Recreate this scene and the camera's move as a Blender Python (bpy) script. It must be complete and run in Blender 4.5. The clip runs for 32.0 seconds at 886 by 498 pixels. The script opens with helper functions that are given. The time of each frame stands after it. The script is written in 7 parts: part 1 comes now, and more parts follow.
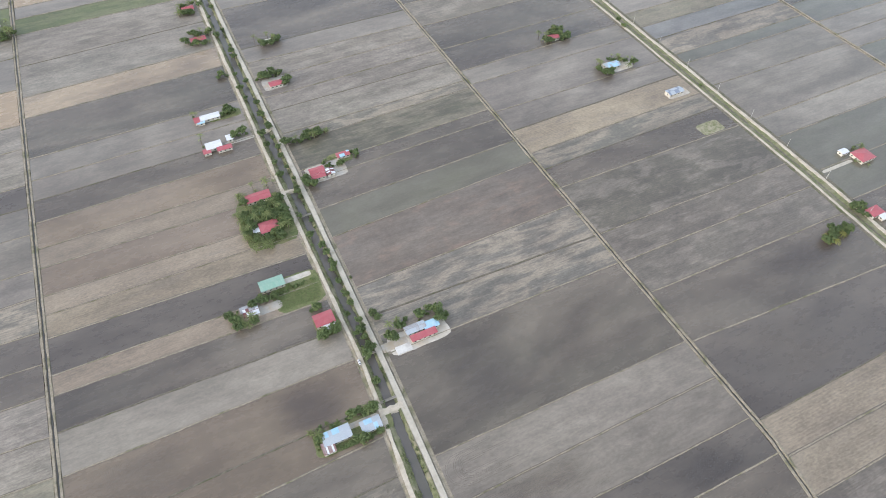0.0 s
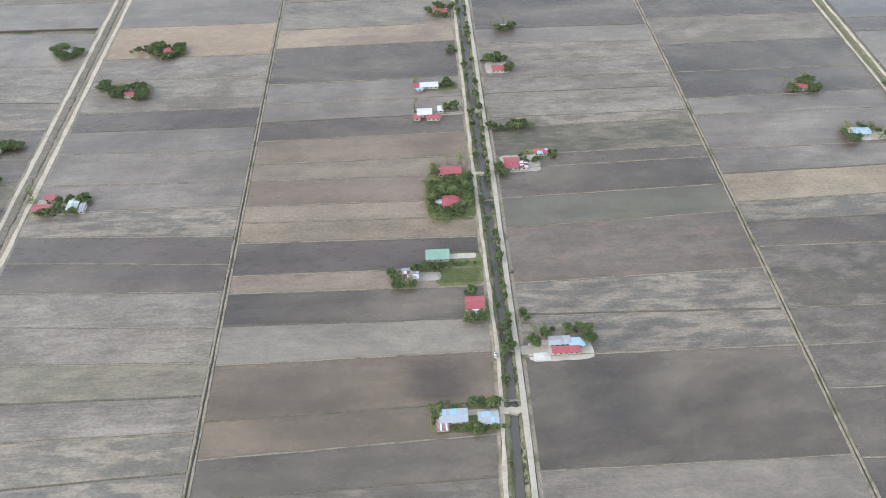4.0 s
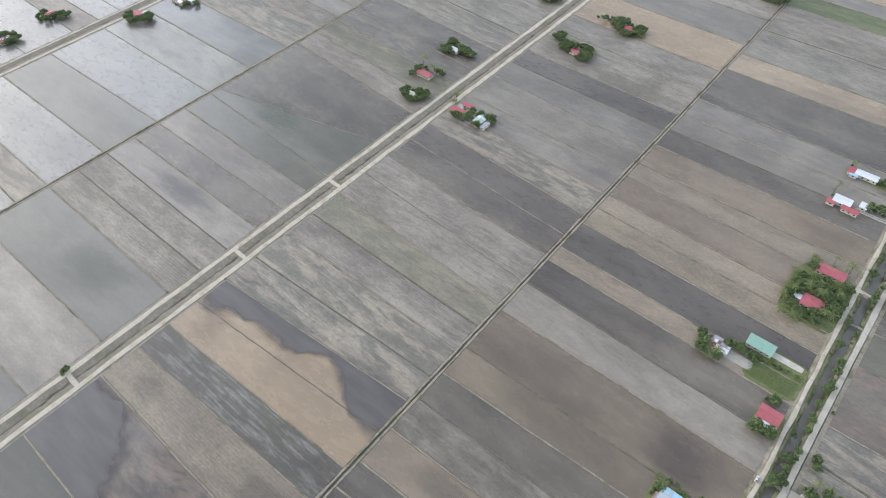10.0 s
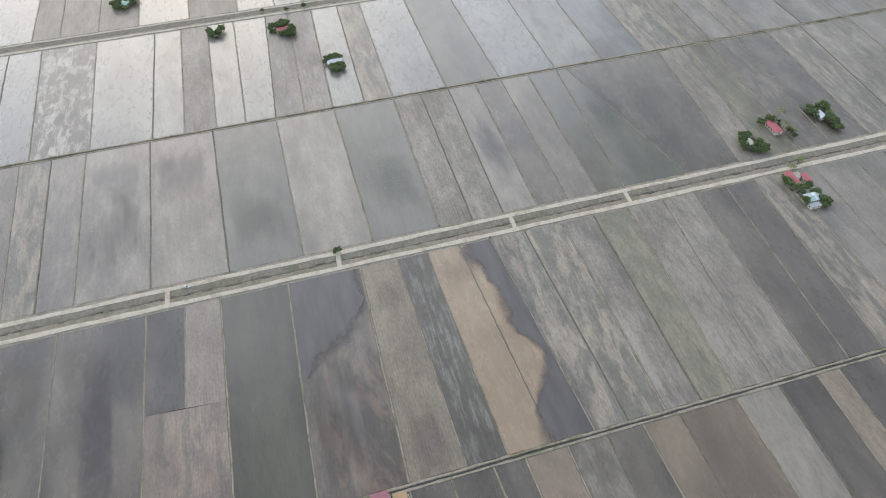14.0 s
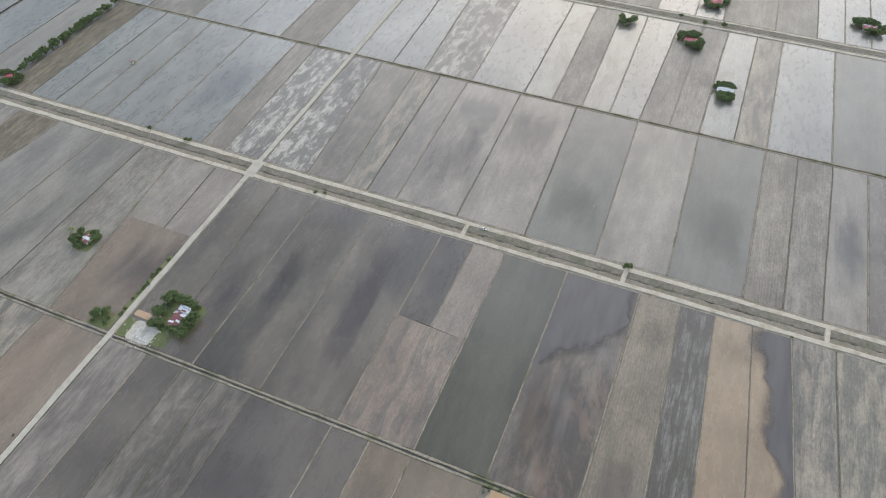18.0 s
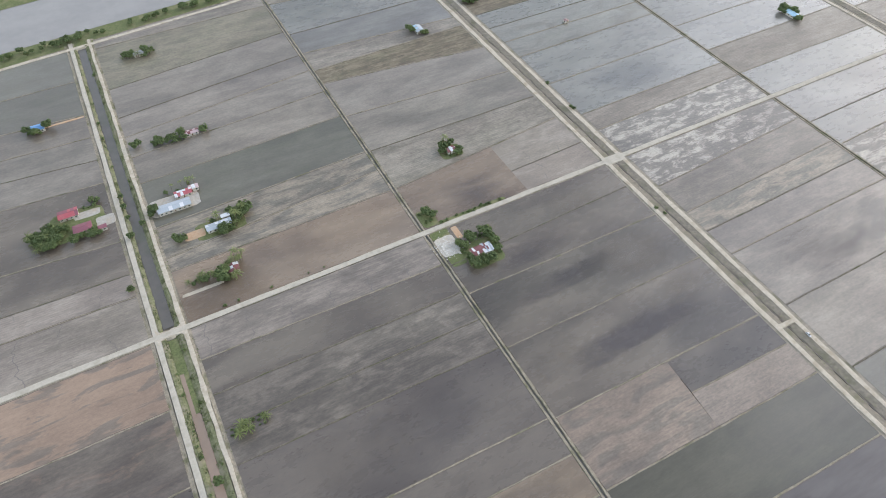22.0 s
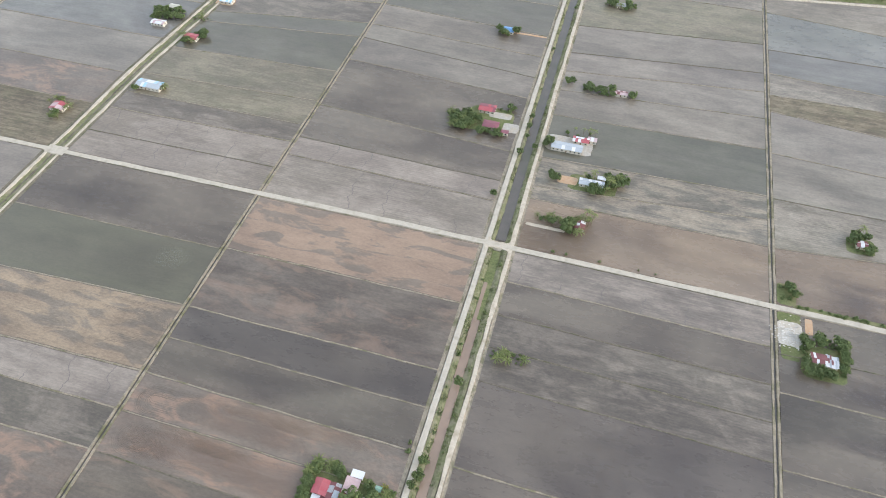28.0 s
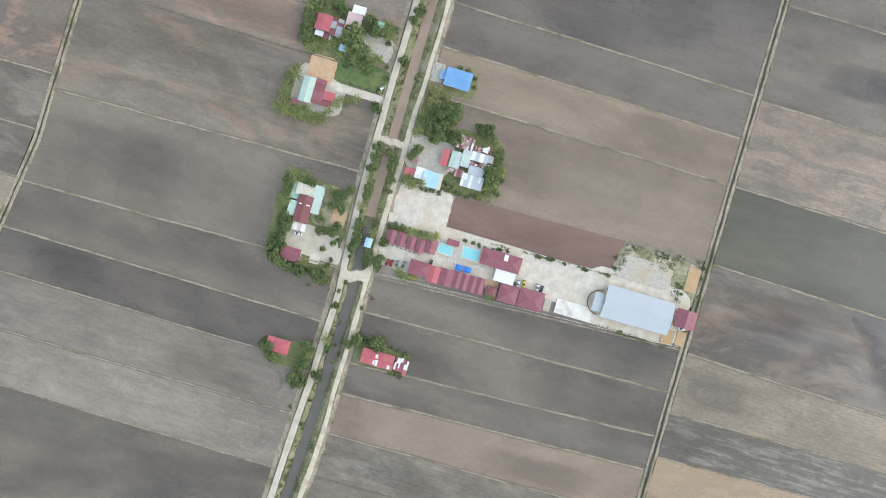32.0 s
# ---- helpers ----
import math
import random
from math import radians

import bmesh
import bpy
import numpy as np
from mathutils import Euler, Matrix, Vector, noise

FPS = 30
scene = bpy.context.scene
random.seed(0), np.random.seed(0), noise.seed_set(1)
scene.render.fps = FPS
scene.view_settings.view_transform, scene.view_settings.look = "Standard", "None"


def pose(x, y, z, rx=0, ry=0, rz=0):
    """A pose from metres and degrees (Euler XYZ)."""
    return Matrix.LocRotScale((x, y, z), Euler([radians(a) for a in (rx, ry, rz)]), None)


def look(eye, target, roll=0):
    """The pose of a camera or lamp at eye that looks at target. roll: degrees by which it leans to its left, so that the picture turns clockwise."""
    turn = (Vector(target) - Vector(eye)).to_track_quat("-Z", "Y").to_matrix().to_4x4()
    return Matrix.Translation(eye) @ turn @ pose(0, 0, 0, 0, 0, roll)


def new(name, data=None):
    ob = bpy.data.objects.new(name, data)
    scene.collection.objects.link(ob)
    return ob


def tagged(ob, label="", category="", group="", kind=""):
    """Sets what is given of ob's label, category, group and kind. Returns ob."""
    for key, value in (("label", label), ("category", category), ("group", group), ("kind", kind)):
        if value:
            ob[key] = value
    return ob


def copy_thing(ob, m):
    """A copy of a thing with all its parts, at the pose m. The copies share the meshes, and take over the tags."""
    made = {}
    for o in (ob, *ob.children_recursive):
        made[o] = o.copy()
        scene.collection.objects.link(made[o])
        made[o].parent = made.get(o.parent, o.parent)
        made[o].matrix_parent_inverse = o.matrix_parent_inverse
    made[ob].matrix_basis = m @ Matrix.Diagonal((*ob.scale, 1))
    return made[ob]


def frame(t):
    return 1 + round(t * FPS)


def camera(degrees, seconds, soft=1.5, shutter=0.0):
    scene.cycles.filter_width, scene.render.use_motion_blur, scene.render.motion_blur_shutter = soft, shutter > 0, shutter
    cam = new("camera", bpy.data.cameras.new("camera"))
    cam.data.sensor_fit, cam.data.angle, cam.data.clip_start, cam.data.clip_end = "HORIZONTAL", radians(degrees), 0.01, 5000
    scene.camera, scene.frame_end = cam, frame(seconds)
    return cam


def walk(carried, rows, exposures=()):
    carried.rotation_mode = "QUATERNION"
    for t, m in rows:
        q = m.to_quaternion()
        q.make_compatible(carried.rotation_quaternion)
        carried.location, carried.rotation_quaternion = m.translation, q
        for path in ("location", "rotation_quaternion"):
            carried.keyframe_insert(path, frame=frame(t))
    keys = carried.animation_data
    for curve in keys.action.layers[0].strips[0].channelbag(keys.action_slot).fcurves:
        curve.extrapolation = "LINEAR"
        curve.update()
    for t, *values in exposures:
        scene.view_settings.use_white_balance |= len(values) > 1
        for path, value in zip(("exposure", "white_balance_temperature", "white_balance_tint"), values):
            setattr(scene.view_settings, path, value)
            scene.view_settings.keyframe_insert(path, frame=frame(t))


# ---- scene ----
# ------------------------------------------------------------------ camera
PATH = [
    (0, -0.03, 0.00, 380.06, 40.67, -0.63, -25.20),
    (0.5, 0.01, 0.05, 379.96, 40.67, -0.63, -22.75),
    (1, 0.05, 0.09, 379.83, 40.67, -0.63, -20.01),
    (1.5, 0.09, 0.12, 379.72, 40.67, -0.63, -17.18),
    (2, 0.13, 0.16, 379.60, 40.67, -0.63, -14.37),
    (2.5, 0.17, 0.20, 379.48, 40.67, -0.63, -11.58),
    (3, 0.28, 0.41, 379.22, 40.67, -0.63, -8.75),
    (3.5, 0.37, 0.54, 379.03, 40.67, -0.63, -5.91),
    (4.5, 0.52, 0.84, 378.73, 40.67, -0.63, 0.36),
    (5.5, 0.68, 1.14, 378.42, 40.67, -0.63, 6.78),
    (6, 0.77, 1.33, 378.26, 40.67, -0.63, 10.24),
    (6.5, 0.88, 1.54, 378.01, 40.67, -0.63, 13.70),
    (7, 0.97, 1.72, 377.93, 40.67, -0.63, 17.10),
    (7.5, 1.07, 1.87, 377.87, 40.67, -0.63, 20.60),
    (8, 1.18, 1.99, 377.83, 40.67, -0.63, 24.34),
    (8.5, 1.28, 2.10, 377.81, 40.67, -0.63, 28.24),
    (9, 1.37, 2.21, 377.81, 40.67, -0.63, 32.13),
    (9.5, 1.45, 2.30, 377.82, 40.67, -0.63, 36.04),
    (10, 1.54, 2.38, 377.85, 40.67, -0.63, 40.03),
    (10.5, 1.63, 2.45, 377.90, 40.67, -0.63, 43.94),
    (11, 1.72, 2.51, 377.97, 40.67, -0.63, 47.92),
    (11.5, 1.80, 2.57, 378.06, 40.67, -0.63, 52.03),
    (12, 1.86, 2.63, 378.14, 40.67, -0.63, 56.33),
    (12.5, 1.92, 2.68, 378.25, 40.67, -0.63, 60.78),
    (13, 1.96, 2.75, 378.36, 40.67, -0.63, 65.25),
    (13.5, 2.01, 2.84, 378.46, 40.67, -0.63, 69.82),
    (14, 1.90, 3.00, 378.22, 40.67, -0.63, 74.43),
    (14.5, 1.85, 3.13, 378.12, 40.67, -0.63, 79.14),
    (15.5, 1.72, 3.35, 377.90, 40.67, -0.63, 88.41),
    (16.5, 1.59, 3.57, 377.69, 40.67, -0.63, 97.86),
    (17, 1.51, 3.69, 377.52, 40.67, -0.63, 102.71),
    (17.5, 1.39, 3.85, 377.30, 40.67, -0.63, 107.62),
    (18, 1.34, 3.91, 377.14, 40.67, -0.63, 112.50),
    (18.5, 1.33, 3.97, 376.96, 40.67, -0.63, 117.42),
    (19, 1.33, 4.03, 376.78, 40.67, -0.63, 122.33),
    (19.5, 1.31, 4.08, 376.61, 40.67, -0.63, 127.22),
    (20, 1.29, 4.13, 376.42, 40.67, -0.63, 132.11),
    (20.5, 1.28, 4.17, 376.23, 40.67, -0.63, 137.12),
    (21, 1.28, 4.23, 376.02, 40.67, -0.63, 142.21),
    (21.5, 1.30, 4.31, 375.81, 40.67, -0.63, 147.38),
    (22, 1.32, 4.40, 375.60, 40.67, -0.63, 152.57),
    (22.5, 1.34, 4.50, 375.40, 40.67, -0.63, 157.68),
    (23, 1.37, 4.60, 375.20, 40.67, -0.63, 162.79),
    (23.5, 1.38, 4.69, 375.00, 40.67, -0.63, 168.04),
    (24, 1.38, 4.81, 374.81, 40.67, -0.63, 173.24),
    (24.5, 1.40, 4.95, 374.62, 40.67, -0.63, 178.55),
    (25, 1.44, 5.12, 374.43, 40.67, -0.63, 183.74),
    (25.5, 1.52, 5.31, 374.26, 40.67, -0.63, 189.09),
    (26, 1.98, 5.64, 374.35, 40.95, -0.46, 193.37),
    (26.5, 2.45, 5.97, 374.43, 41.22, -0.30, 195.86),
    (27, 2.92, 6.30, 374.52, 41.50, -0.14, 196.40),
    (27.5, 3.38, 6.63, 374.60, 41.78, 0.02, 196.38),
    (28, 3.49, 6.69, 374.57, 39.34, 0.02, 196.38),
    (28.5, 3.61, 6.74, 374.54, 34.50, 0.02, 196.38),
    (29, 3.74, 6.78, 374.51, 29.53, 0.02, 196.38),
    (29.5, 3.89, 6.82, 374.49, 24.55, 0.02, 196.38),
    (30, 4.02, 6.87, 374.47, 19.71, 0.02, 196.38),
    (30.5, 4.16, 6.92, 374.45, 14.80, 0.02, 196.38),
    (31, 4.32, 6.96, 374.43, 9.94, 0.02, 196.38),
    (31.5, 4.47, 7.00, 374.42, 5.20, 0.02, 196.38),
    (32, 4.63, 7.05, 374.41, 0.49, 0.02, 196.38),
]
cam = camera(67.92, 32.0, soft=0.95)
walk(cam, [(t, pose(x, y, z, tilt, 0, turn) @ pose(0, 0, 0, 0, 0, roll)) for t, x, y, z, tilt, roll, turn in PATH],
     exposures=[(0.0, 0.74, 6040, 15.5), (8.0, 0.66, 5940, 14.5), (12.5, 0.46, 5930, 13), (18.0, 0.33, 5990, 12.5), (21.0, 0.46, 6020, 14), (24.0, 0.66, 6060, 15.5), (28.0, 0.80, 6140, 14.5), (32.0, 0.81, 6140, 11)])

# ------------------------------------------------------------------ sky and sun
SUN_ELEVATION, SUN_AZIMUTH = radians(25), radians(264)      # azimuth clockwise from +y
world = bpy.data.worlds.new("hazy_sky")
scene.world = world
world.use_nodes = True
wn = world.node_tree
sky = wn.nodes.new("ShaderNodeTexSky")
sky.sky_type = "NISHITA"
sky.sun_disc = False
sky.sun_elevation, sky.sun_rotation = SUN_ELEVATION, SUN_AZIMUTH
sky.air_density, sky.dust_density, sky.ozone_density = 1.8, 2.0, 1.6
veil = wn.nodes.new("ShaderNodeMix")          # high thin cloud evens out the sky
veil.data_type = "RGBA"
veil.inputs[0].default_value = 0.5
veil.inputs[7].default_value = (4.68, 4.86, 5.0, 1)
wn.links.new(sky.outputs[0], veil.inputs[6])
wn.links.new(veil.outputs[2], wn.nodes["Background"].inputs[0])
wn.nodes["Background"].inputs[1].default_value = 0.172
sun_data = bpy.data.lights.new("sun", "SUN")
sun_data.energy, sun_data.angle, sun_data.color = 1.0, radians(66), (1.0, 0.985, 0.985)
sun = new("sun", sun_data)
sun_way = Vector((math.sin(SUN_AZIMUTH) * math.cos(SUN_ELEVATION), math.cos(SUN_AZIMUTH) * math.cos(SUN_ELEVATION), math.sin(SUN_ELEVATION)))
sun.matrix_world = look(sun_way * 900, (0, 0, 0))


# ------------------------------------------------------------------ materials
class Nodes:
    """A small writer of node trees."""

    def __init__(self, name, roughness=0.8, specular=0.3):
        self.mat = bpy.data.materials.new(name)
        self.mat.use_nodes = True
        self.tree = self.mat.node_tree
        self.bsdf = self.tree.nodes["Principled BSDF"]
        self.bsdf.inputs["Roughness"].default_value = roughness
        self.bsdf.inputs["Specular IOR Level"].default_value = specular

    def node(self, kind, **sets):
        n = self.tree.nodes.new(kind)
        for k, v in sets.items():
            if k == "operation":
                n.operation = v
            elif k == "blend_type":
                n.blend_type = v
            elif k == "data_type":
                n.data_type = v
            elif k == "noise_dimensions":
                n.noise_dimensions = v
            elif k == "feature":
                n.feature = v
        return n

    def put(self, socket, value):
        if isinstance(value, bpy.types.NodeSocket):
            self.tree.links.new(value, socket)
        else:
            socket.default_value = value

    def math(self, operation, a, b=0.0, clamp=False):
        n = self.node("ShaderNodeMath", operation=operation)
        n.use_clamp = clamp
        self.put(n.inputs[0], a)
        self.put(n.inputs[1], b)
        return n.outputs[0]

    def mix(self, f, a, b, blend="MIX"):
        n = self.node("ShaderNodeMix", data_type="RGBA", blend_type=blend)
        self.put(n.inputs[0], f)
        self.put(n.inputs[6], (*a, 1) if isinstance(a, tuple) and len(a) == 3 else a)
        self.put(n.inputs[7], (*b, 1) if isinstance(b, tuple) and len(b) == 3 else b)
        return n.outputs[2]

    def place(self, sx=1.0, sy=1.0, sz=1.0, source=None):
        n = self.node("ShaderNodeMapping")
        if source is None:
            source = self.node("ShaderNodeNewGeometry").outputs["Position"]
        self.put(n.inputs[0], source)
        n.inputs["Scale"].default_value = (sx, sy, sz)
        return n.outputs[0]

    def noise(self, vector, scale, detail=3.0, rough=0.55, w=None, distortion=0.0):
        n = self.node("ShaderNodeTexNoise", noise_dimensions="4D" if w is not None else "3D")
        self.put(n.inputs["Vector"], vector)
        n.inputs["Scale"].default_value = scale
        n.inputs["Detail"].default_value = detail
        n.inputs["Roughness"].default_value = rough
        n.inputs["Distortion"].default_value = distortion
        if w is not None:
            self.put(n.inputs["W"], w)
        return n.outputs["Fac"]

    def step(self, value, low, high):
        n = self.node("ShaderNodeMapRange")
        n.interpolation_type = "SMOOTHSTEP"
        self.put(n.inputs[0], value)
        n.inputs[1].default_value, n.inputs[2].default_value = low, high
        return n.outputs[0]

    def info(self, what):
        return self.node("ShaderNodeObjectInfo").outputs[what]

    def bump(self, height, strength, distance):
        n = self.node("ShaderNodeBump")
        n.inputs["Strength"].default_value, n.inputs["Distance"].default_value = strength, distance
        self.put(n.inputs["Height"], height)
        self.put(self.bsdf.inputs["Normal"], n.outputs[0])

    def colour(self, value):
        self.put(self.bsdf.inputs["Base Color"], value)

    def rough(self, value):
        self.put(self.bsdf.inputs["Roughness"], value)


def field_material(name, patch, spread_of, patch_scale, streak, lift, rough=0.45, grain=0.6, weeds=0.0, stretch=0.35, ruts=0.0, specular=0.62, soft=0.06, slow_of=0.5, rust=0.0, ragged=0.58):
    """Paddy soil or water in the object's own colour. patch: the colour of the other parts, spread_of: how much of the field they
    take, lift: how strongly they show, soft: how gradual their edge is, streak: how far the harrow's rows along the field draw them
    out, grain: the fine mottling, slow_of: the slow change of tone over the field, rust: reddish stains."""
    n = Nodes(name, rough, specular)
    rnd = n.math("MULTIPLY", n.info("Random"), 90.0)
    base = n.info("Color")
    grey = sum(patch) / 3
    patch = tuple(max(0.02, (grey + (p - grey) * 1.1) * f) for p, f in zip(patch, (0.96, 0.92, 0.83)))
    cloud = n.noise(n.place(stretch, 1, 1), patch_scale, 6.0, ragged, rnd, 1.0)
    rows = n.noise(n.place(0.09, 1.0, 1), 0.4, 3.0, 0.7, rnd)
    blots = n.noise(n.place(0.42, 1, 1), 0.15, 5.0, 0.68, rnd)
    fine = n.noise(n.place(0.6, 1, 1), 0.6, 4.0, 0.72)
    lanes = n.noise(n.place(0.03, 1.0, 1), 0.085, 2.0, 0.5, rnd)
    both = n.math("ADD", n.math("MULTIPLY", cloud, 1.0 - streak), n.math("MULTIPLY", n.math("ADD", n.math("MULTIPLY", rows, 0.5), n.math("MULTIPLY", blots, 0.5)), streak))
    level = 0.62 - 0.24 * spread_of
    mask = n.math("MULTIPLY", n.step(both, level - soft, level + soft), lift)
    col = n.mix(mask, base, patch)
    tone = n.math("ADD", n.math("MULTIPLY", blots, 0.42), n.math("ADD", n.math("MULTIPLY", rows, 0.18), n.math("MULTIPLY", fine, 0.40)))
    shade = n.step(tone, 0.36, 0.66)
    col = n.mix(grain, col, n.mix(shade, (0.25, 0.25, 0.25), (0.75, 0.745, 0.735)), "OVERLAY")
    if rough > 0.38:
        wave = n.node("ShaderNodeTexWave")
        wave.wave_type, wave.bands_direction = "BANDS", "Y"
        n.put(wave.inputs["Vector"], n.place(0.12, 1, 1))
        for key, value in (("Scale", 0.16), ("Distortion", 5.0), ("Detail", 3.0), ("Detail Scale", 0.5), ("Detail Roughness", 0.6)):
            wave.inputs[key].default_value = value
        worn = n.math("MULTIPLY", n.step(n.noise(n.place(0.5, 1, 1), 0.03, 2.0, 0.5, rnd), 0.35, 0.65), 0.17)
        col = n.mix(worn, col, n.mix(wave.outputs["Fac"], (0.32, 0.32, 0.32), (0.68, 0.68, 0.68)), "OVERLAY")
    speck = n.step(n.noise(n.place(0.14, 1, 1), 1.5, 3.0, 0.7), 0.36, 0.64)
    col = n.mix(0.2 if rough > 0.38 else 0.1, col, n.mix(speck, (0.3, 0.3, 0.3), (0.7, 0.7, 0.7)), "OVERLAY")
    drift = n.noise(n.place(0.55, 1, 1), 0.017, 3.0, 0.5, rnd, 1.4)
    slow = n.step(n.math("ADD", n.math("MULTIPLY", drift, 0.75), n.math("MULTIPLY", lanes, 0.25)), 0.32, 0.66)
    col = n.mix(slow_of, col, n.mix(slow, (0.31, 0.295, 0.30), (0.67, 0.672, 0.665)), "OVERLAY")
    if rust:
        red = n.step(n.noise(n.place(0.4, 1, 1), 0.06, 6.0, 0.72, n.math("ADD", rnd, 7.0), 0.8), 0.49, 0.62)
        col = n.mix(n.math("MULTIPLY", red, rust), col, (0.33, 0.215, 0.145))
    if weeds:
        green = n.step(n.noise(n.place(0.5, 1, 1), 0.06, 6.0, 0.7, rnd), 0.45, 0.7)
        col = n.mix(n.math("MULTIPLY", green, weeds), col, (0.12, 0.135, 0.065))
    if ruts:
        xyz = n.node("ShaderNodeSeparateXYZ")
        n.put(xyz.inputs[0], n.place(1, 1, 1))
        bend = n.math("MULTIPLY", n.noise(n.place(0.02, 1, 1), 0.06, 3.0, 0.6, rnd), 26.0)
        wave = n.math("FRACT", n.math("MULTIPLY", n.math("ADD", xyz.outputs[0], bend), 1 / 29.0))
        track = n.math("MULTIPLY", n.math("LESS_THAN", n.math("ABSOLUTE", n.math("SUBTRACT", wave, 0.5)), 0.011), n.step(n.noise(n.place(1, 1, 1), 0.035, 2.0, 0.5, rnd), 0.42, 0.55))
        col = n.mix(n.math("MULTIPLY", track, ruts), col, (0.11, 0.10, 0.095))
    n.colour(col)
    n.rough(n.math("ADD", rough - 0.06, n.math("MULTIPLY", n.step(blots, 0.35, 0.7), 0.07)))
    if rough > 0.4:
        n.bump(n.math("ADD", fine, rows), 0.25, 0.06)
    return n.mat


def stain_material():
    """A damp or dried part of a field in the object's own colour that thins out towards its wavering edge."""
    n = Nodes("stain", 0.32, 0.42)
    xyz = n.node("ShaderNodeSeparateXYZ")
    n.put(xyz.inputs[0], n.node("ShaderNodeTexCoord").outputs["Object"])
    rx, ry = n.math("ABSOLUTE", xyz.outputs[0]), n.math("ABSOLUTE", xyz.outputs[1])
    r = n.math("SQRT", n.math("ADD", n.math("MULTIPLY", rx, rx), n.math("MULTIPLY", n.math("MULTIPLY", ry, ry), 0.45)))
    rnd = n.math("MULTIPLY", n.info("Random"), 60.0)
    warp = n.noise(n.place(0.3, 1, 1), 0.035, 5.0, 0.6, rnd, 1.2)
    edge = n.math("ADD", r, n.math("MULTIPLY", n.math("SUBTRACT", warp, 0.5), 2.4))
    inside = n.math("SUBTRACT", 1.0, n.step(edge, 0.0, 1.0))
    rim = n.math("MULTIPLY", n.math("SUBTRACT", 1.0, n.step(rx, 0.45, 0.98)), n.math("SUBTRACT", 1.0, n.step(ry, 0.7, 1.0)))
    tone = n.noise(n.place(0.1, 1, 1), 0.3, 4.0, 0.6, rnd)
    n.colour(n.mix(0.35, n.info("Color"), n.mix(n.step(tone, 0.3, 0.7), (0.3, 0.3, 0.3), (0.7, 0.7, 0.7)), "OVERLAY"))
    n.put(n.bsdf.inputs["Alpha"], n.math("MULTIPLY", n.math("MULTIPLY", inside, rim), n.info("Alpha")))
    return n.mat


def speckled(name, a, b, scale=1.0, rough=0.85, specular=0.25, c=None, c_scale=0.15, bump=0.0, sx=1.0, sy=1.0):
    """A surface of two tones of grain, with a third one in larger stains."""
    n = Nodes(name, rough, specular)
    a, b, c = (tuple(v * w for v, w in zip(tone, (1.03, 1.0, 0.93))) if tone else None for tone in (a, b, c))
    grain = n.step(n.noise(n.place(sx, sy, 1), scale, 4.0, 0.65), 0.3, 0.7)
    col = n.mix(grain, a, b)
    if c:
        col = n.mix(n.step(n.noise(n.place(sx, sy, 1), c_scale, 4.0, 0.6), 0.45, 0.72), col, c)
    n.colour(col)
    if bump:
        n.bump(grain, 0.4, bump)
    return n.mat


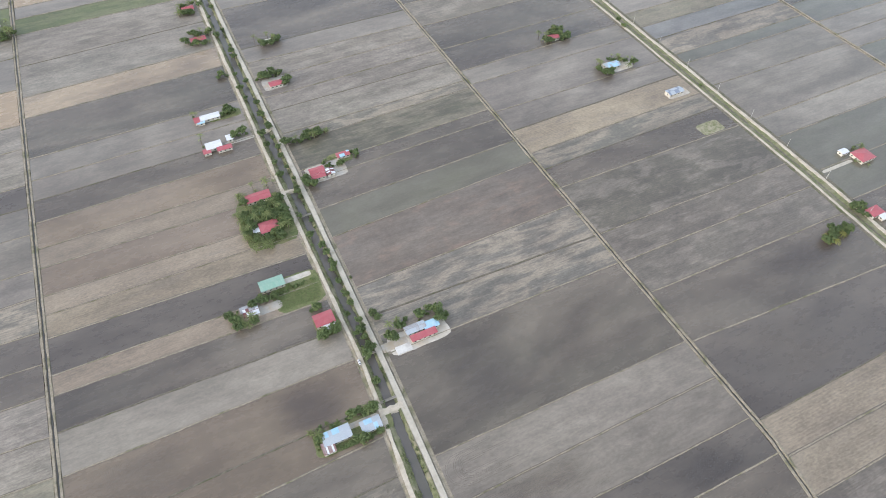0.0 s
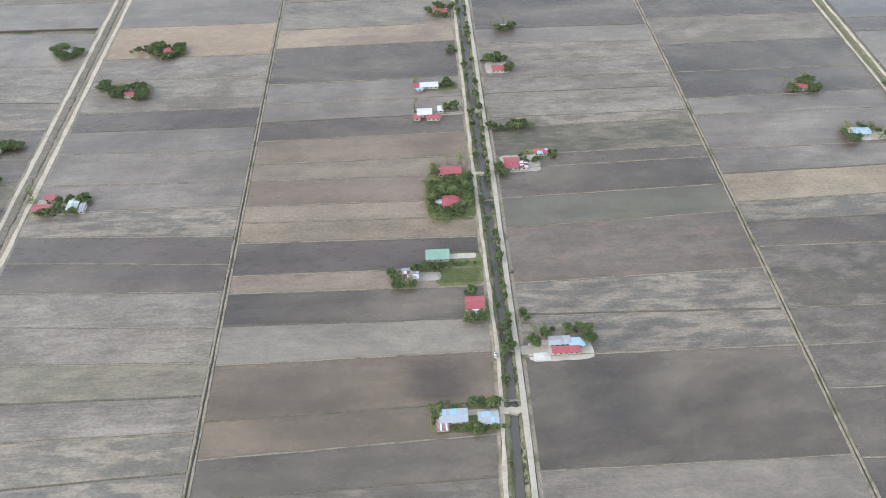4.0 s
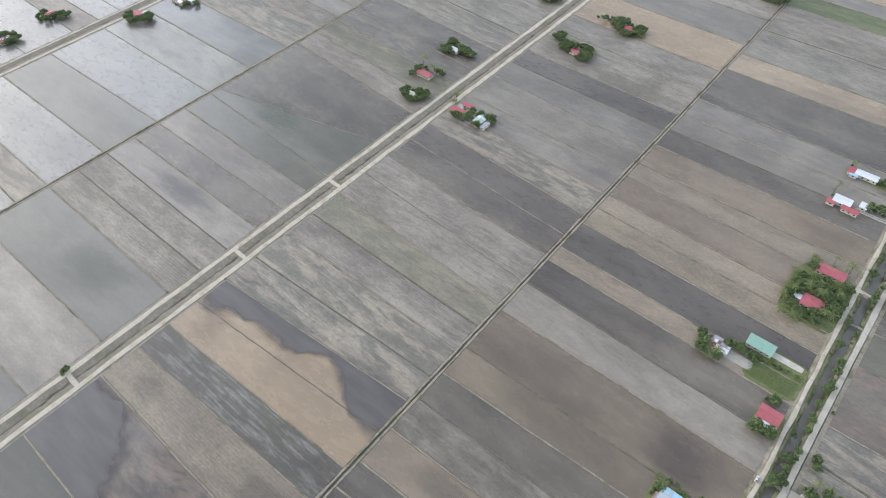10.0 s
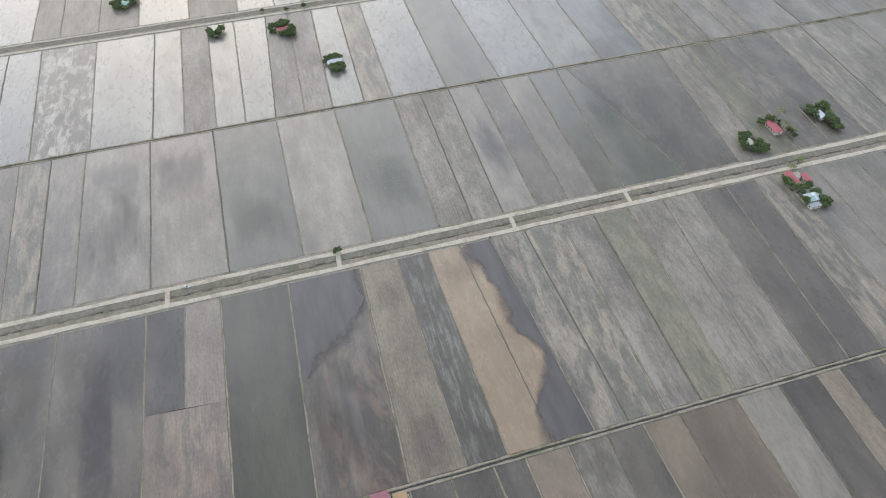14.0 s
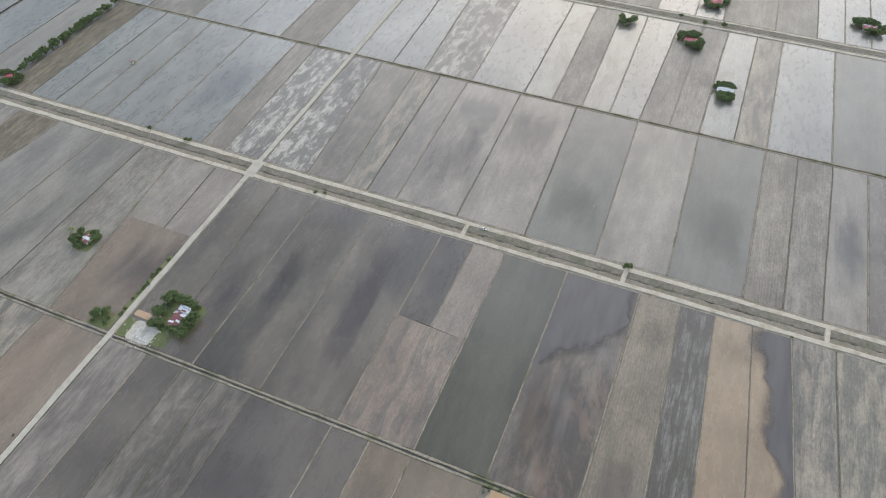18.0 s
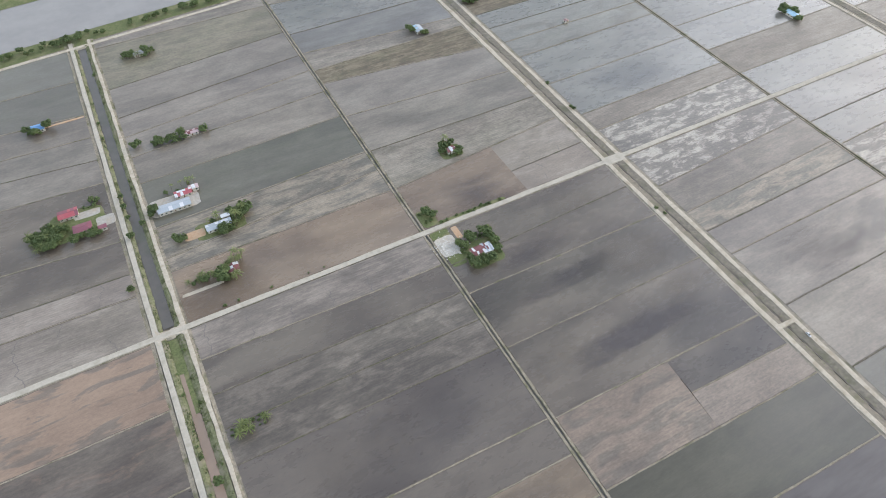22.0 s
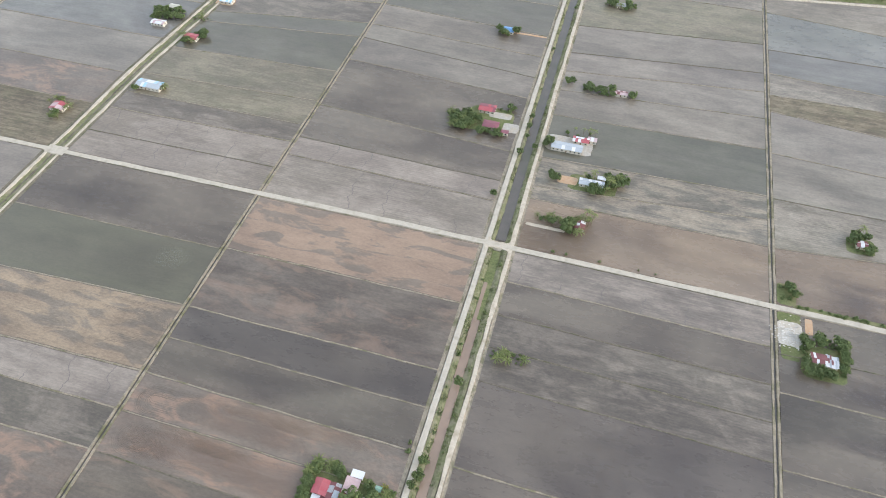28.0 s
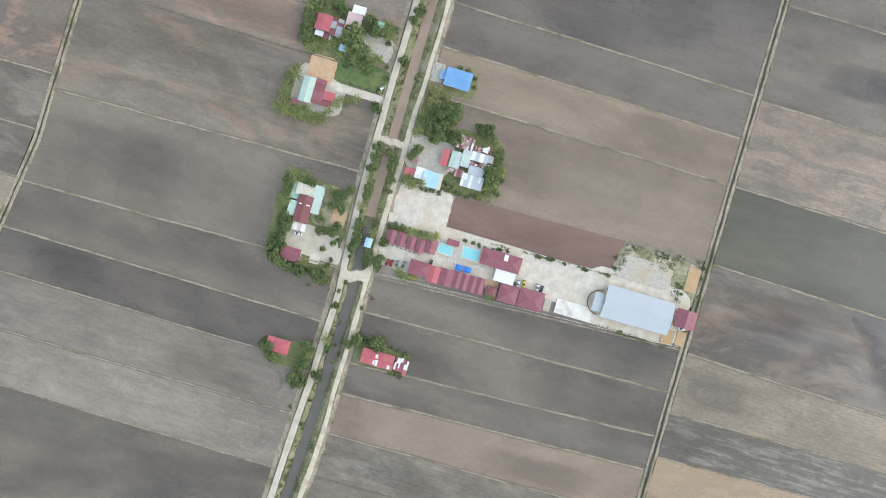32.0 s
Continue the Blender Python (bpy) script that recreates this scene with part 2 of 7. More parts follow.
FIELD_KINDS = {
    # kind: (label, base colour, material)
    "d": ("dark flooded paddy field of smooth grey-brown mud", (0.117, 0.103, 0.09), field_material("flooded_mud", (0.168, 0.147, 0.125), 0.45, 0.015, 0.1, 0.8, 0.3, 0.2, soft=0.12, slow_of=0.75)),
    "e": ("very dark wet paddy field of purplish-brown mud", (0.099, 0.0875, 0.08), field_material("dark_mud", (0.142, 0.125, 0.11), 0.4, 0.018, 0.15, 0.7, 0.32, 0.22, soft=0.12, slow_of=0.7)),
    "g": ("wet paddy field of even grey-brown soil", (0.20, 0.181, 0.163), field_material("grey_mud", (0.27, 0.246, 0.218), 0.5, 0.018, 0.2, 0.7, 0.36, 0.38, soft=0.1, slow_of=0.55)),
    "l": ("pale drying paddy field of pinkish grey soil", (0.238, 0.219, 0.2), field_material("pale_mud", (0.305, 0.281, 0.256), 0.5, 0.035, 0.45, 0.55, 0.5, 0.5, specular=0.32)),
    "h": ("pale pinkish grey paddy field crossed by winding ruts", (0.25, 0.222, 0.2), field_material("rutted_mud", (0.3, 0.27, 0.245), 0.5, 0.03, 0.4, 0.7, 0.5, 0.35, ruts=0.55)),
    "s": ("paddy field of grey mud with tan stubble patches", (0.178, 0.165, 0.147), field_material("stubble", (0.35, 0.305, 0.25), 0.5, 0.1, 0.3, 0.55, 0.5, 0.6, stretch=0.24)),
    "y": ("harrowed paddy field of tan straw in long rows", (0.28, 0.235, 0.187), field_material("tan_stubble", (0.19, 0.166, 0.142), 0.3, 0.05, 0.6, 0.7, 0.5, 0.6)),
    "z": ("paddy field of tan straw with dark harrowed streaks", (0.315, 0.25, 0.195), field_material("streaked_stubble", (0.155, 0.138, 0.12), 0.42, 0.085, 0.2, 0.8, 0.46, 0.5, stretch=0.3, soft=0.045)),
    "k": ("dark harrowed paddy field with long grey rows", (0.138, 0.122, 0.105), field_material("harrowed", (0.225, 0.202, 0.178), 0.42, 0.075, 0.2, 0.6, 0.42, 0.5, stretch=0.4, soft=0.065)),
    "n": ("smooth paddy field of tan-grey muddy water", (0.265, 0.212, 0.165), field_material("tan_grey_water", (0.215, 0.178, 0.146), 0.45, 0.016, 0.05, 0.8, 0.3, 0.18, soft=0.12, slow_of=0.65)),
    "q": ("salmon tan flooded paddy field with dark muddy streaks", (0.31, 0.232, 0.185), field_material("salmon_water", (0.17, 0.148, 0.128), 0.38, 0.085, 0.2, 0.85, 0.34, 0.3, stretch=0.28, soft=0.03)),
    "t": ("paddy field under tan muddy water", (0.345, 0.267, 0.193), field_material("tan_water", (0.285, 0.23, 0.178), 0.35, 0.014, 0.05, 0.6, 0.3, 0.2, soft=0.12, slow_of=0.3)),
    "o": ("wet paddy field of orange-brown mud with dark stains", (0.192, 0.158, 0.134), field_material("rusty_mud", (0.155, 0.138, 0.122), 0.5, 0.03, 0.45, 0.85, 0.36, 0.5, soft=0.06, rust=0.7)),
    "m": ("dark paddy field with rusty and bluish blotches", (0.14, 0.12, 0.103), field_material("blotched_mud", (0.18, 0.16, 0.142), 0.42, 0.028, 0.25, 0.75, 0.34, 0.42, soft=0.08, rust=0.3, slow_of=0.7)),
    "w": ("flooded paddy field of still greenish grey water", (0.132, 0.126, 0.105), field_material("green_water", (0.17, 0.163, 0.141), 0.45, 0.012, 0.1, 0.7, 0.22, 0.2, 0.15, soft=0.14, slow_of=0.4)),
    "j": ("flooded paddy field of dark olive green water", (0.090, 0.086, 0.064), field_material("olive_water", (0.118, 0.112, 0.088), 0.45, 0.012, 0.1, 0.7, 0.24, 0.15, 0.0, soft=0.14, slow_of=0.4)),
    "b": ("flooded paddy field of bluish grey water", (0.178, 0.173, 0.164), field_material("blue_water", (0.21, 0.205, 0.20), 0.5, 0.012, 0.1, 0.8, 0.22, 0.25, soft=0.12)),
    "f": ("shallow flooded paddy field of pale silvery water", (0.176, 0.174, 0.163), field_material("pale_water", (0.225, 0.221, 0.208), 0.5, 0.015, 0.2, 0.7, 0.32, 0.35, soft=0.1, specular=0.9)),
    "a": ("pale flooded paddy field with ragged brown weed patches", (0.228, 0.222, 0.206), field_material("ragged_water", (0.125, 0.115, 0.10), 0.36, 0.06, 0.35, 0.8, 0.35, 0.5, 0.2, stretch=0.4, soft=0.05, ragged=0.7, specular=0.9)),
    "v": ("olive paddy field of sprouting weeds", (0.19, 0.175, 0.136), field_material("weedy", (0.235, 0.212, 0.17), 0.5, 0.03, 0.4, 0.7, 0.5, 0.5, 0.25)),
    "p": ("pale paddy field with white salt-like patches", (0.175, 0.163, 0.15), field_material("white_patched", (0.40, 0.38, 0.35), 0.42, 0.15, 0.3, 0.8, 0.45, 0.6, stretch=0.42, soft=0.045, ragged=0.72)),
    "u": ("dark harrowed paddy field with thin bluish water in its furrows", (0.125, 0.108, 0.092), field_material("wet_furrows", (0.215, 0.21, 0.2), 0.42, 0.06, 0.75, 0.6, 0.4, 0.5, 0.2, stretch=0.08, soft=0.05)),
    "i": ("field of green grass and weeds", (0.12, 0.14, 0.068), field_material("green_field", (0.16, 0.17, 0.1), 0.5, 0.03, 0.3, 0.8, 0.6, 0.5, 0.3)),
    "r": ("small pond of reddish brown water", (0.14, 0.085, 0.075), field_material("red_water", (0.185, 0.125, 0.105), 0.45, 0.025, 0.05, 0.7, 0.15, 0.2)),
    "x": ("planted field of low brown crop rows", (0.15, 0.128, 0.098), field_material("crop_rows", (0.2, 0.178, 0.138), 0.5, 0.05, 0.85, 0.8, 0.8, 0.6, 0.25)),
}
M_STAIN = stain_material()
M_SOIL = speckled("soil", (0.17, 0.15, 0.125), (0.27, 0.24, 0.20), 0.4, c=(0.12, 0.13, 0.07), c_scale=0.03)
M_BUND = speckled("bund_earth", (0.24, 0.213, 0.168), (0.355, 0.315, 0.255), 0.5, c=(0.14, 0.14, 0.08), c_scale=0.08, bump=0.05)
M_BUND_DARK = speckled("bund_grass", (0.12, 0.11, 0.085), (0.22, 0.20, 0.16), 0.5, c=(0.10, 0.11, 0.055), c_scale=0.08, bump=0.05)
M_SHOULDER = speckled("dusty_shoulder", (0.24, 0.215, 0.18), (0.33, 0.30, 0.255), 0.4, c=(0.19, 0.18, 0.13), c_scale=0.08, bump=0.05)
M_DITCH = speckled("ditch_slope", (0.20, 0.178, 0.148), (0.29, 0.26, 0.215), 0.4, c=(0.17, 0.165, 0.115), c_scale=0.07, bump=0.05)
M_PAVED = speckled("worn_paving", (0.44, 0.41, 0.355), (0.52, 0.49, 0.43), 0.8, c=(0.385, 0.355, 0.30), c_scale=0.2)
M_DIRT = speckled("sandy_track", (0.46, 0.415, 0.345), (0.56, 0.515, 0.44), 0.5, c=(0.38, 0.33, 0.26), c_scale=0.12, bump=0.03)
M_SAND = speckled("white_sand_yard", (0.44, 0.415, 0.375), (0.59, 0.565, 0.52), 0.22, c=(0.49, 0.43, 0.35), c_scale=0.07, bump=0.03)
M_YARD = speckled("grey_gravel_yard", (0.36, 0.345, 0.32), (0.47, 0.455, 0.425), 0.5, c=(0.42, 0.36, 0.28), c_scale=0.08)
M_ORANGE = speckled("orange_earth_yard", (0.47, 0.31, 0.20), (0.54, 0.39, 0.27), 0.4, c=(0.42, 0.33, 0.24), c_scale=0.1)
M_GRASS = speckled("grass", (0.10, 0.125, 0.052), (0.17, 0.195, 0.087), 0.7, c=(0.215, 0.21, 0.115), c_scale=0.1, bump=0.08)
M_LAWN = speckled("lawn", (0.07, 0.115, 0.045), (0.12, 0.17, 0.07), 0.5, c=(0.16, 0.19, 0.085), c_scale=0.12, bump=0.05)
M_SCRUB = speckled("weedy_rubble", (0.14, 0.155, 0.07), (0.33, 0.315, 0.23), 0.35, c=(0.42, 0.38, 0.31), c_scale=0.1, bump=0.08)
M_BANK = speckled("weedy_bank", (0.12, 0.138, 0.066), (0.225, 0.228, 0.138), 0.5, c=(0.27, 0.245, 0.185), c_scale=0.09, bump=0.1)
M_CANAL = speckled("brown_canal_water", (0.275, 0.205, 0.16), (0.31, 0.235, 0.185), 0.1, 0.2, 0.5, c=(0.24, 0.185, 0.145), c_scale=0.02)
M_CANAL_DARK = speckled("dark_canal_water", (0.105, 0.098, 0.09), (0.125, 0.116, 0.105), 0.1, 0.2, 0.5, c=(0.095, 0.097, 0.075), c_scale=0.03)
M_DRAIN = speckled("drain_water", (0.06, 0.055, 0.05), (0.085, 0.08, 0.07), 0.2, 0.3, 0.5)
M_RIVER = speckled("river_water", (0.26, 0.25, 0.245), (0.31, 0.30, 0.29), 0.02, 0.25, 0.5)


# ------------------------------------------------------------------ mesh helpers
def mesh_of(name, verts, faces, material, smooth=False):
    me = bpy.data.meshes.new(name)
    me.from_pydata(verts, [], faces)
    for m in material if isinstance(material, (list, tuple)) else (material,):
        me.materials.append(m)
    if smooth:
        me.shade_smooth()
    me.update()
    return me


def thing(name, data, label="", category="", group="", kind="", at=None):
    ob = new(name, data)
    if at is not None:
        ob.matrix_basis = at
    return tagged(ob, label, category, group, kind)


def part(name, data, parent, label="", at=None):
    ob = new(name, data)
    ob.parent = parent
    if at is not None:
        ob.matrix_basis = at
    return tagged(ob, label)


def along(points, v):
    """The value at v of a line through (v, value) points."""
    return float(np.interp(v, [p[0] for p in points], [p[1] for p in points]))


def ribbon(line, width, z, jitter=0.0, drop=0.6, seed=0, crown=0.0):
    """A road-like strip along a list of (x, y) points with skirts: vertices and faces."""
    rng = random.Random(seed)
    verts, faces = [], []
    for i, (x, y) in enumerate(line):
        a, b = line[max(0, i - 1)], line[min(len(line) - 1, i + 1)]
        d = math.hypot(b[0] - a[0], b[1] - a[1])
        nx, ny = (b[1] - a[1]) / d, -(b[0] - a[0]) / d
        wl, wr = (width / 2 + rng.uniform(-jitter, jitter) for _ in range(2))
        verts += [(x - nx * (wl + drop * 0.5), y - ny * (wl + drop * 0.5), z - drop), (x - nx * wl, y - ny * wl, z), (x, y, z + crown),
                  (x + nx * wr, y + ny * wr, z), (x + nx * (wr + drop * 0.5), y + ny * (wr + drop * 0.5), z - drop)]
        if i:
            k = 5 * (i - 1)
            faces += [(k + j, k + j + 5, k + j + 6, k + j + 1) for j in range(4)]
    return verts, [tuple(reversed(f)) for f in faces]


def spread(a, b, step):
    n = max(1, int(abs(b - a) / step))
    return [a + (b - a) * i / n for i in range(n + 1)]


# ------------------------------------------------------------------ the plan: roads, canals and drains run along y
EAST_ROAD = [(-1500, 63), (-640, 62), (-400, 61), (-218, 60.2), (-80, 60.0), (-11, 59.3), (45, 55.5), (100, 57), (140, 58.6), (216, 60.8), (430, 63.3), (750, 64.5), (1600, 67)]
WEST_ROAD = [(-1500, 44.5), (-640, 44), (-465, 43.6), (-300, 42.3), (-222, 42), (-82, 42.2), (-15, 42.6), (45, 42.0), (134, 41.8), (190, 45.6), (226, 47.8), (430, 47.2), (750, 50), (1600, 52)]
EAST_DRAIN = [(-1500, 246), (10, 245.5), (70, 253), (1600, 254)]
FAR_EAST_ROAD = [(-1500, 405), (-560, 412), (-420, 424), (-295, 427), (-220, 429), (150, 442), (240, 446), (560, 449), (1600, 452)]
WEST_DRAIN, FAR_WEST_ROAD, FAR_WEST_DRAIN, LAST_ROAD = -142.0, -315.0, -506.0, -690.0
SOUTH_END, NORTH_END, CROSS_ROAD = -712, 1500, -303.0

# the ground, one sheet to the horizon
bm = bmesh.new()
bmesh.ops.create_grid(bm, x_segments=8, y_segments=8, size=3400)
bmesh.ops.translate(bm, verts=bm.verts, vec=(0, 0, -2.0))
ground_mesh = bpy.data.meshes.new("ground")
bm.to_mesh(ground_mesh)
bm.free()
ground_mesh.materials.append(M_SOIL)
thing("ground", ground_mesh, "flat brown farmland soil reaching the horizon", "ground", kind="structure")


# ------------------------------------------------------------------ paddy fields
M_RUT = speckled("rut_mud", (0.12, 0.105, 0.092), (0.17, 0.15, 0.13), 0.5, 0.4)


def bund_mesh(x0, y0, x1, y1, width, height, material, seed):
    """An uneven earth ridge from one point to another, in world metres about its middle."""
    rng = random.Random(seed)
    n = max(4, int(math.hypot(x1 - x0, y1 - y0) / 4.5))
    verts, faces = [], []
    cx, cy = (x0 + x1) / 2, (y0 + y1) / 2
    dx, dy = x1 - x0, y1 - y0
    d = math.hypot(dx, dy)
    nx, ny = -dy / d, dx / d
    drift = 0.0
    both = seed % 3 == 0
    for i in range(n + 1):
        drift = 0.75 * drift + rng.uniform(-0.16, 0.16)
        x, y = x0 + dx * i / n - cx + nx * drift, y0 + dy * i / n - cy + ny * drift
        w, h = width * rng.uniform(0.75, 1.25) / 2, height * rng.uniform(0.7, 1.2)
        verts += [(x - nx * w * 1.4, y - ny * w * 1.4, -0.1), (x - nx * w * 0.7, y - ny * w * 0.7, h), (x + nx * w * 0.7, y + ny * w * 0.7, h), (x + nx * w * 1.4, y + ny * w * 1.4, -0.1)]
        for s in (-1, 1):
            a, b = w * 1.3, w * 1.3 + (rng.uniform(0.25, 0.6) if both or s == (-1 if seed % 2 else 1) else 0.08)
            verts += [(x + s * nx * a, y + s * ny * a, 0.02), (x + s * nx * b, y + s * ny * b, 0.02)]
        if i:
            k = 8 * (i - 1)
            faces += [(k + j, k + j + 8, k + j + 9, k + j + 1)[::-1] for j in range(3)] + [(k + 4, k + 5, k + 13, k + 12)[::-1], (k + 6, k + 7, k + 15, k + 14)]
    me = mesh_of("bund", verts, faces, [material, M_RUT])
    me.polygons.foreach_set("material_index", [0, 0, 0, 1, 1] * n)
    return me, (cx, cy)


field_count = 0


def field(corners, kind, z=0.0, bund=True, label=""):
    """One paddy plot from its south-west, south-east, north-east and north-west corners, with the bund on its south side."""
    global field_count
    field_count += 1
    text, colour, material = FIELD_KINDS[kind[0]]
    gain = 2 ** (float(kind[1:] or 0) / 10)
    rng = random.Random(field_count * 7 + 3)
    cx, cy = sum(c[0] for c in corners) / 4, sum(c[1] for c in corners) / 4
    top = [(x - cx, y - cy, z) for x, y in corners]
    low = [(x, y, -2.0) for x, y, _ in top]
    me = mesh_of("paddy_field", top + low, [(0, 1, 2, 3), (4, 5, 1, 0), (5, 6, 2, 1), (6, 7, 3, 2), (7, 4, 0, 3)], material)
    ob = thing("paddy_field", me, label or text, "rice field", "paddy fields", "structure", pose(cx, cy, 0))
    k = 0.86 * gain * rng.uniform(0.97, 1.03)
    grey = sum(colour) / 3
    r, g, b = (grey + (c - grey) * 1.1 for c in colour)
    ob.color = (r * 1.03 * k * rng.uniform(0.98, 1.02), g * k, b * 0.885 * k * rng.uniform(0.97, 1.03), 1)
    if bund:
        style = rng.random()
        me, at = bund_mesh(*corners[0], *corners[1], 0.65 if style < 0.45 else 0.85, 0.3, M_BUND_DARK if style < 0.2 else M_BUND, field_count)
        part("bund", me, ob, at=pose(at[0] - cx, at[1] - cy, 0))
    return ob


def strip(west, east, rows, last):
    """A strip of plots between two lines along y. rows: where each plot's south edge meets the west and the east line, and the plot's kind."""
    rows = list(rows) + [(*last, "")]
    for (w0, e0, kind), (w1, e1, _) in zip(rows, rows[1:]):
        if kind == " ":
            continue
        field([(west(w0), w0), (east(e0), e0), (east(e1), e1), (west(w1), w1)], kind)


def line(value, shift=0.0):
    if isinstance(value, list):
        return lambda v: along(value, v) + shift
    return lambda v: value + shift


def regular(start, end, kinds, seed):
    """Plots of the usual widths with kinds drawn by chance, for the distance."""
    rng, rows, v = random.Random(seed), [], start
    while v < end - 20:
        rows.append((v, v + rng.uniform(-2, 2), rng.choice(kinds)))
        v += rng.choice((27, 27, 54, 54, 40))
    return rows, (end, end)


# strip between the main canal and the east drain
strip(line(EAST_ROAD, 5.0), line(EAST_DRAIN, -2.5), [
    (-704, -686, "w2"), (-640, -640, "w1"), (-581, -593, "g-1"), (-545, -554, "g"), (-511, -528, "g-1"), (-479, -490, "d2"), (-405, -418, "d3"), (-369, -373, "h"),
    (-346, -350, "h")], (-305.6, -304.2))
strip(line(EAST_ROAD, 5.0), line(EAST_DRAIN, -2.5), [
    (-300.4, -299, "q"), (-245, -244, "m"), (-191, -190, "e2"), (-164, -164, "d2"), (-135, -137, "o3"), (-109, -110, "o3"), (-81, -83, "m"), (-25, -21, "d2"), (31, 34, "d2"),
    (63, 62, "e"), (88, 87, "g-1"), (118, 119, "g-1"), (150, 149, "d-1"), (228, 226, "s"), (262, 256, "s"), (290, 293, "m1"), (344, 351, "w2"), (377, 382, "d1"), (412, 416, "d1"),
    (428, 432, "v-6"), (466, 469, "s"), (482, 482, "l"), (518, 518, "l"), (541, 541, "l"), (571, 571, "l")], (605, 598))
strip(line(EAST_ROAD, 5.0), line(EAST_DRAIN, -2.5), [(605, 598, "g"), (632, 630, "d1"), (720, 712, "g"), (760, 755, "l")], (800, 800))
# strip between the main canal and the west drain
strip(line(WEST_DRAIN, 2.5), line(WEST_ROAD, -4.0), [
    (-722, -708, "l"), (-690, -690, "v"), (-628, -610, "g"), (-579, -561, "g"), (-549, -530, "g"), (-510, -500, "g"), (-468, -463, "w-1"), (-412, -406, "s"), (-385, -371, "s"), (-358, -357, "n-1")], (-305.6, -305.6))
strip(line(WEST_DRAIN, 2.5), line(WEST_ROAD, -4.0), [
    (-300.4, -300.4, "h-4"), (-269, -272, "d4"), (-240, -243, "k"), (-214, -217, "k"), (-188, -191, "e3"), (-130, -133, "e4"), (-104, -107, "n-1"), (-77, -79, "n-4"), (-31, -27, " "),
    (21, 30, "d-4"), (46, 51, "d-3"), (72, 81, "d"), (92, 99, "n-2"), (119, 123, "k2"), (145, 148, "d"), (169, 175, "n-4"), (194, 197, "n-5"), (234, 234, "g1"), (265, 261, "d-1"),
    (293, 289, "y"), (309, 307, "e"), (341, 337, "y"), (362, 358, "y"), (381, 378, "n-5"), (410, 408, "y")], (431, 431))
strip(line(WEST_DRAIN, 2.5), line(WEST_ROAD, -4.0), [
    (431, 431, "n-3"), (461, 463, "d3"), (488, 490, "g"), (515, 516, "g1"), (546, 548, "d-1"), (608, 612, "n4"), (643, 648, "l"), (700, 705, "l"), (764, 766, "i")], (800, 800))
# strip between the west drain and the far west road
strip(line(FAR_WEST_ROAD, 4.2), line(WEST_DRAIN, -2.5), [
    (-745, -724, "l"), (-670, -690, "f"), (-620, -620, "b"), (-568, -580, "l"), (-550, -546, "x"), (-503, -522, "g2"), (-455, -465, "g"), (-409, -410, "l"), (-373, -358, " ")], (-305.6, -305.6))
field([(-238, -366.4), (-144.5, -358), (-144.5, -305.6), (-238, -305.6)], "n-3")
field([(-310.8, -373), (-238, -366.4), (-238, -331), (-310.8, -334)], "h")
field([(-310.8, -334), (-238, -331), (-238, -305.6), (-310.8, -305.6)], "h")
strip(line(FAR_WEST_ROAD, 4.2), line(WEST_DRAIN, -2.5), [
    (-300.4, -300.4, "d"), (-271, -265, "d-2"), (-235, -236, "d-3"), (-185, -185, "d-4"), (-126, -128, " "), (-75, -77, "j-4"), (-27, -31, "m-6"), (26, 22, "y-2"), (54, 57, "u-2")], (78, 83))
field([(-310.8, 78), (-144.5, 83), (-144.5, 139), (-310.8, 128)], "t")
strip(line(FAR_WEST_ROAD, 4.2), line(WEST_DRAIN, -2.5), [
    (128, 139, "s"), (156, 162, "s"), (187, 187, "l"), (214, 212, "v1"), (243, 236, "l1"), (275, 264, "l1"), (304, 295, "d3"),
    (332, 321, "e2"), (358, 349, "s"), (384, 382, "g"), (415, 410, "g")], (455, 450))
field([(-231, -127), (-144.5, -128), (-144.5, -77), (-228, -77)], "z").color = (0.235, 0.182, 0.134, 1)
field([(-310.8, -126), (-231, -127), (-230, -102), (-310.8, -100)], "e-8")
field([(-310.8, -100), (-230, -102), (-228, -77), (-310.8, -75)], "y").color = (0.225, 0.183, 0.143, 1)
strip(line(FAR_WEST_ROAD, 4.2), line(WEST_DRAIN, -2.5), [(455, 450, "g"), (485, 483, "e2"), (512, 512, "l-1"), (563, 563, "l"), (600, 600, "t"), (660, 660, "g"), (720, 720, "l"), (764, 758, "i")], (830, 830))


def wet_patch(x0, y0, x1, y1, colour, strength=0.85, turn=0.0, label="soft-edged dark wet part of a paddy field", z=0.03):
    """A soft-edged stain over part of a field, within the given stretch of it."""
    me = mesh_of("wet_patch", [(-1, -1, 0), (1, -1, 0), (1, 1, 0), (-1, 1, 0)], [(0, 1, 2, 3)], M_STAIN)
    ob = thing("wet_patch", me, label, "water", kind="structure", at=pose((x0 + x1) / 2, (y0 + y1) / 2, z, 0, 0, turn) @ Matrix.Diagonal((abs(x1 - x0) / 2, abs(y1 - y0) / 2, 1, 1)))
    ob.color = (*colour, 0.55 * strength)


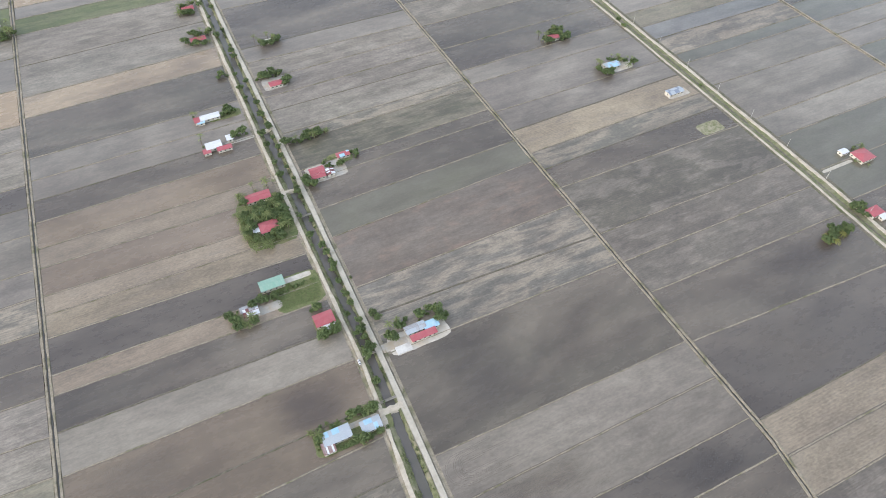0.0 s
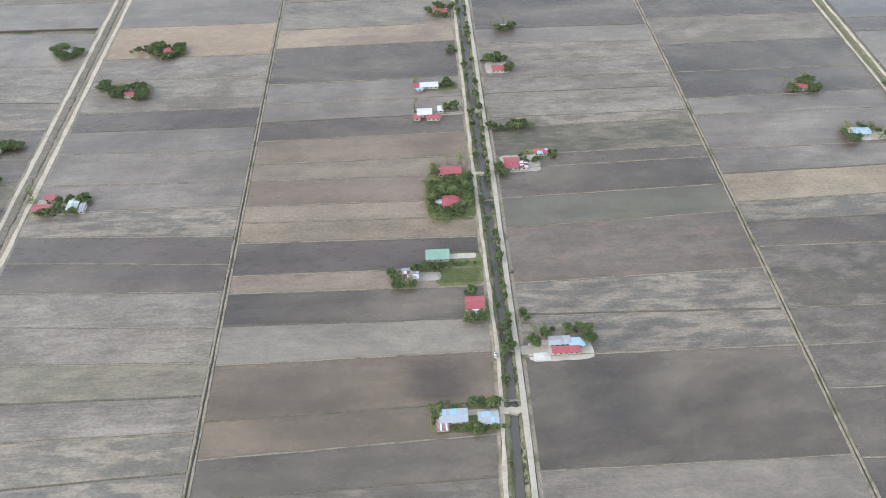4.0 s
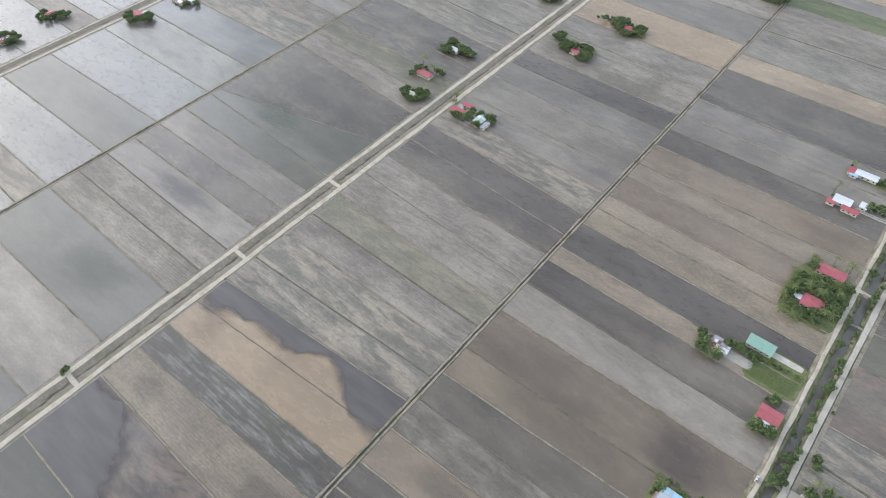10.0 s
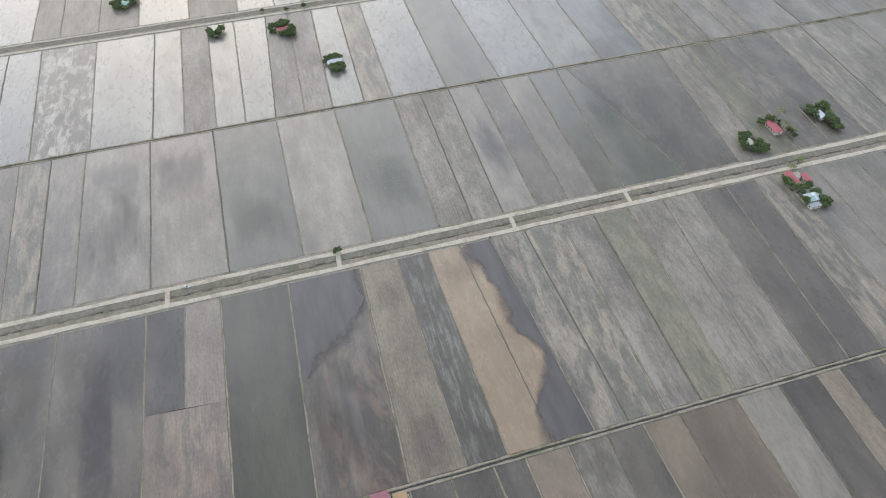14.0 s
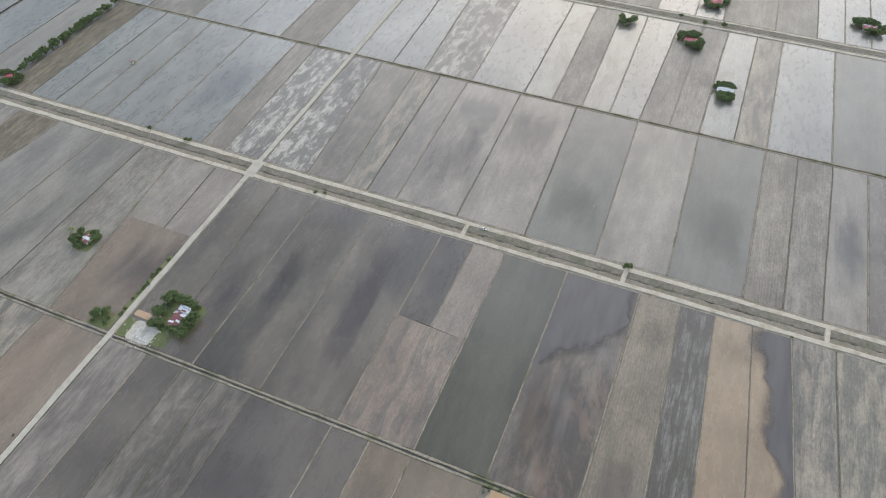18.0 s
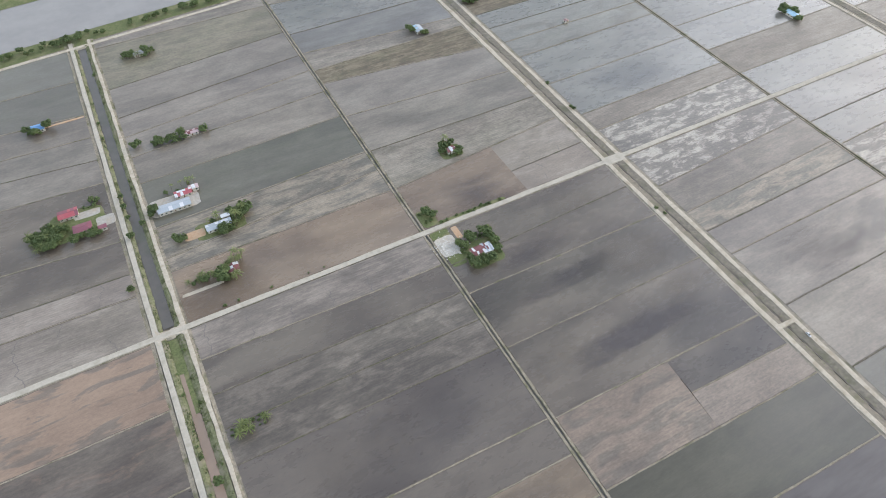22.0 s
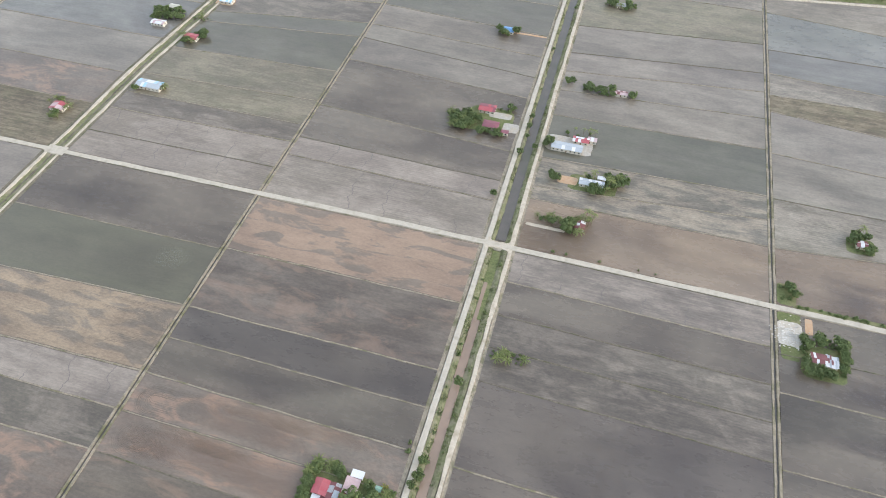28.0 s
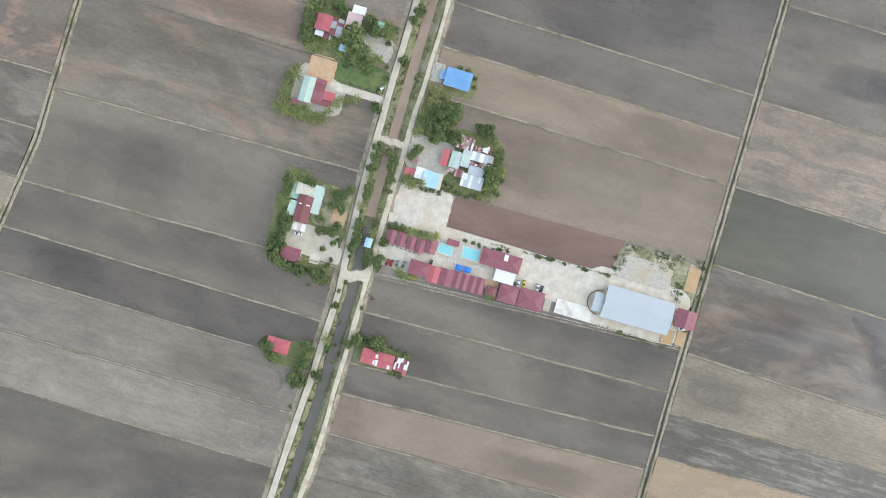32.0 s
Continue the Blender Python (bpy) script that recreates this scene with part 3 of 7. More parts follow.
def shore(south, north, x0, x1, depths, label, colour=(0.125, 0.112, 0.103), soft=6.5, from_south=False):
    """A film of dark water along a field's north (or south) edge, as deep as depths say, thinning out towards its wavering shore."""
    rng = random.Random(8)
    f, verts, faces = line(depths), [], []
    xs = spread(x0, x1, 1.6)
    for i, x in enumerate(xs):
        y = north(x)
        d = max(0.4, f(x) + 0.7 * math.sin(x * 0.29) + 0.5 * math.sin(x * 0.53 + 1))
        s = soft * (1 + 0.5 * math.sin(x * 0.12))
        if from_south:
            verts += [(x, south(x), 0.035), (x, min(y - 0.2, south(x) + max(0.2, d - s)), 0.035), (x, min(y, south(x) + d + s), 0.035)]
        else:
            verts += [(x, y, 0.035), (x, y - max(0.2, d - s), 0.035), (x, max(south(x), y - d - s), 0.035)]
        if i:
            k = 3 * (i - 1)
            faces += [q[::-1] if from_south else q for q in ((k, k + 1, k + 4, k + 3), (k + 1, k + 2, k + 5, k + 4))]
    me = mesh_of("wet_patch", verts, faces, M_SHORE)
    depth = me.color_attributes.new("depth", "FLOAT_COLOR", "POINT")
    for i in range(len(verts)):
        depth.data[i].color = (1, 1, 1, 1) if i % 3 < 2 else (0, 0, 0, 1)
    thing("wet_patch", me, label, "water", kind="structure").color = (*colour, 1)


def shore_material():
    n = Nodes("shore", 0.3, 0.42)
    depth = n.node("ShaderNodeAttribute")
    depth.attribute_name = "depth"
    tone = n.noise(n.place(0.2, 1, 1), 0.12, 4.0, 0.6)
    n.colour(n.mix(0.4, n.info("Color"), n.mix(n.step(tone, 0.3, 0.7), (0.3, 0.3, 0.3), (0.7, 0.7, 0.7)), "OVERLAY"))
    n.put(n.bsdf.inputs["Alpha"], n.math("MULTIPLY", n.step(n.math("ADD", depth.outputs["Fac"], n.math("MULTIPLY", n.math("SUBTRACT", tone, 0.5), 0.5)), 0.05, 0.95), 0.93))
    return n.mat


M_SHORE = shore_material()
shore(lambda x: 79 + (x + 310) * 5 / 166, lambda x: 127.5 + (x + 310) * 11 / 166, -310.7, -144.6,
      [(-311, 20), (-302, 24), (-294, 20), (-284, 16), (-274, 16), (-260, 12), (-246, 14), (-236, 16), (-224, 15), (-212, 5), (-204, 1), (-196, 5), (-186, 14), (-178, 21), (-168, 26), (-158, 28), (-150, 27)], "dark cloud-shaped wet part of the tan field", soft=6.0)
shore(lambda x: -26 - (x + 310) * 4 / 166, lambda x: 25.4 - (x + 310) * 5 / 166, -310.7, -229, [(-311, 58), (-284, 58), (-274, 47), (-262, 38), (-250, 27), (-244, 15), (-236, 6), (-230, 1)], "dark wet part of the blotched field", soft=10.0, from_south=True)
ridge, at = bund_mesh(-311, 103, -144.5, 112, 0.35, 0.12, M_BUND_DARK, 5)
thing("bund", ridge, "low broken mud ridge across the flooded tan field", "ridge", kind="structure", at=pose(*at, 0.0))
DARK, TAN, PALE, RUST = (0.10, 0.088, 0.09), (0.24, 0.205, 0.165), (0.30, 0.285, 0.265), (0.25, 0.17, 0.125)
for stain in [
        (-309, -168, -150, -144, DARK, 1.0, 3), (-308, -184, -250, -160, TAN, 0.6), (-308, -234, -225, -190, TAN, 0.7), (-280, -226, -150, -206, DARK, 0.8), (-250, -262, -150, -238, DARK, 0.7),
        (-290, -290, -230, -268, TAN, 0.5), (-200, -183, -146, -150, TAN, 0.4), (-250, -20, -150, 15, (0.165, 0.155, 0.15), 0.6), (-225, -26, -148, 0, RUST, 0.6), (-300, 30, -260, 52, (0.2, 0.175, 0.15), 0.5),
        (-190, 26, -148, 50, (0.19, 0.165, 0.14), 0.6), (-308, 80, -270, 126, (0.27, 0.22, 0.17), 0.5),
        (-500, -120, -400, -72, DARK, 0.45), (-460, -175, -340, -128, DARK, 0.5), (-500, -176, -420, -130, PALE, 0.5), (-430, -66, -340, -16, (0.125, 0.13, 0.10), 0.5), (-470, 152, -350, 176, (0.15, 0.145, 0.155), 0.6),
        (-480, -420, -350, -370, (0.235, 0.24, 0.245), 0.6), (-450, 42, -340, 95, (0.15, 0.16, 0.125), 0.5), (-490, 262, -380, 308, (0.17, 0.18, 0.15), 0.6),
        (-130, -185, -40, -140, DARK, 0.5), (-60, -188, 30, -135, TAN, 0.3), (-138, -105, -60, -80, (0.18, 0.155, 0.135), 0.6), (-40, 125, 35, 147, TAN, 0.45), (-130, 50, -50, 78, TAN, 0.4),
        (-138, 196, -60, 232, TAN, 0.4), (-30, 198, 40, 232, DARK, 0.5), (70, 152, 160, 225, DARK, 0.45), (150, 160, 245, 222, TAN, 0.35), (80, -20, 170, 28, TAN, 0.3), (140, -18, 235, 25, DARK, 0.4),
        (80, -190, 160, -166, TAN, 0.35), (120, -162, 220, -138, DARK, 0.45), (252, -238, 300, -212, (0.30, 0.295, 0.215), 0.5), (300, -288, 410, -246, DARK, 0.45), (270, 90, 360, 140, TAN, 0.3), (330, 150, 430, 188, DARK, 0.4),
        (90, -134, 240, -112, RUST, 0.5), (66, -136, 230, -124, (0.34, 0.25, 0.18), 0.8), (66, -108, 240, -84, RUST, 0.6), (120, -110, 243, -98, (0.36, 0.26, 0.185), 0.8), (190, -106, 243, -84, RUST, 0.6), (70, 90, 170, 118, (0.2, 0.165, 0.13), 0.45), (-60, -75, 5, -35, (0.185, 0.145, 0.12), 0.6), (-110, -70, -30, -45, (0.25, 0.235, 0.225), 0.35), (-130, 100, -40, 118, (0.175, 0.155, 0.13), 0.5), (-20, 126, 38, 144, (0.26, 0.245, 0.225), 0.45), (170, 64, 243, 86, (0.115, 0.105, 0.10), 0.6)]:
    tone = stain[4]
    words = "soft-edged dark wet part of a paddy field" if sum(tone) < 0.5 else "soft-edged pale dried part of a paddy field" if tone[0] < tone[1] * 1.3 else "rusty stained part of a paddy field"
    wet_patch(*stain[:6], stain[6] if len(stain) > 6 else 0.0, words)
wet_patch(-236, -345, -160, -299, DARK, 0.8)
wet_patch(-40, -336, 60, -300, (0.19, 0.145, 0.105), 0.9, 0, "brown pool of water beside the farmhouse")
# strip between the far west road and its drain
strip(line(FAR_WEST_DRAIN, 2.4), line(FAR_WEST_ROAD, -19.5), [
    (-367, -365, "l"), (-344, -340, "p")], (-305.6, -305.6))
strip(line(FAR_WEST_DRAIN, 2.4), line(FAR_WEST_ROAD, -19.5), [
    (-300.4, -300.4, "p"), (-268, -258, "k2"), (-232, -225, "s"), (-206, -202, "g-2"), (-178, -176, "g"), (-124, -123, "g-1"), (-70, -67, "w-3"), (-13, -12, "g1"), (40, 41, "w1"), (97, 94, "l"), (123, 121, "l"),
    (151, 147, "g-1"), (178, 176, "d2"), (204, 203, "g-1"), (232, 228, "w2"), (262, 252, "w1"), (272, 309, "d1"), (374, 360, "l"), (400, 388, "v-2")], (430, 420))
strip(line(FAR_WEST_DRAIN, 2.4), line(FAR_WEST_ROAD, -19.5), [(430, 420, "k1"), (460, 450, "d2"), (500, 490, "s3"), (540, 530, "l"), (600, 590, "g")], (660, 650))
strip(line(FAR_WEST_DRAIN, 2.4), line(FAR_WEST_ROAD, -19.5), [
    (-700, -700, "f"), (-640, -640, "g"), (-590, -590, "x"), (-560, -560, "f"), (-530, -530, "a"), (-500, -500, "a"), (-472, -470, "f-1"), (-420, -418, "f")], (-367, -365))
# strip between that drain and the last road
strip(line(LAST_ROAD, 4.0), line(FAR_WEST_DRAIN, -2.4), [
    (-300.4, -300.4, "f"), (-263, -259, "f"), (-232, -225, "p"), (-178, -175, "f"), (-120, -122, "a"), (-93, -94, "l"), (-66, -66, "a"), (-38, -40, "f"), (-4, -13, "l"), (20, 14, "l"),
    (46, 40, "a"), (75, 70, "s"), (100, 97, "f"), (150, 150, "w"), (200, 204, "f"), (262, 262, "a"), (313, 313, "b"), (360, 362, "s")], (410, 410))
strip(line(LAST_ROAD, 4.0), line(FAR_WEST_DRAIN, -2.4), [(-640, -640, "f"), (-560, -560, "l"), (-500, -500, "f"), (-440, -440, "f"), (-390, -390, "l"), (-345, -345, "f")], (-305.6, -305.6))
# strip between the east drain and the far east road
strip(line(EAST_DRAIN, 2.5), line(FAR_EAST_ROAD, -4.0), [
    (-690, -655, "i"), (-640, -632, "l"), (-593, -570, "k1"), (-554, -530, "w2"), (-528, -510, "w1"), (-468, -460, "v"), (-422, -415, "v"), (-388, -386, "k"), (-365, -362, "h-1"), (-332, -330, "h-1")], (-304.2, -302.2))
strip(line(EAST_DRAIN, 2.5), line(FAR_EAST_ROAD, -4.0), [
    (-299, -297, "d2"), (-242, -239, "j5"), (-190, -182, "z"), (-137, -132, "h"), (-110, -108, "k1"), (-83, -78, "o"), (-29, -26, "k"), (4, 4, "k"), (33, 33, "y"),
    (58, 57, "y"), (83, 85, "e"), (147, 137, "d1"), (193, 190, "k2"), (225, 224, "k1"), (256, 254, "k-1"), (313, 311, "d"), (338, 341, "s"), (361, 365, "y3"),
    (394, 398, "g-1"), (425, 425, "g"), (473, 473, "g"), (497, 500, "d1")], (540, 540))
strip(line(EAST_DRAIN, 2.5), line(FAR_EAST_ROAD, -4.0), [(540, 540, "d"), (590, 590, "l"), (640, 640, "d")], (700, 700))
# strip beyond the far east road
strip(line(FAR_EAST_ROAD, 16.5), line(636), [
    (198, 198, "w2"), (235, 235, "w2"), (283, 283, "g"), (311, 313, "g"), (369, 366, "g-2"), (410, 410, "w"), (427, 427, "s"), (458, 458, "b-2"), (484, 484, "v"), (513, 513, "g"), (550, 550, "g")], (600, 600))
strip(line(FAR_EAST_ROAD, 16.5), line(636), [
    (-640, -640, "g"), (-590, -590, "g"), (-540, -540, "b"), (-470, -470, "g"), (-410, -410, "o"), (-362, -362, "x")], (-302, -300))
strip(line(FAR_EAST_ROAD, 16.5), line(636), [(-297, -295, "g"), (-230, -230, "w"), (-150, -150, "y"), (-80, -80, "d"), (-10, -10, "g"), (60, 60, "y"), (130, 130, "d")], (198, 198))
# the distance, drawn by chance
for n_strip, (x0, x1, y0, y1, kinds) in enumerate([
        (69.0, 252.0, 800, 1250, "glbd"), (-138.8, 46.0, 800, 1250, "lgbt"), (-310.8, -144.5, 830, 1250, "lgfb"), (-503.0, -334.5, 664, 1250, "lgfb"), (-686.0, -509.0, 410, 1250, "lfgb"),
        (258.2, 446.0, 700, 1250, "gdlb"), (466.0, 636.0, 600, 1250, "gbld"), (640.0, 820.0, -640, 1250, "gbldw"), (826.0, 1010.0, -640, 1250, "gbld"), (-686.0, -509.0, -1000, -640, "fl"),
        (-884.0, -708.0, -1000, 1250, "ffl"), (-1070.0, -890.0, -1000, 1250, "ffl"), (-1260.0, -1076.0, -1000, 1250, "fl"), (-503.0, -334.5, -1000, -704, "fl")]):
    rows, last = regular(y0, y1, kinds, 40 + n_strip)
    strip(line(x0), line(x1), rows, last)


# ------------------------------------------------------------------ roads and waterways
def road(name, points, width, material, label, z=0.35, step=12.0, jitter=0.25, seed=1):
    verts, faces = ribbon(points, width, z, jitter, 2.2, seed, 0.05)
    return thing(name, mesh_of(name, verts, faces, material), label, "road", kind="structure")


def water(name, points, width, z, material, label):
    verts, faces = ribbon(points, width, z, 0.0, 0.4)
    return thing(name, mesh_of(name, verts, faces, material), label, "water", kind="structure")


def lined(values, shift, y0, y1, step=14.0):
    f = line(values)
    return [(f(y) + shift, y) for y in spread(y0, y1, step)]


centre = lambda y: 0.5 * (along(EAST_ROAD, y) + along(WEST_ROAD, y))
road("road_main_east", lined(EAST_ROAD, 0, SOUTH_END, NORTH_END), 3.6, M_PAVED, "long straight pale grey paved farm road beside the canal", seed=2)
road("road_main_west", lined(WEST_ROAD, 0, SOUTH_END, NORTH_END), 2.7, M_DIRT, "long straight sandy track beside the canal", seed=3, jitter=0.5)
water("canal_water", [(0.52 * along(EAST_ROAD, y) + 0.48 * along(WEST_ROAD, y) - 0.3, y) for y in spread(-236, -2, 14)], 5.6, -1.3, M_CANAL, "brown water of the main canal")
water("canal_weeds", [(centre(y), y) for y in spread(-298, -236, 9)], 6.2, -1.1, M_GRASS, "green weeds choking the end of the canal")
water("canal_water_neck", [(centre(y) + 1.2, y) for y in spread(-268, -234, 9)], 2.6, -1.05, M_CANAL, "narrow brown water between the weeds")
water("canal_water_north", [(centre(y), y) for y in spread(4, NORTH_END, 14)], 5.8, -1.3, M_CANAL_DARK, "dark still water of the main canal")
water("canal_water_south", [(centre(y), y) for y in spread(SOUTH_END, -309, 14)], 7.6, -1.3, M_CANAL_DARK, "wide dark water of the main canal")


def bank(name, inner, outer, y0, y1, z_in, z_out, label, material=None, seed=0):
    """A sloping canal bank between two lines along y, uneven at the water."""
    rng = random.Random(seed)
    verts, faces = [], []
    for i, y in enumerate(spread(y0, y1, 3.0)):
        a, b = inner(y), outer(y)
        a += rng.uniform(-0.6, 0.6)
        m = a + (b - a) * 0.55
        verts += [(a, y, z_in), (m, y + rng.uniform(-0.8, 0.8), z_out - 0.35 + rng.uniform(-0.3, 0.2)), (b, y, z_out)]
        if i:
            k = 3 * (i - 1)
            faces += [(k, k + 3, k + 4, k + 1), (k + 1, k + 4, k + 5, k + 2)]
    if verts[0][0] < verts[2][0]:
        faces = [f[::-1] for f in faces]
    return thing(name, mesh_of(name, verts, faces, material or M_BANK), label, "bank", kind="structure")


bank("bank_west", lambda y: centre(y) - (3.7 if y < -300 else 2.7), line(WEST_ROAD, 1.5), SOUTH_END, NORTH_END, -1.5, 0.3, "weedy sloping bank of the canal", seed=5)
bank("bank_east", lambda y: centre(y) + (3.7 if y < -300 else 2.9), line(EAST_ROAD, -2.3), SOUTH_END, NORTH_END, -1.5, 0.3, "weedy sloping bank of the canal", seed=6)
# verges between the roads and the fields
bank("verge_west", line(WEST_ROAD, -4.6), line(WEST_ROAD, -1.5), SOUTH_END, NORTH_END, -0.1, 0.3, "grassy verge of the sandy track", M_BUND, seed=7)
bank("verge_east", line(EAST_ROAD, 5.6), line(EAST_ROAD, 2.3), SOUTH_END, NORTH_END, -0.1, 0.3, "grassy verge of the paved road", M_BUND, seed=8)


def drain(name, values, y0, y1, wide, label):
    """A narrow field drain between two low earth banks."""
    f = line(values)
    ob = water(name, [(f(y), y) for y in spread(y0, y1, 20)], wide, -0.5, M_DRAIN, label)
    for side in (-1, 1):
        verts, faces = ribbon([(f(y) + side * (wide / 2 + 1.0), y) for y in spread(y0, y1, 6)], 1.3, 0.3, 0.25, 0.7, 11 + side)
        part("earth_bank", mesh_of("earth_bank", verts, faces, M_BUND), ob, "worn earth bank of the drain")
    return ob


drain("drain_east", EAST_DRAIN, SOUTH_END, NORTH_END, 1.0, "narrow dark drain between earth banks")
drain("drain_west", WEST_DRAIN, SOUTH_END - 25, NORTH_END, 1.0, "narrow dark drain between earth banks")
drain("drain_far_west", FAR_WEST_DRAIN, -1000, NORTH_END, 1.0, "narrow dark drain between earth banks")
drain("drain_far_east", 638, -640, NORTH_END, 1.6, "narrow dark drain between earth banks")
for name, values, shift, wide in (("road_far_west", FAR_WEST_ROAD, 0.2, 3.8), ("road_far_west_outer", FAR_WEST_ROAD, -14.8, 3.5), ("road_last", LAST_ROAD, 0, 3.4), ("road_last_outer", LAST_ROAD, -14.5, 2.6),
                                  ("road_far_east", FAR_EAST_ROAD, 0, 2.4), ("road_far_east_outer", FAR_EAST_ROAD, 11.5, 2.8)):
    road(name, lined(values, shift, -1000 if "west" in name or "last" in name else -620, NORTH_END), wide, M_DIRT, "straight sandy track beside a drain", seed=len(name), jitter=0.5)
for name, values, shift in (("ditch_far_west", FAR_WEST_ROAD, -7.2), ("ditch_last", LAST_ROAD, -7.2), ("ditch_far_east", FAR_EAST_ROAD, 5.8)):
    y0 = -1000 if "east" not in name else -620
    water(name, lined(values, shift, y0, NORTH_END), 0.8, -0.52, M_RUT, "shallow dark ditch between two tracks")
    f = line(values)
    for side in (-1, 1):
        bank(name + "_bank", lambda y: f(y) + shift + side * 0.6, lambda y: f(y) + shift + side * 6.2, y0, NORTH_END, -0.6, 0.28, "brown weedy slope of the ditch", M_DITCH if "east" not in name else M_BANK, seed=20 + side)
    bank(name + "_shoulder", lambda y: f(y) + (4.6 if "east" not in name else -4.4), lambda y: f(y) + (1.6 if "east" not in name else -1.2), y0, NORTH_END, -0.1, 0.3, "dusty shoulder of the track", M_SHOULDER if "east" not in name else M_BUND_DARK, seed=31)
    bank(name + "_outer_shoulder", lambda y: f(y) + (-20 if "east" not in name else 17), lambda y: f(y) + (-15.8 if "east" not in name else 13), y0, NORTH_END, -0.1, 0.3, "dusty shoulder of the track", M_SHOULDER if "east" not in name else M_BUND_DARK, seed=32)
road("road_crossing", [(x, CROSS_ROAD + 0.012 * max(0, x - 130)) for x in spread(620, -1260, 14)], 4.2, M_PAVED, "straight pale paved cross road between the fields", z=0.42, seed=9)


# wheel ruts where the tractors turned at the ends of the plots
def turn_marks(cx, cy, side, reach, count, seed):
    rng = random.Random(seed)
    verts, faces = [], []
    for k in range(count):
        r = reach * (0.25 + 0.75 * (k + rng.uniform(-0.2, 0.2)) / count)
        ox, oy, squash = rng.uniform(-2, 2), rng.uniform(-1.5, 1.5), rng.uniform(0.7, 1.0)
        tail = rng.uniform(4, 40)
        pts = [(-side * tail, -r)] + [(side * r * squash * 1.3 * math.cos(a), r * math.sin(a)) for a in spread(-1.57, rng.uniform(0.9, 1.57), 0.22)] + [(-side * tail * rng.uniform(0.4, 1), r * 0.98)]
        for track in (-0.55, 0.55):
            w, base = 0.08, len(verts)
            for i, (x, y) in enumerate(pts):
                a, b = pts[max(0, i - 1)], pts[min(len(pts) - 1, i + 1)]
                d = math.hypot(b[0] - a[0], b[1] - a[1]) or 1
                nx, ny = (b[1] - a[1]) / d, -(b[0] - a[0]) / d
                x, y = x + ox + nx * track, y + oy + ny * track
                verts += [(x - nx * w, y - ny * w, 0.02), (x + nx * w, y + ny * w, 0.02)]
                if i:
                    q = base + 2 * (i - 1)
                    faces.append((q, q + 1, q + 3, q + 2))
    thing("wheel_ruts", mesh_of("wheel_ruts", verts, faces, M_RUT), "faint curved tractor ruts at the end of a field", "ruts", kind="stuff", at=pose(cx, cy, 0.02))


for n_turn, (x, y, side, reach, count) in enumerate([(228, -121, 1, 11, 9), (226, -96, 1, 11, 8), (-159, 40, 1, 12, 9), (-127, 60, -1, 10, 5),
                                                     (262, -165, -1, 18, 6), (80, 104, -1, 12, 6), (262, 20, -1, 12, 6), (80, 135, -1, 13, 5)]):
    turn_marks(x, y, side, reach, count, 300 + n_turn)


# ------------------------------------------------------------------ vegetation
def leaf_material(name, dark, light):
    n = Nodes(name, 0.55, 0.3)
    tint = n.math("ADD", n.math("MULTIPLY", n.node("ShaderNodeNewGeometry").outputs["Random Per Island"], 0.7), n.math("MULTIPLY", n.info("Random"), 0.3))
    tone = n.mix(tint, dark, light)
    n.colour(tone)
    thin, both = n.node("ShaderNodeBsdfTranslucent"), n.node("ShaderNodeMixShader")
    n.put(thin.inputs[0], n.mix(0.5, tone, light))
    both.inputs[0].default_value = 0.45
    n.put(both.inputs[1], n.bsdf.outputs[0])
    n.put(both.inputs[2], thin.outputs[0])
    n.put(n.tree.nodes["Material Output"].inputs[0], both.outputs[0])
    return n.mat


M_LEAF = leaf_material("tree_leaves", (0.118, 0.165, 0.063), (0.255, 0.32, 0.132))
M_LEAF_DARK = leaf_material("dark_leaves", (0.098, 0.138, 0.056), (0.212, 0.27, 0.112))
M_FROND = leaf_material("palm_fronds", (0.115, 0.152, 0.055), (0.33, 0.375, 0.15))
M_FROND_YELLOW = leaf_material("yellowing_fronds", (0.20, 0.22, 0.05), (0.38, 0.36, 0.11))
M_BANANA = leaf_material("banana_leaves", (0.09, 0.14, 0.04), (0.19, 0.24, 0.08))
M_TRUNK = speckled("bark", (0.13, 0.10, 0.075), (0.22, 0.18, 0.14), 3.0)


def trunk_mesh(height, r0, r1, lean, seed, limbs=0, reach=2.0):
    """A tapered, slightly bent trunk with limbs."""
    rng = random.Random(seed)
    verts, faces = [], []

    def tube(points, ra, rb):
        base, n = len(verts), 6
        for i, p in enumerate(points):
            r = ra + (rb - ra) * i / (len(points) - 1)
            verts.extend((p[0] + r * math.cos(2 * math.pi * k / n), p[1] + r * math.sin(2 * math.pi * k / n), p[2]) for k in range(n))
            if i:
                a = base + n * (i - 1)
                faces.extend((a + k, a + (k + 1) % n, a + n + (k + 1) % n, a + n + k) for k in range(n))

    turn = rng.uniform(0, 6.28)
    tube([(lean * (i / 5) ** 2 * math.cos(turn), lean * (i / 5) ** 2 * math.sin(turn), height * i / 5 - 0.2) for i in range(6)], r0, r1)
    top = (lean * math.cos(turn), lean * math.sin(turn), height - 0.2)
    for k in range(limbs):
        a = 6.28 * k / limbs + rng.uniform(-0.4, 0.4)
        s = top[2] * rng.uniform(0.55, 0.9)
        tube([(top[0] * 0.6, top[1] * 0.6, s), (top[0] + reach * 0.5 * math.cos(a), top[1] + reach * 0.5 * math.sin(a), s + reach * 0.5), (top[0] + reach * math.cos(a), top[1] + reach * math.sin(a), s + reach)], r1 * 0.7, r1 * 0.3)
    return mesh_of("trunk", verts, faces, M_TRUNK), top


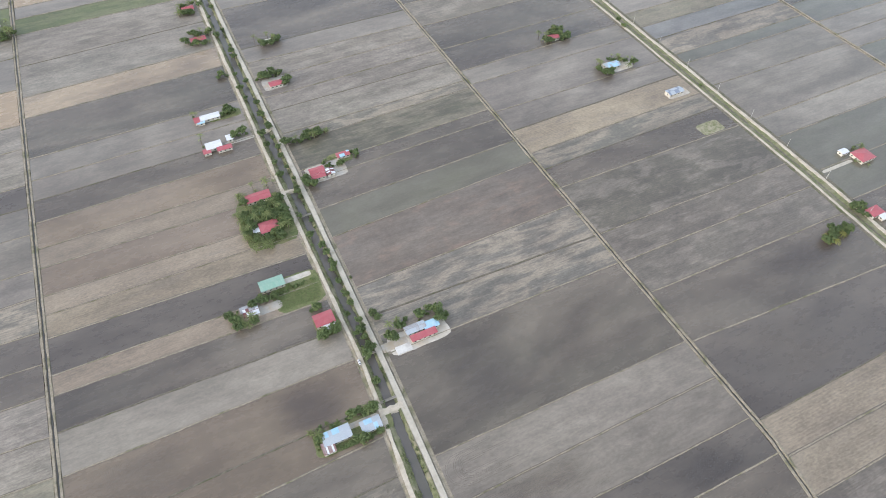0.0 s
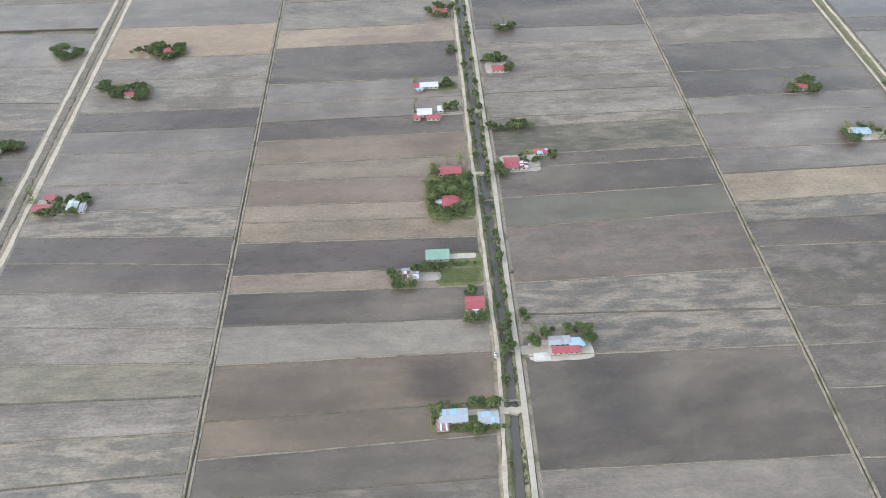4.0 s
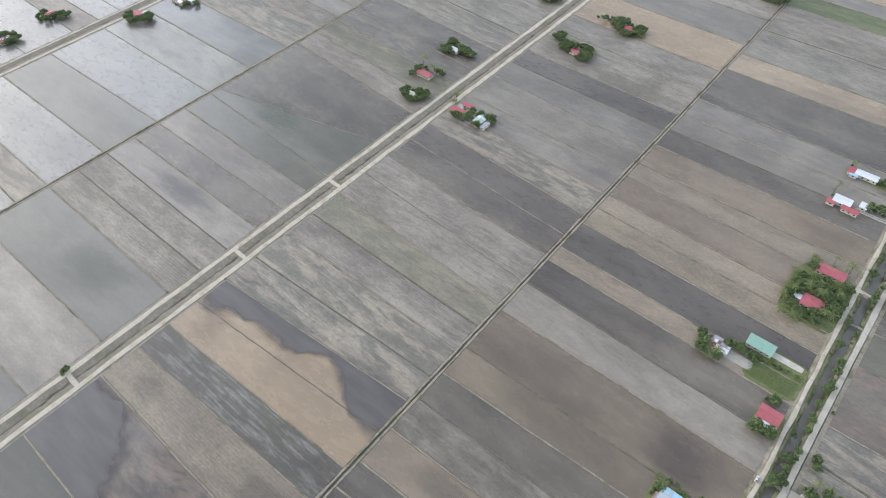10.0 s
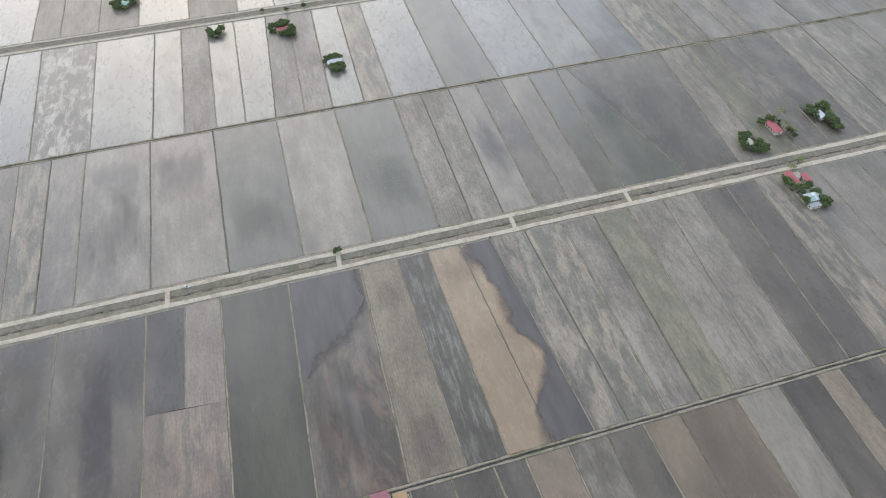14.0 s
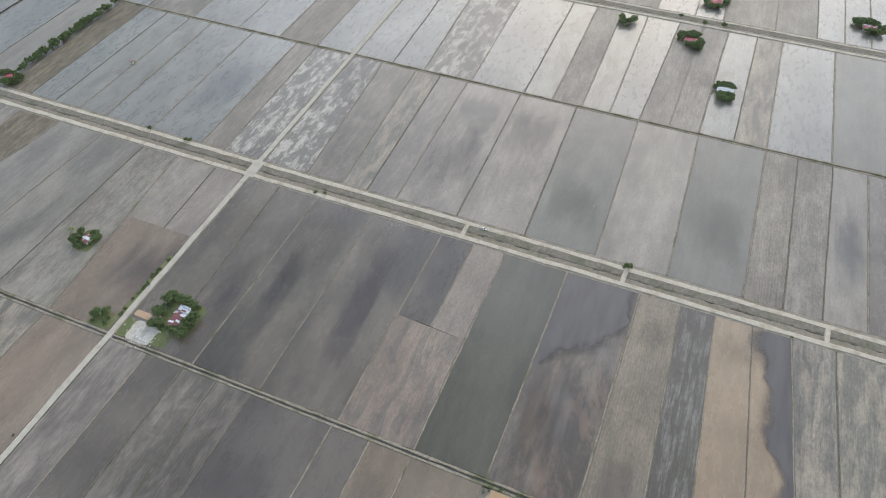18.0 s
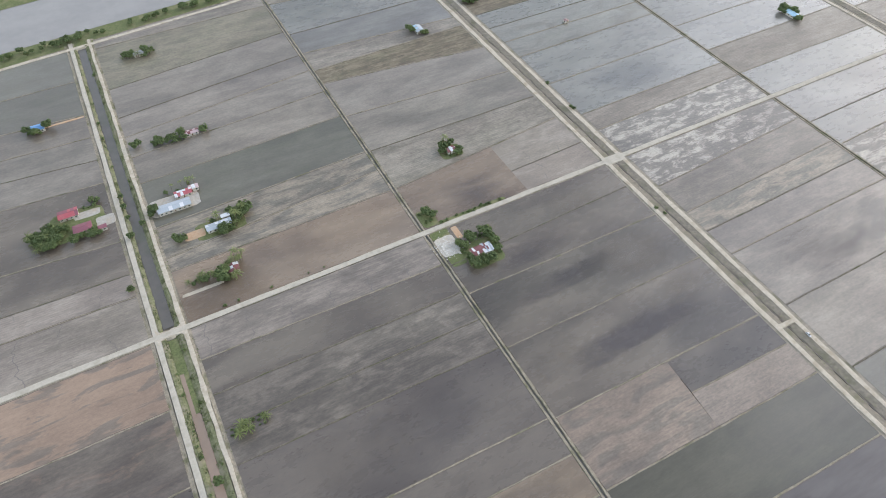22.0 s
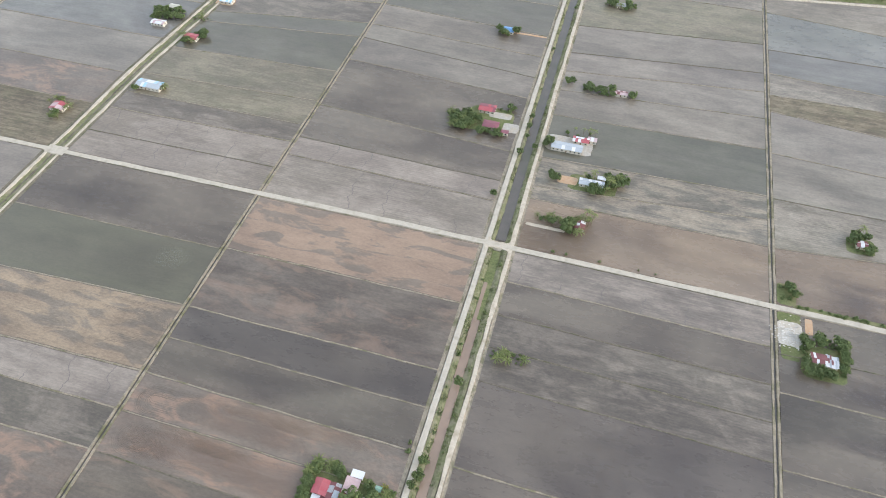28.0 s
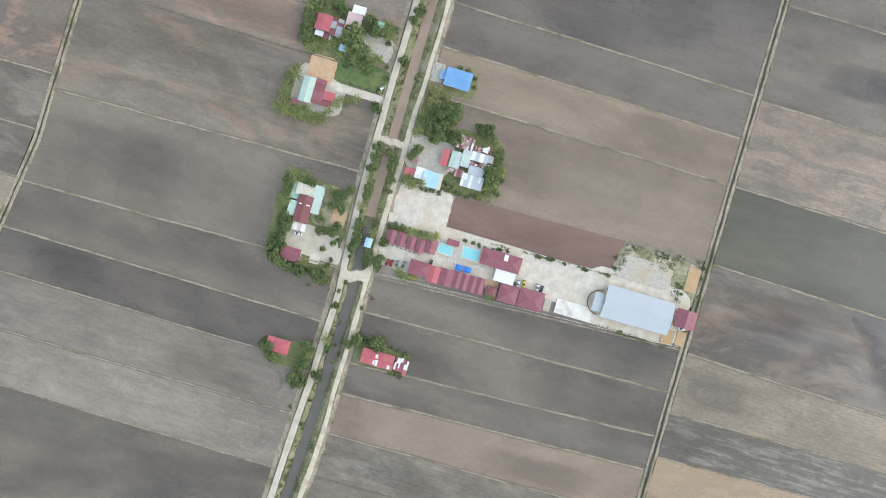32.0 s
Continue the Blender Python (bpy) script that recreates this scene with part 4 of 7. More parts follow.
def frond_mesh(top, count, length, droop, width, material, seed, rise=0.6):
    """A crown of arching fronds, each with two rows of separate leaflets."""
    rng = random.Random(seed)
    verts, faces = [], []
    for k in range(count):
        a = 6.283 * k * 0.381966 + rng.uniform(-0.2, 0.2)
        ln = length * rng.uniform(0.75, 1.1)
        up = rise * rng.uniform(0.1, 1.5)
        ca, sa = math.cos(a), math.sin(a)
        prev = None
        for i in range(7):
            s = i / 6
            r, z = ln * s * (1 - 0.12 * s), top[2] + ln * (up * s - droop * (0.6 + up * 0.5) * s * s)
            w = width * (0.25 + 1.5 * s * (1.05 - s)) * (1.15 if i % 2 else 0.75)
            c = (top[0] + ca * r, top[1] + sa * r, z)
            l = (c[0] - sa * w, c[1] + ca * w, z - w * 0.45)
            q = (c[0] + sa * w, c[1] - ca * w, z - w * 0.45)
            verts += [l, c, q]
            if prev is not None:
                b = len(verts) - 3
                faces += [(prev, prev + 1, b + 1, b), (prev + 1, prev + 2, b + 2, b + 1)]
            prev = len(verts) - 3
    return mesh_of("crown", verts, faces, material)


def crown_mesh(top, radius, tall, leaves, size, lumps, material, seed):
    """A broad crown of many small bent leaf sprays gathered in uneven lumps."""
    rng = random.Random(seed)
    verts, faces = [], []
    centres = []
    for k in range(lumps):
        a, r = rng.uniform(0, 6.283), radius * 0.74 * math.sqrt(rng.random())
        centres.append((top[0] + r * math.cos(a), top[1] + r * math.sin(a), top[2] + tall * rng.uniform(0.0, 0.55), radius * rng.uniform(0.2, 0.42)))
    for k in range(leaves):
        cx, cy, cz, cr = rng.choice(centres)
        d = Vector((rng.gauss(0, 1), rng.gauss(0, 1), rng.gauss(0.25, 0.8))).normalized()
        p = Vector((cx, cy, cz)) + Vector((d.x * cr, d.y * cr, d.z * cr * 0.75)) * rng.uniform(0.55, 1.2)
        t1 = d.orthogonal().normalized()
        t1.rotate(Matrix.Rotation(rng.uniform(0, 6.28), 3, d))
        t2 = d.cross(t1)
        s = size * rng.uniform(0.6, 1.25)
        tilt = d * s * rng.uniform(-0.35, 0.35)
        b = len(verts)
        verts += [tuple(p - t1 * s - t2 * s * 0.3), tuple(p - t2 * s + tilt), tuple(p + t1 * s + t2 * s * 0.2), tuple(p + t2 * s * 0.9 + tilt), tuple(p + d * s * 0.35)]
        faces += [(b, b + 1, b + 4), (b + 1, b + 2, b + 4), (b + 2, b + 3, b + 4), (b + 3, b, b + 4)]
    return mesh_of("crown", verts, faces, material)


def tree_model(name, label, category, trunk, crown):
    me, top = trunk
    ob = thing(name, None, label, category)
    part("trunk", me, ob)
    part("crown", crown(top), ob)
    return ob


TREES = {"palm": [], "tall": [], "yellow": [], "tree": [], "dark": [], "bush": [], "banana": []}
for s in range(3):
    TREES["palm"].append(tree_model("oil_palm", "short palm tree with a wide grey-green star of fronds", "palm tree", trunk_mesh(3.2 + s, 0.34, 0.28, 0.3, s), lambda top: frond_mesh(top, 19, 4.7, 0.68, 0.40, M_FROND, 10 + s)))
    TREES["tall"].append(tree_model("coconut_palm", "tall thin coconut palm with drooping fronds", "palm tree", trunk_mesh(8.5 + 1.2 * s, 0.22, 0.15, 1.2, 30 + s), lambda top: frond_mesh(top, 17, 4.5, 0.8, 0.38, M_FROND, 40 + s)))
    TREES["tree"].append(tree_model("broadleaf_tree", "round leafy green broadleaf tree", "tree", trunk_mesh(3.0, 0.25, 0.16, 0.4, 50 + s, 5, 1.8), lambda top: crown_mesh(top, 3.6 + 0.3 * s, 3.2, 520, 0.58, 20, M_LEAF, 60 + s)))
    TREES["dark"].append(tree_model("mango_tree", "dense dark green mango tree", "tree", trunk_mesh(3.2, 0.3, 0.2, 0.3, 70 + s, 5, 1.8), lambda top: crown_mesh(top, 3.5 + 0.4 * s, 3.4, 560, 0.56, 19, M_LEAF_DARK, 80 + s)))
    TREES["bush"].append(tree_model("shrub", "low leafy green shrub", "shrub", trunk_mesh(0.8, 0.1, 0.06, 0.1, 90 + s, 4, 0.6), lambda top: crown_mesh(top, 1.6 + 0.2 * s, 1.4, 220, 0.34, 11, M_LEAF, 100 + s)))
    TREES["banana"].append(tree_model("banana_plant", "bright green banana plant with broad leaves", "plant", trunk_mesh(2.2, 0.16, 0.11, 0.2, 110 + s), lambda top: frond_mesh(top, 11, 2.5, 0.8, 0.5, M_BANANA, 120 + s, 0.9)))
TREES["yellow"].append(tree_model("yellow_palm", "palm tree with yellowing fronds", "palm tree", trunk_mesh(3.4, 0.3, 0.24, 0.3, 7), lambda top: frond_mesh(top, 22, 4.6, 0.85, 0.46, M_FROND_YELLOW, 17)))
used_models = set()
TREE_SPOTS = [0]
FAR, FAR_TREES = 330.0, []


def plant(kind, x, y, size=1.0, turn=None):
    """A tree of a kind at a place; the first of each model is the model itself."""
    TREE_SPOTS[0] += 1
    rng = random.Random(TREE_SPOTS[0] * 13 + 5)
    ob = rng.choice(TREES[kind])
    s = size * rng.uniform(0.85, 1.15)
    m = pose(x, y, 0.15, rng.uniform(-3, 3), rng.uniform(-3, 3), rng.uniform(0, 360) if turn is None else turn)
    if math.hypot(x, y) > FAR:
        which = rng.randrange(len(TREES[kind]))
        FAR_TREES.append((kind, m @ Matrix.Diagonal((s, s, s, 1)), which))
        return None
    if ob.name in used_models:
        ob = copy_thing(ob, m)
    else:
        used_models.add(ob.name)
        ob.matrix_basis = m
    ob.scale = (s, s, s * rng.uniform(0.9, 1.1))
    return ob


FOOTPRINTS = []


def scatter(cx, cy, w, d, count, kinds, seed, gap=2.2, ring=0.0):
    """Trees spread over a rectangle, clear of the buildings and yards. ring: how much of the middle stays free."""
    rng = random.Random(seed)
    spots, tries = [], 0
    p1, p2, deep = rng.uniform(0, 6.283), rng.uniform(0, 6.283), 0.0 if min(w, d) < 13 else 1.0
    while len(spots) < count and tries < count * 40:
        tries += 1
        fx, fy = rng.uniform(-1, 1), rng.uniform(-1, 1)
        a = math.atan2(fy, fx)
        if math.hypot(fx, fy) > 1.0 + deep * (0.24 * math.sin(2 * a + p1) + 0.2 * math.sin(3 * a + p2) - 0.12) or max(abs(fx), abs(fy)) < ring * 0.6:
            continue
        x, y = cx + fx * w / 2, cy + fy * d / 2
        if any(abs(x - a) < b / 2 + 1.9 and abs(y - c) < e / 2 + 1.9 for a, c, b, e in FOOTPRINTS):
            continue
        if any((x - p) ** 2 + (y - q) ** 2 < gap * gap for p, q in spots):
            continue
        spots.append((x, y))
        plant(rng.choice(kinds), x, y, rng.choice((0.55, 0.75, 0.9, 1.0, 1.15)))


# ------------------------------------------------------------------ yards
def yard(cx, cy, w, d, material, label, z=0.14, seed=0, name="yard"):
    """A trodden patch of ground with an uneven edge."""
    rng = random.Random(seed + int(cx * 3 + cy))
    ring = []
    n = 28
    for k in range(n):
        a = 2 * math.pi * k / n
        c, s = math.cos(a), math.sin(a)
        r = 1 / max(abs(c), abs(s)) ** 0.88
        j = rng.uniform(0.965, 1.025)
        ring.append((c * r * w / 2 * j, s * r * d / 2 * j, z))
    verts = ring + [(x * 1.02, y * 1.02, -0.3) for x, y, _ in ring]
    faces = [tuple(range(n))] + [(k, k + n, (k + 1) % n + n, (k + 1) % n) for k in range(n)]
    return thing(name, mesh_of(name, verts, faces, material), label, "yard", kind="structure", at=pose(cx, cy, 0))


# ------------------------------------------------------------------ buildings
def roof_paint(name, colour, fade, rough=0.45, metal=0.0, rust=0.0):
    n = Nodes(name, rough, 0.4)
    n.bsdf.inputs["Metallic"].default_value = metal
    tint = n.info("Random")
    col = n.mix(n.math("MULTIPLY", n.step(n.noise(n.place(1, 1, 1), 0.35, 4.0, 0.65), 0.35, 0.75), 0.6), colour, fade)
    col = n.mix(n.math("MULTIPLY", tint, 0.5), col, fade)
    dirt = n.step(n.noise(n.place(1, 1, 1), 1.6, 4.0, 0.7), 0.35, 0.75)
    col = n.mix(0.2, col, n.mix(dirt, (0.7, 0.69, 0.67), (0.3, 0.29, 0.28)), "OVERLAY")
    if rust:
        col = n.mix(n.math("MULTIPLY", n.step(n.noise(n.place(1, 1, 1), 0.8, 5.0, 0.7), 0.5, 0.6), rust), col, (0.17, 0.085, 0.06))
    n.colour(col)
    return n.mat


ROOFS = {
    "red": roof_paint("red_roof", (0.40, 0.085, 0.10), (0.41, 0.145, 0.15)),
    "maroon": roof_paint("maroon_roof", (0.215, 0.07, 0.09), (0.26, 0.11, 0.13)),
    "brown": roof_paint("brown_red_roof", (0.165, 0.055, 0.058), (0.22, 0.09, 0.09), rust=0.3),
    "blue": roof_paint("blue_roof", (0.125, 0.285, 0.53), (0.19, 0.35, 0.57)),
    "sky": roof_paint("light_blue_roof", (0.30, 0.52, 0.66), (0.45, 0.60, 0.68)),
    "silver": roof_paint("silver_blue_roof", (0.39, 0.43, 0.46), (0.43, 0.465, 0.49), 0.5),
    "white": roof_paint("white_roof", (0.70, 0.71, 0.72), (0.60, 0.61, 0.61)),
    "green": roof_paint("pale_green_roof", (0.36, 0.48, 0.42), (0.46, 0.54, 0.48)),
    "teal": roof_paint("teal_roof", (0.22, 0.385, 0.295), (0.32, 0.44, 0.36)),
    "cream": roof_paint("cream_roof", (0.56, 0.55, 0.45), (0.50, 0.47, 0.38), rust=0.15),
    "rust": roof_paint("rusty_sheet_roof", (0.22, 0.10, 0.085), (0.42, 0.37, 0.36), rust=0.6),
    "grey": roof_paint("grey_sheet_roof", (0.40, 0.41, 0.42), (0.30, 0.30, 0.30), rust=0.25),
    "slate": roof_paint("slate_blue_roof", (0.20, 0.24, 0.30), (0.27, 0.30, 0.35)),
    "pink": roof_paint("faded_pink_roof", (0.48, 0.33, 0.33), (0.55, 0.45, 0.44)),
}
ROOF_WORDS = {"red": "red", "maroon": "maroon", "brown": "brownish red", "blue": "bright blue", "sky": "light blue", "silver": "silvery blue", "white": "white", "green": "pale green",
              "teal": "teal green", "cream": "cream", "rust": "rusty patched", "grey": "grey", "pink": "faded pink", "slate": "slate blue"}
M_WALL = speckled("painted_wall", (0.62, 0.60, 0.55), (0.70, 0.68, 0.63), 0.8, c=(0.50, 0.47, 0.41), c_scale=0.3)
M_GLASS = speckled("dark_window", (0.035, 0.045, 0.05), (0.06, 0.07, 0.075), 2.0, 0.15, 0.5)
M_DOOR = speckled("brown_door", (0.15, 0.09, 0.055), (0.20, 0.125, 0.08), 2.0)
M_CONCRETE = speckled("pale_concrete", (0.60, 0.595, 0.575), (0.69, 0.685, 0.67), 0.5, c=(0.42, 0.41, 0.40), c_scale=0.12)
M_STEEL = speckled("steel_post", (0.35, 0.35, 0.35), (0.42, 0.42, 0.42), 3.0, 0.5)


def box(x0, y0, z0, x1, y1, z1, verts, faces):
    b = len(verts)
    verts += [(x0, y0, z0), (x1, y0, z0), (x1, y1, z0), (x0, y1, z0), (x0, y0, z1), (x1, y0, z1), (x1, y1, z1), (x0, y1, z1)]
    faces += [(b, b + 3, b + 2, b + 1), (b + 4, b + 5, b + 6, b + 7), (b, b + 1, b + 5, b + 4), (b + 1, b + 2, b + 6, b + 5), (b + 2, b + 3, b + 7, b + 6), (b + 3, b, b + 4, b + 7)]


def block(name, size, material):
    verts, faces = [], []
    box(-size[0] / 2, -size[1] / 2, 0, size[0] / 2, size[1] / 2, size[2], verts, faces)
    return mesh_of(name, verts, faces, material)


def slab(name, corners, thick, material):
    """A sheet of given thickness under four (or three) corners."""
    n = len(corners)
    verts = list(corners) + [(x, y, z - thick) for x, y, z in corners]
    faces = [tuple(range(n)), tuple(range(2 * n - 1, n - 1, -1))] + [(k, k + n, (k + 1) % n + n, (k + 1) % n) for k in range(n)]
    return mesh_of(name, verts, faces, material)


def lerp(a, b, s):
    return tuple(p + (q - p) * s for p, q in zip(a, b))


def roof_sheets(root, e0, e1, r1, r0, material, sheet, paints=None, seed=0):
    """One slope from eave e0-e1 to ridge r1-r0, laid in overlapping sheets, each a part of its own."""
    rng = random.Random(seed)
    run = math.dist(e0, e1)
    n = max(1, min(9, round(run / sheet)))
    for k in range(n):
        a, b = k / n, (k + 1) / n
        lift = 0.03 * (k % 2)
        quad = [lerp(e0, e1, a), lerp(e0, e1, b), lerp(r0, r1, b), lerp(r0, r1, a)]
        if math.dist(quad[2], quad[3]) < 0.02:
            quad = quad[:3]
        quad = [(x, y, z + lift) for x, y, z in quad]
        part("roof_sheet", slab("roof_sheet", quad, 0.1, ROOFS[rng.choice(paints)] if paints else material), root)


def house(x, y, w, d, paint, h=2.9, roof="gable", axis="x", turn=0.0, pitch=0.24, name="house", base=True, walls=True, label="", category="house", sheet=2.4, paints=None, over=0.55, raise_z=0.0):
    """A building with walls, windows, a door and a roof of sheets. w runs along x, d along y."""
    FOOTPRINTS.append((x, y, w, d))
    seed = len(FOOTPRINTS)
    words = label or "%s-roofed %s with pale walls" % (ROOF_WORDS[paint], {"house": "village house", "shed": "farm shed"}.get(name, name.replace("_", " ")))
    root = thing(name, None, words, category, at=pose(x, y, 0.12 + raise_z, 0, 0, turn))
    material = ROOFS[paint]
    if walls:
        verts, faces = [], []
        t = 0.18
        box(-w / 2, -d / 2, -0.1, w / 2, -d / 2 + t, h, verts, faces)
        box(-w / 2, d / 2 - t, -0.1, w / 2, d / 2, h, verts, faces)
        box(-w / 2, -d / 2 + t, -0.1, -w / 2 + t, d / 2 - t, h, verts, faces)
        box(w / 2 - t, -d / 2 + t, -0.1, w / 2, d / 2 - t, h, verts, faces)
        part("wall", mesh_of("wall", verts, faces, M_WALL), root)
        for side in (-1, 1):
            n = max(1, int(w / 3.5))
            for k in range(n):
                at = -w / 2 + w * (k + 0.5) / n
                if side > 0 and k == n // 2:
                    part("door", block("door", (0.95, 0.08, 2.05), M_DOOR), root, "brown wooden door", pose(at, side * (d / 2 + 0.02), 0))
                else:
                    part("window", block("window", (1.3, 0.08, 1.1), M_GLASS), root, "dark glass window", pose(at, side * (d / 2 + 0.02), 1.0))
            n = max(1, int(d / 4))
            for k in range(n):
                part("window", block("window", (0.08, 1.2, 1.1), M_GLASS), root, "dark glass window", pose(side * (w / 2 + 0.02), -d / 2 + d * (k + 0.5) / n, 1.0))
    else:
        for sx in (-1, 1):
            for sy in (-1, 1):
                part("post", block("post", (0.14, 0.14, h), M_STEEL), root, "", pose(sx * (w / 2 - 0.2), sy * (d / 2 - 0.2), 0))
    X, Y = w / 2 + over, d / 2 + over
    if roof == "gable":
        if axis == "x":
            z = h + pitch * Y
            roof_sheets(root, (-X, -Y, h), (X, -Y, h), (X, 0, z), (-X, 0, z), material, sheet, paints, seed)
            roof_sheets(root, (X, Y, h), (-X, Y, h), (-X, 0, z), (X, 0, z), material, sheet, paints, seed + 1)
            part("ridge", block("ridge", (2 * X, 0.35, 0.12), material), root, "", pose(0, 0, z - 0.04))
        else:
            z = h + pitch * X
            roof_sheets(root, (-X, Y, h), (-X, -Y, h), (0, -Y, z), (0, Y, z), material, sheet, paints, seed)
            roof_sheets(root, (X, -Y, h), (X, Y, h), (0, Y, z), (0, -Y, z), material, sheet, paints, seed + 1)
            part("ridge", block("ridge", (0.35, 2 * Y, 0.12), material), root, "", pose(0, 0, z - 0.04))
    elif roof == "hip":
        if w >= d:
            c, z = X - Y, h + pitch * Y
            a, b = (-c, 0, z), (c, 0, z)
            roof_sheets(root, (-X, -Y, h), (X, -Y, h), b, a, material, 50)
            roof_sheets(root, (X, Y, h), (-X, Y, h), a, b, material, 50)
            roof_sheets(root, (X, -Y, h), (X, Y, h), b, b, material, 50)
            roof_sheets(root, (-X, Y, h), (-X, -Y, h), a, a, material, 50)
            part("ridge", block("ridge", (2 * c + 0.3, 0.3, 0.12), material), root, "", pose(0, 0, z - 0.04))
        else:
            c, z = Y - X, h + pitch * X
            a, b = (0, -c, z), (0, c, z)
            roof_sheets(root, (X, -Y, h), (X, Y, h), b, a, material, 50)
            roof_sheets(root, (-X, Y, h), (-X, -Y, h), a, b, material, 50)
            roof_sheets(root, (-X, -Y, h), (X, -Y, h), a, a, material, 50)
            roof_sheets(root, (X, Y, h), (-X, Y, h), b, b, material, 50)
            part("ridge", block("ridge", (0.3, 2 * c + 0.3, 0.12), material), root, "", pose(0, 0, z - 0.04))
    elif roof == "lean":
        if axis == "x":
            roof_sheets(root, (-X, -Y, h), (X, -Y, h), (X, Y, h + pitch * 0.45 * d), (-X, Y, h + pitch * 0.45 * d), material, sheet, paints, seed)
        else:
            roof_sheets(root, (-X, Y, h), (-X, -Y, h), (X, -Y, h + pitch * 0.45 * w), (X, Y, h + pitch * 0.45 * w), material, sheet, paints, seed)
    return root


def loose_sheet(root, x0, y0, x1, y1, d, h, paint, pitch=0.24, over=0.55):
    """A sheet of another colour nailed over one slope of a roof whose ridge runs along x."""
    Y = d / 2 + over
    z = lambda y: h + pitch * (Y - abs(y)) + 0.06
    part("roof_sheet", slab("roof_sheet", [(x0, y0, z(y0)), (x1, y0, z(y0)), (x1, y1, z(y1)), (x0, y1, z(y1))], 0.05, ROOFS[paint]), root, "%s sheet patched into the roof" % ROOF_WORDS[paint])


# ------------------------------------------------------------------ cars
CAR_PAINT = {}
for key, colour in (("white", (0.72, 0.72, 0.72)), ("red", (0.30, 0.03, 0.03)), ("dark", (0.06, 0.065, 0.075)), ("yellow", (0.65, 0.47, 0.04)), ("grey", (0.25, 0.26, 0.28))):
    n = Nodes(key + "_car_paint", 0.25, 0.5)
    n.colour(n.mix(n.noise(n.place(), 0.6, 2.0), colour, tuple(c * 0.92 for c in colour)))
    CAR_PAINT[key] = n.mat
M_TYRE = speckled("tyre_rubber", (0.02, 0.02, 0.02), (0.035, 0.035, 0.035), 6.0)


def loft(rings, material, name):
    """A closed body through cross sections of equal point counts."""
    n = len(rings[0])
    verts = [p for r in rings for p in r]
    faces = [tuple(reversed(range(n))), tuple(range(len(verts) - n, len(verts)))]
    for i in range(len(rings) - 1):
        a = n * i
        faces += [(a + k, a + (k + 1) % n, a + n + (k + 1) % n, a + n + k) for k in range(n)]
    return mesh_of(name, verts, faces, material, True)


def car(x, y, turn, paint, label, ln=4.3, z=0.2, tall=1.45):
    root = thing("car", None, label, "car", at=pose(x, y, z, 0, 0, turn))
    def ring(px, w, z0, z1):
        return [(px, -w * 0.9, z0), (px, -w, (z0 + z1) / 2), (px, -w * 0.86, z1), (px, w * 0.86, z1), (px, w, (z0 + z1) / 2), (px, w * 0.9, z0)]
    a = ln / 2
    part("body", loft([ring(-a, 0.68, 0.35, 0.75), ring(-a * 0.92, 0.82, 0.25, 0.92), ring(-a * 0.3, 0.86, 0.22, 0.95), ring(a * 0.45, 0.86, 0.22, 0.92), ring(a * 0.9, 0.8, 0.25, 0.78), ring(a, 0.66, 0.35, 0.62)], CAR_PAINT[paint], "body"), root)
    part("windows", loft([ring(-a * 0.88, 0.70, 0.88, 0.95), ring(-a * 0.68, 0.68, 0.88, tall - 0.06), ring(a * 0.12, 0.68, 0.88, tall - 0.06), ring(a * 0.48, 0.72, 0.86, 0.93)], M_GLASS, "windows"), root, "dark tinted windows")
    part("roof", loft([ring(-a * 0.64, 0.60, tall - 0.1, tall - 0.02), ring(-a * 0.3, 0.62, tall - 0.1, tall), ring(a * 0.08, 0.60, tall - 0.1, tall - 0.02)], CAR_PAINT[paint], "roof"), root)
    for sx in (-0.6, 0.6):
        for sy in (-0.78, 0.78):
            verts = [(0.31 * math.cos(6.283 * k / 10), s, 0.31 * math.sin(6.283 * k / 10)) for s in (-0.1, 0.1) for k in range(10)]
            faces = [tuple(range(10)), tuple(range(19, 9, -1))] + [(k, k + 10, (k + 1) % 10 + 10, (k + 1) % 10) for k in range(10)]
            wheel = part("wheel", mesh_of("wheel", verts, faces, M_TYRE), root, "", pose(sx * a, sy, 0.31))
            rim = [(0.2 * math.cos(6.283 * k / 8), s, 0.2 * math.sin(6.283 * k / 8)) for s in (-0.02, 0.02) for k in range(8)]
            part("rim", mesh_of("rim", rim, [tuple(range(8)), tuple(range(15, 7, -1))] + [(k, k + 8, (k + 1) % 8 + 8, (k + 1) % 8) for k in range(8)], M_STEEL), wheel, "grey steel rim", pose(0, 0.1 if sy > 0 else -0.1, 0))
    for sy in (-0.5, 0.5):
        part("headlight", block("headlight", (0.12, 0.3, 0.14), M_CONCRETE), root, "pale headlight", pose(a * 0.97, sy, 0.58))
    return root


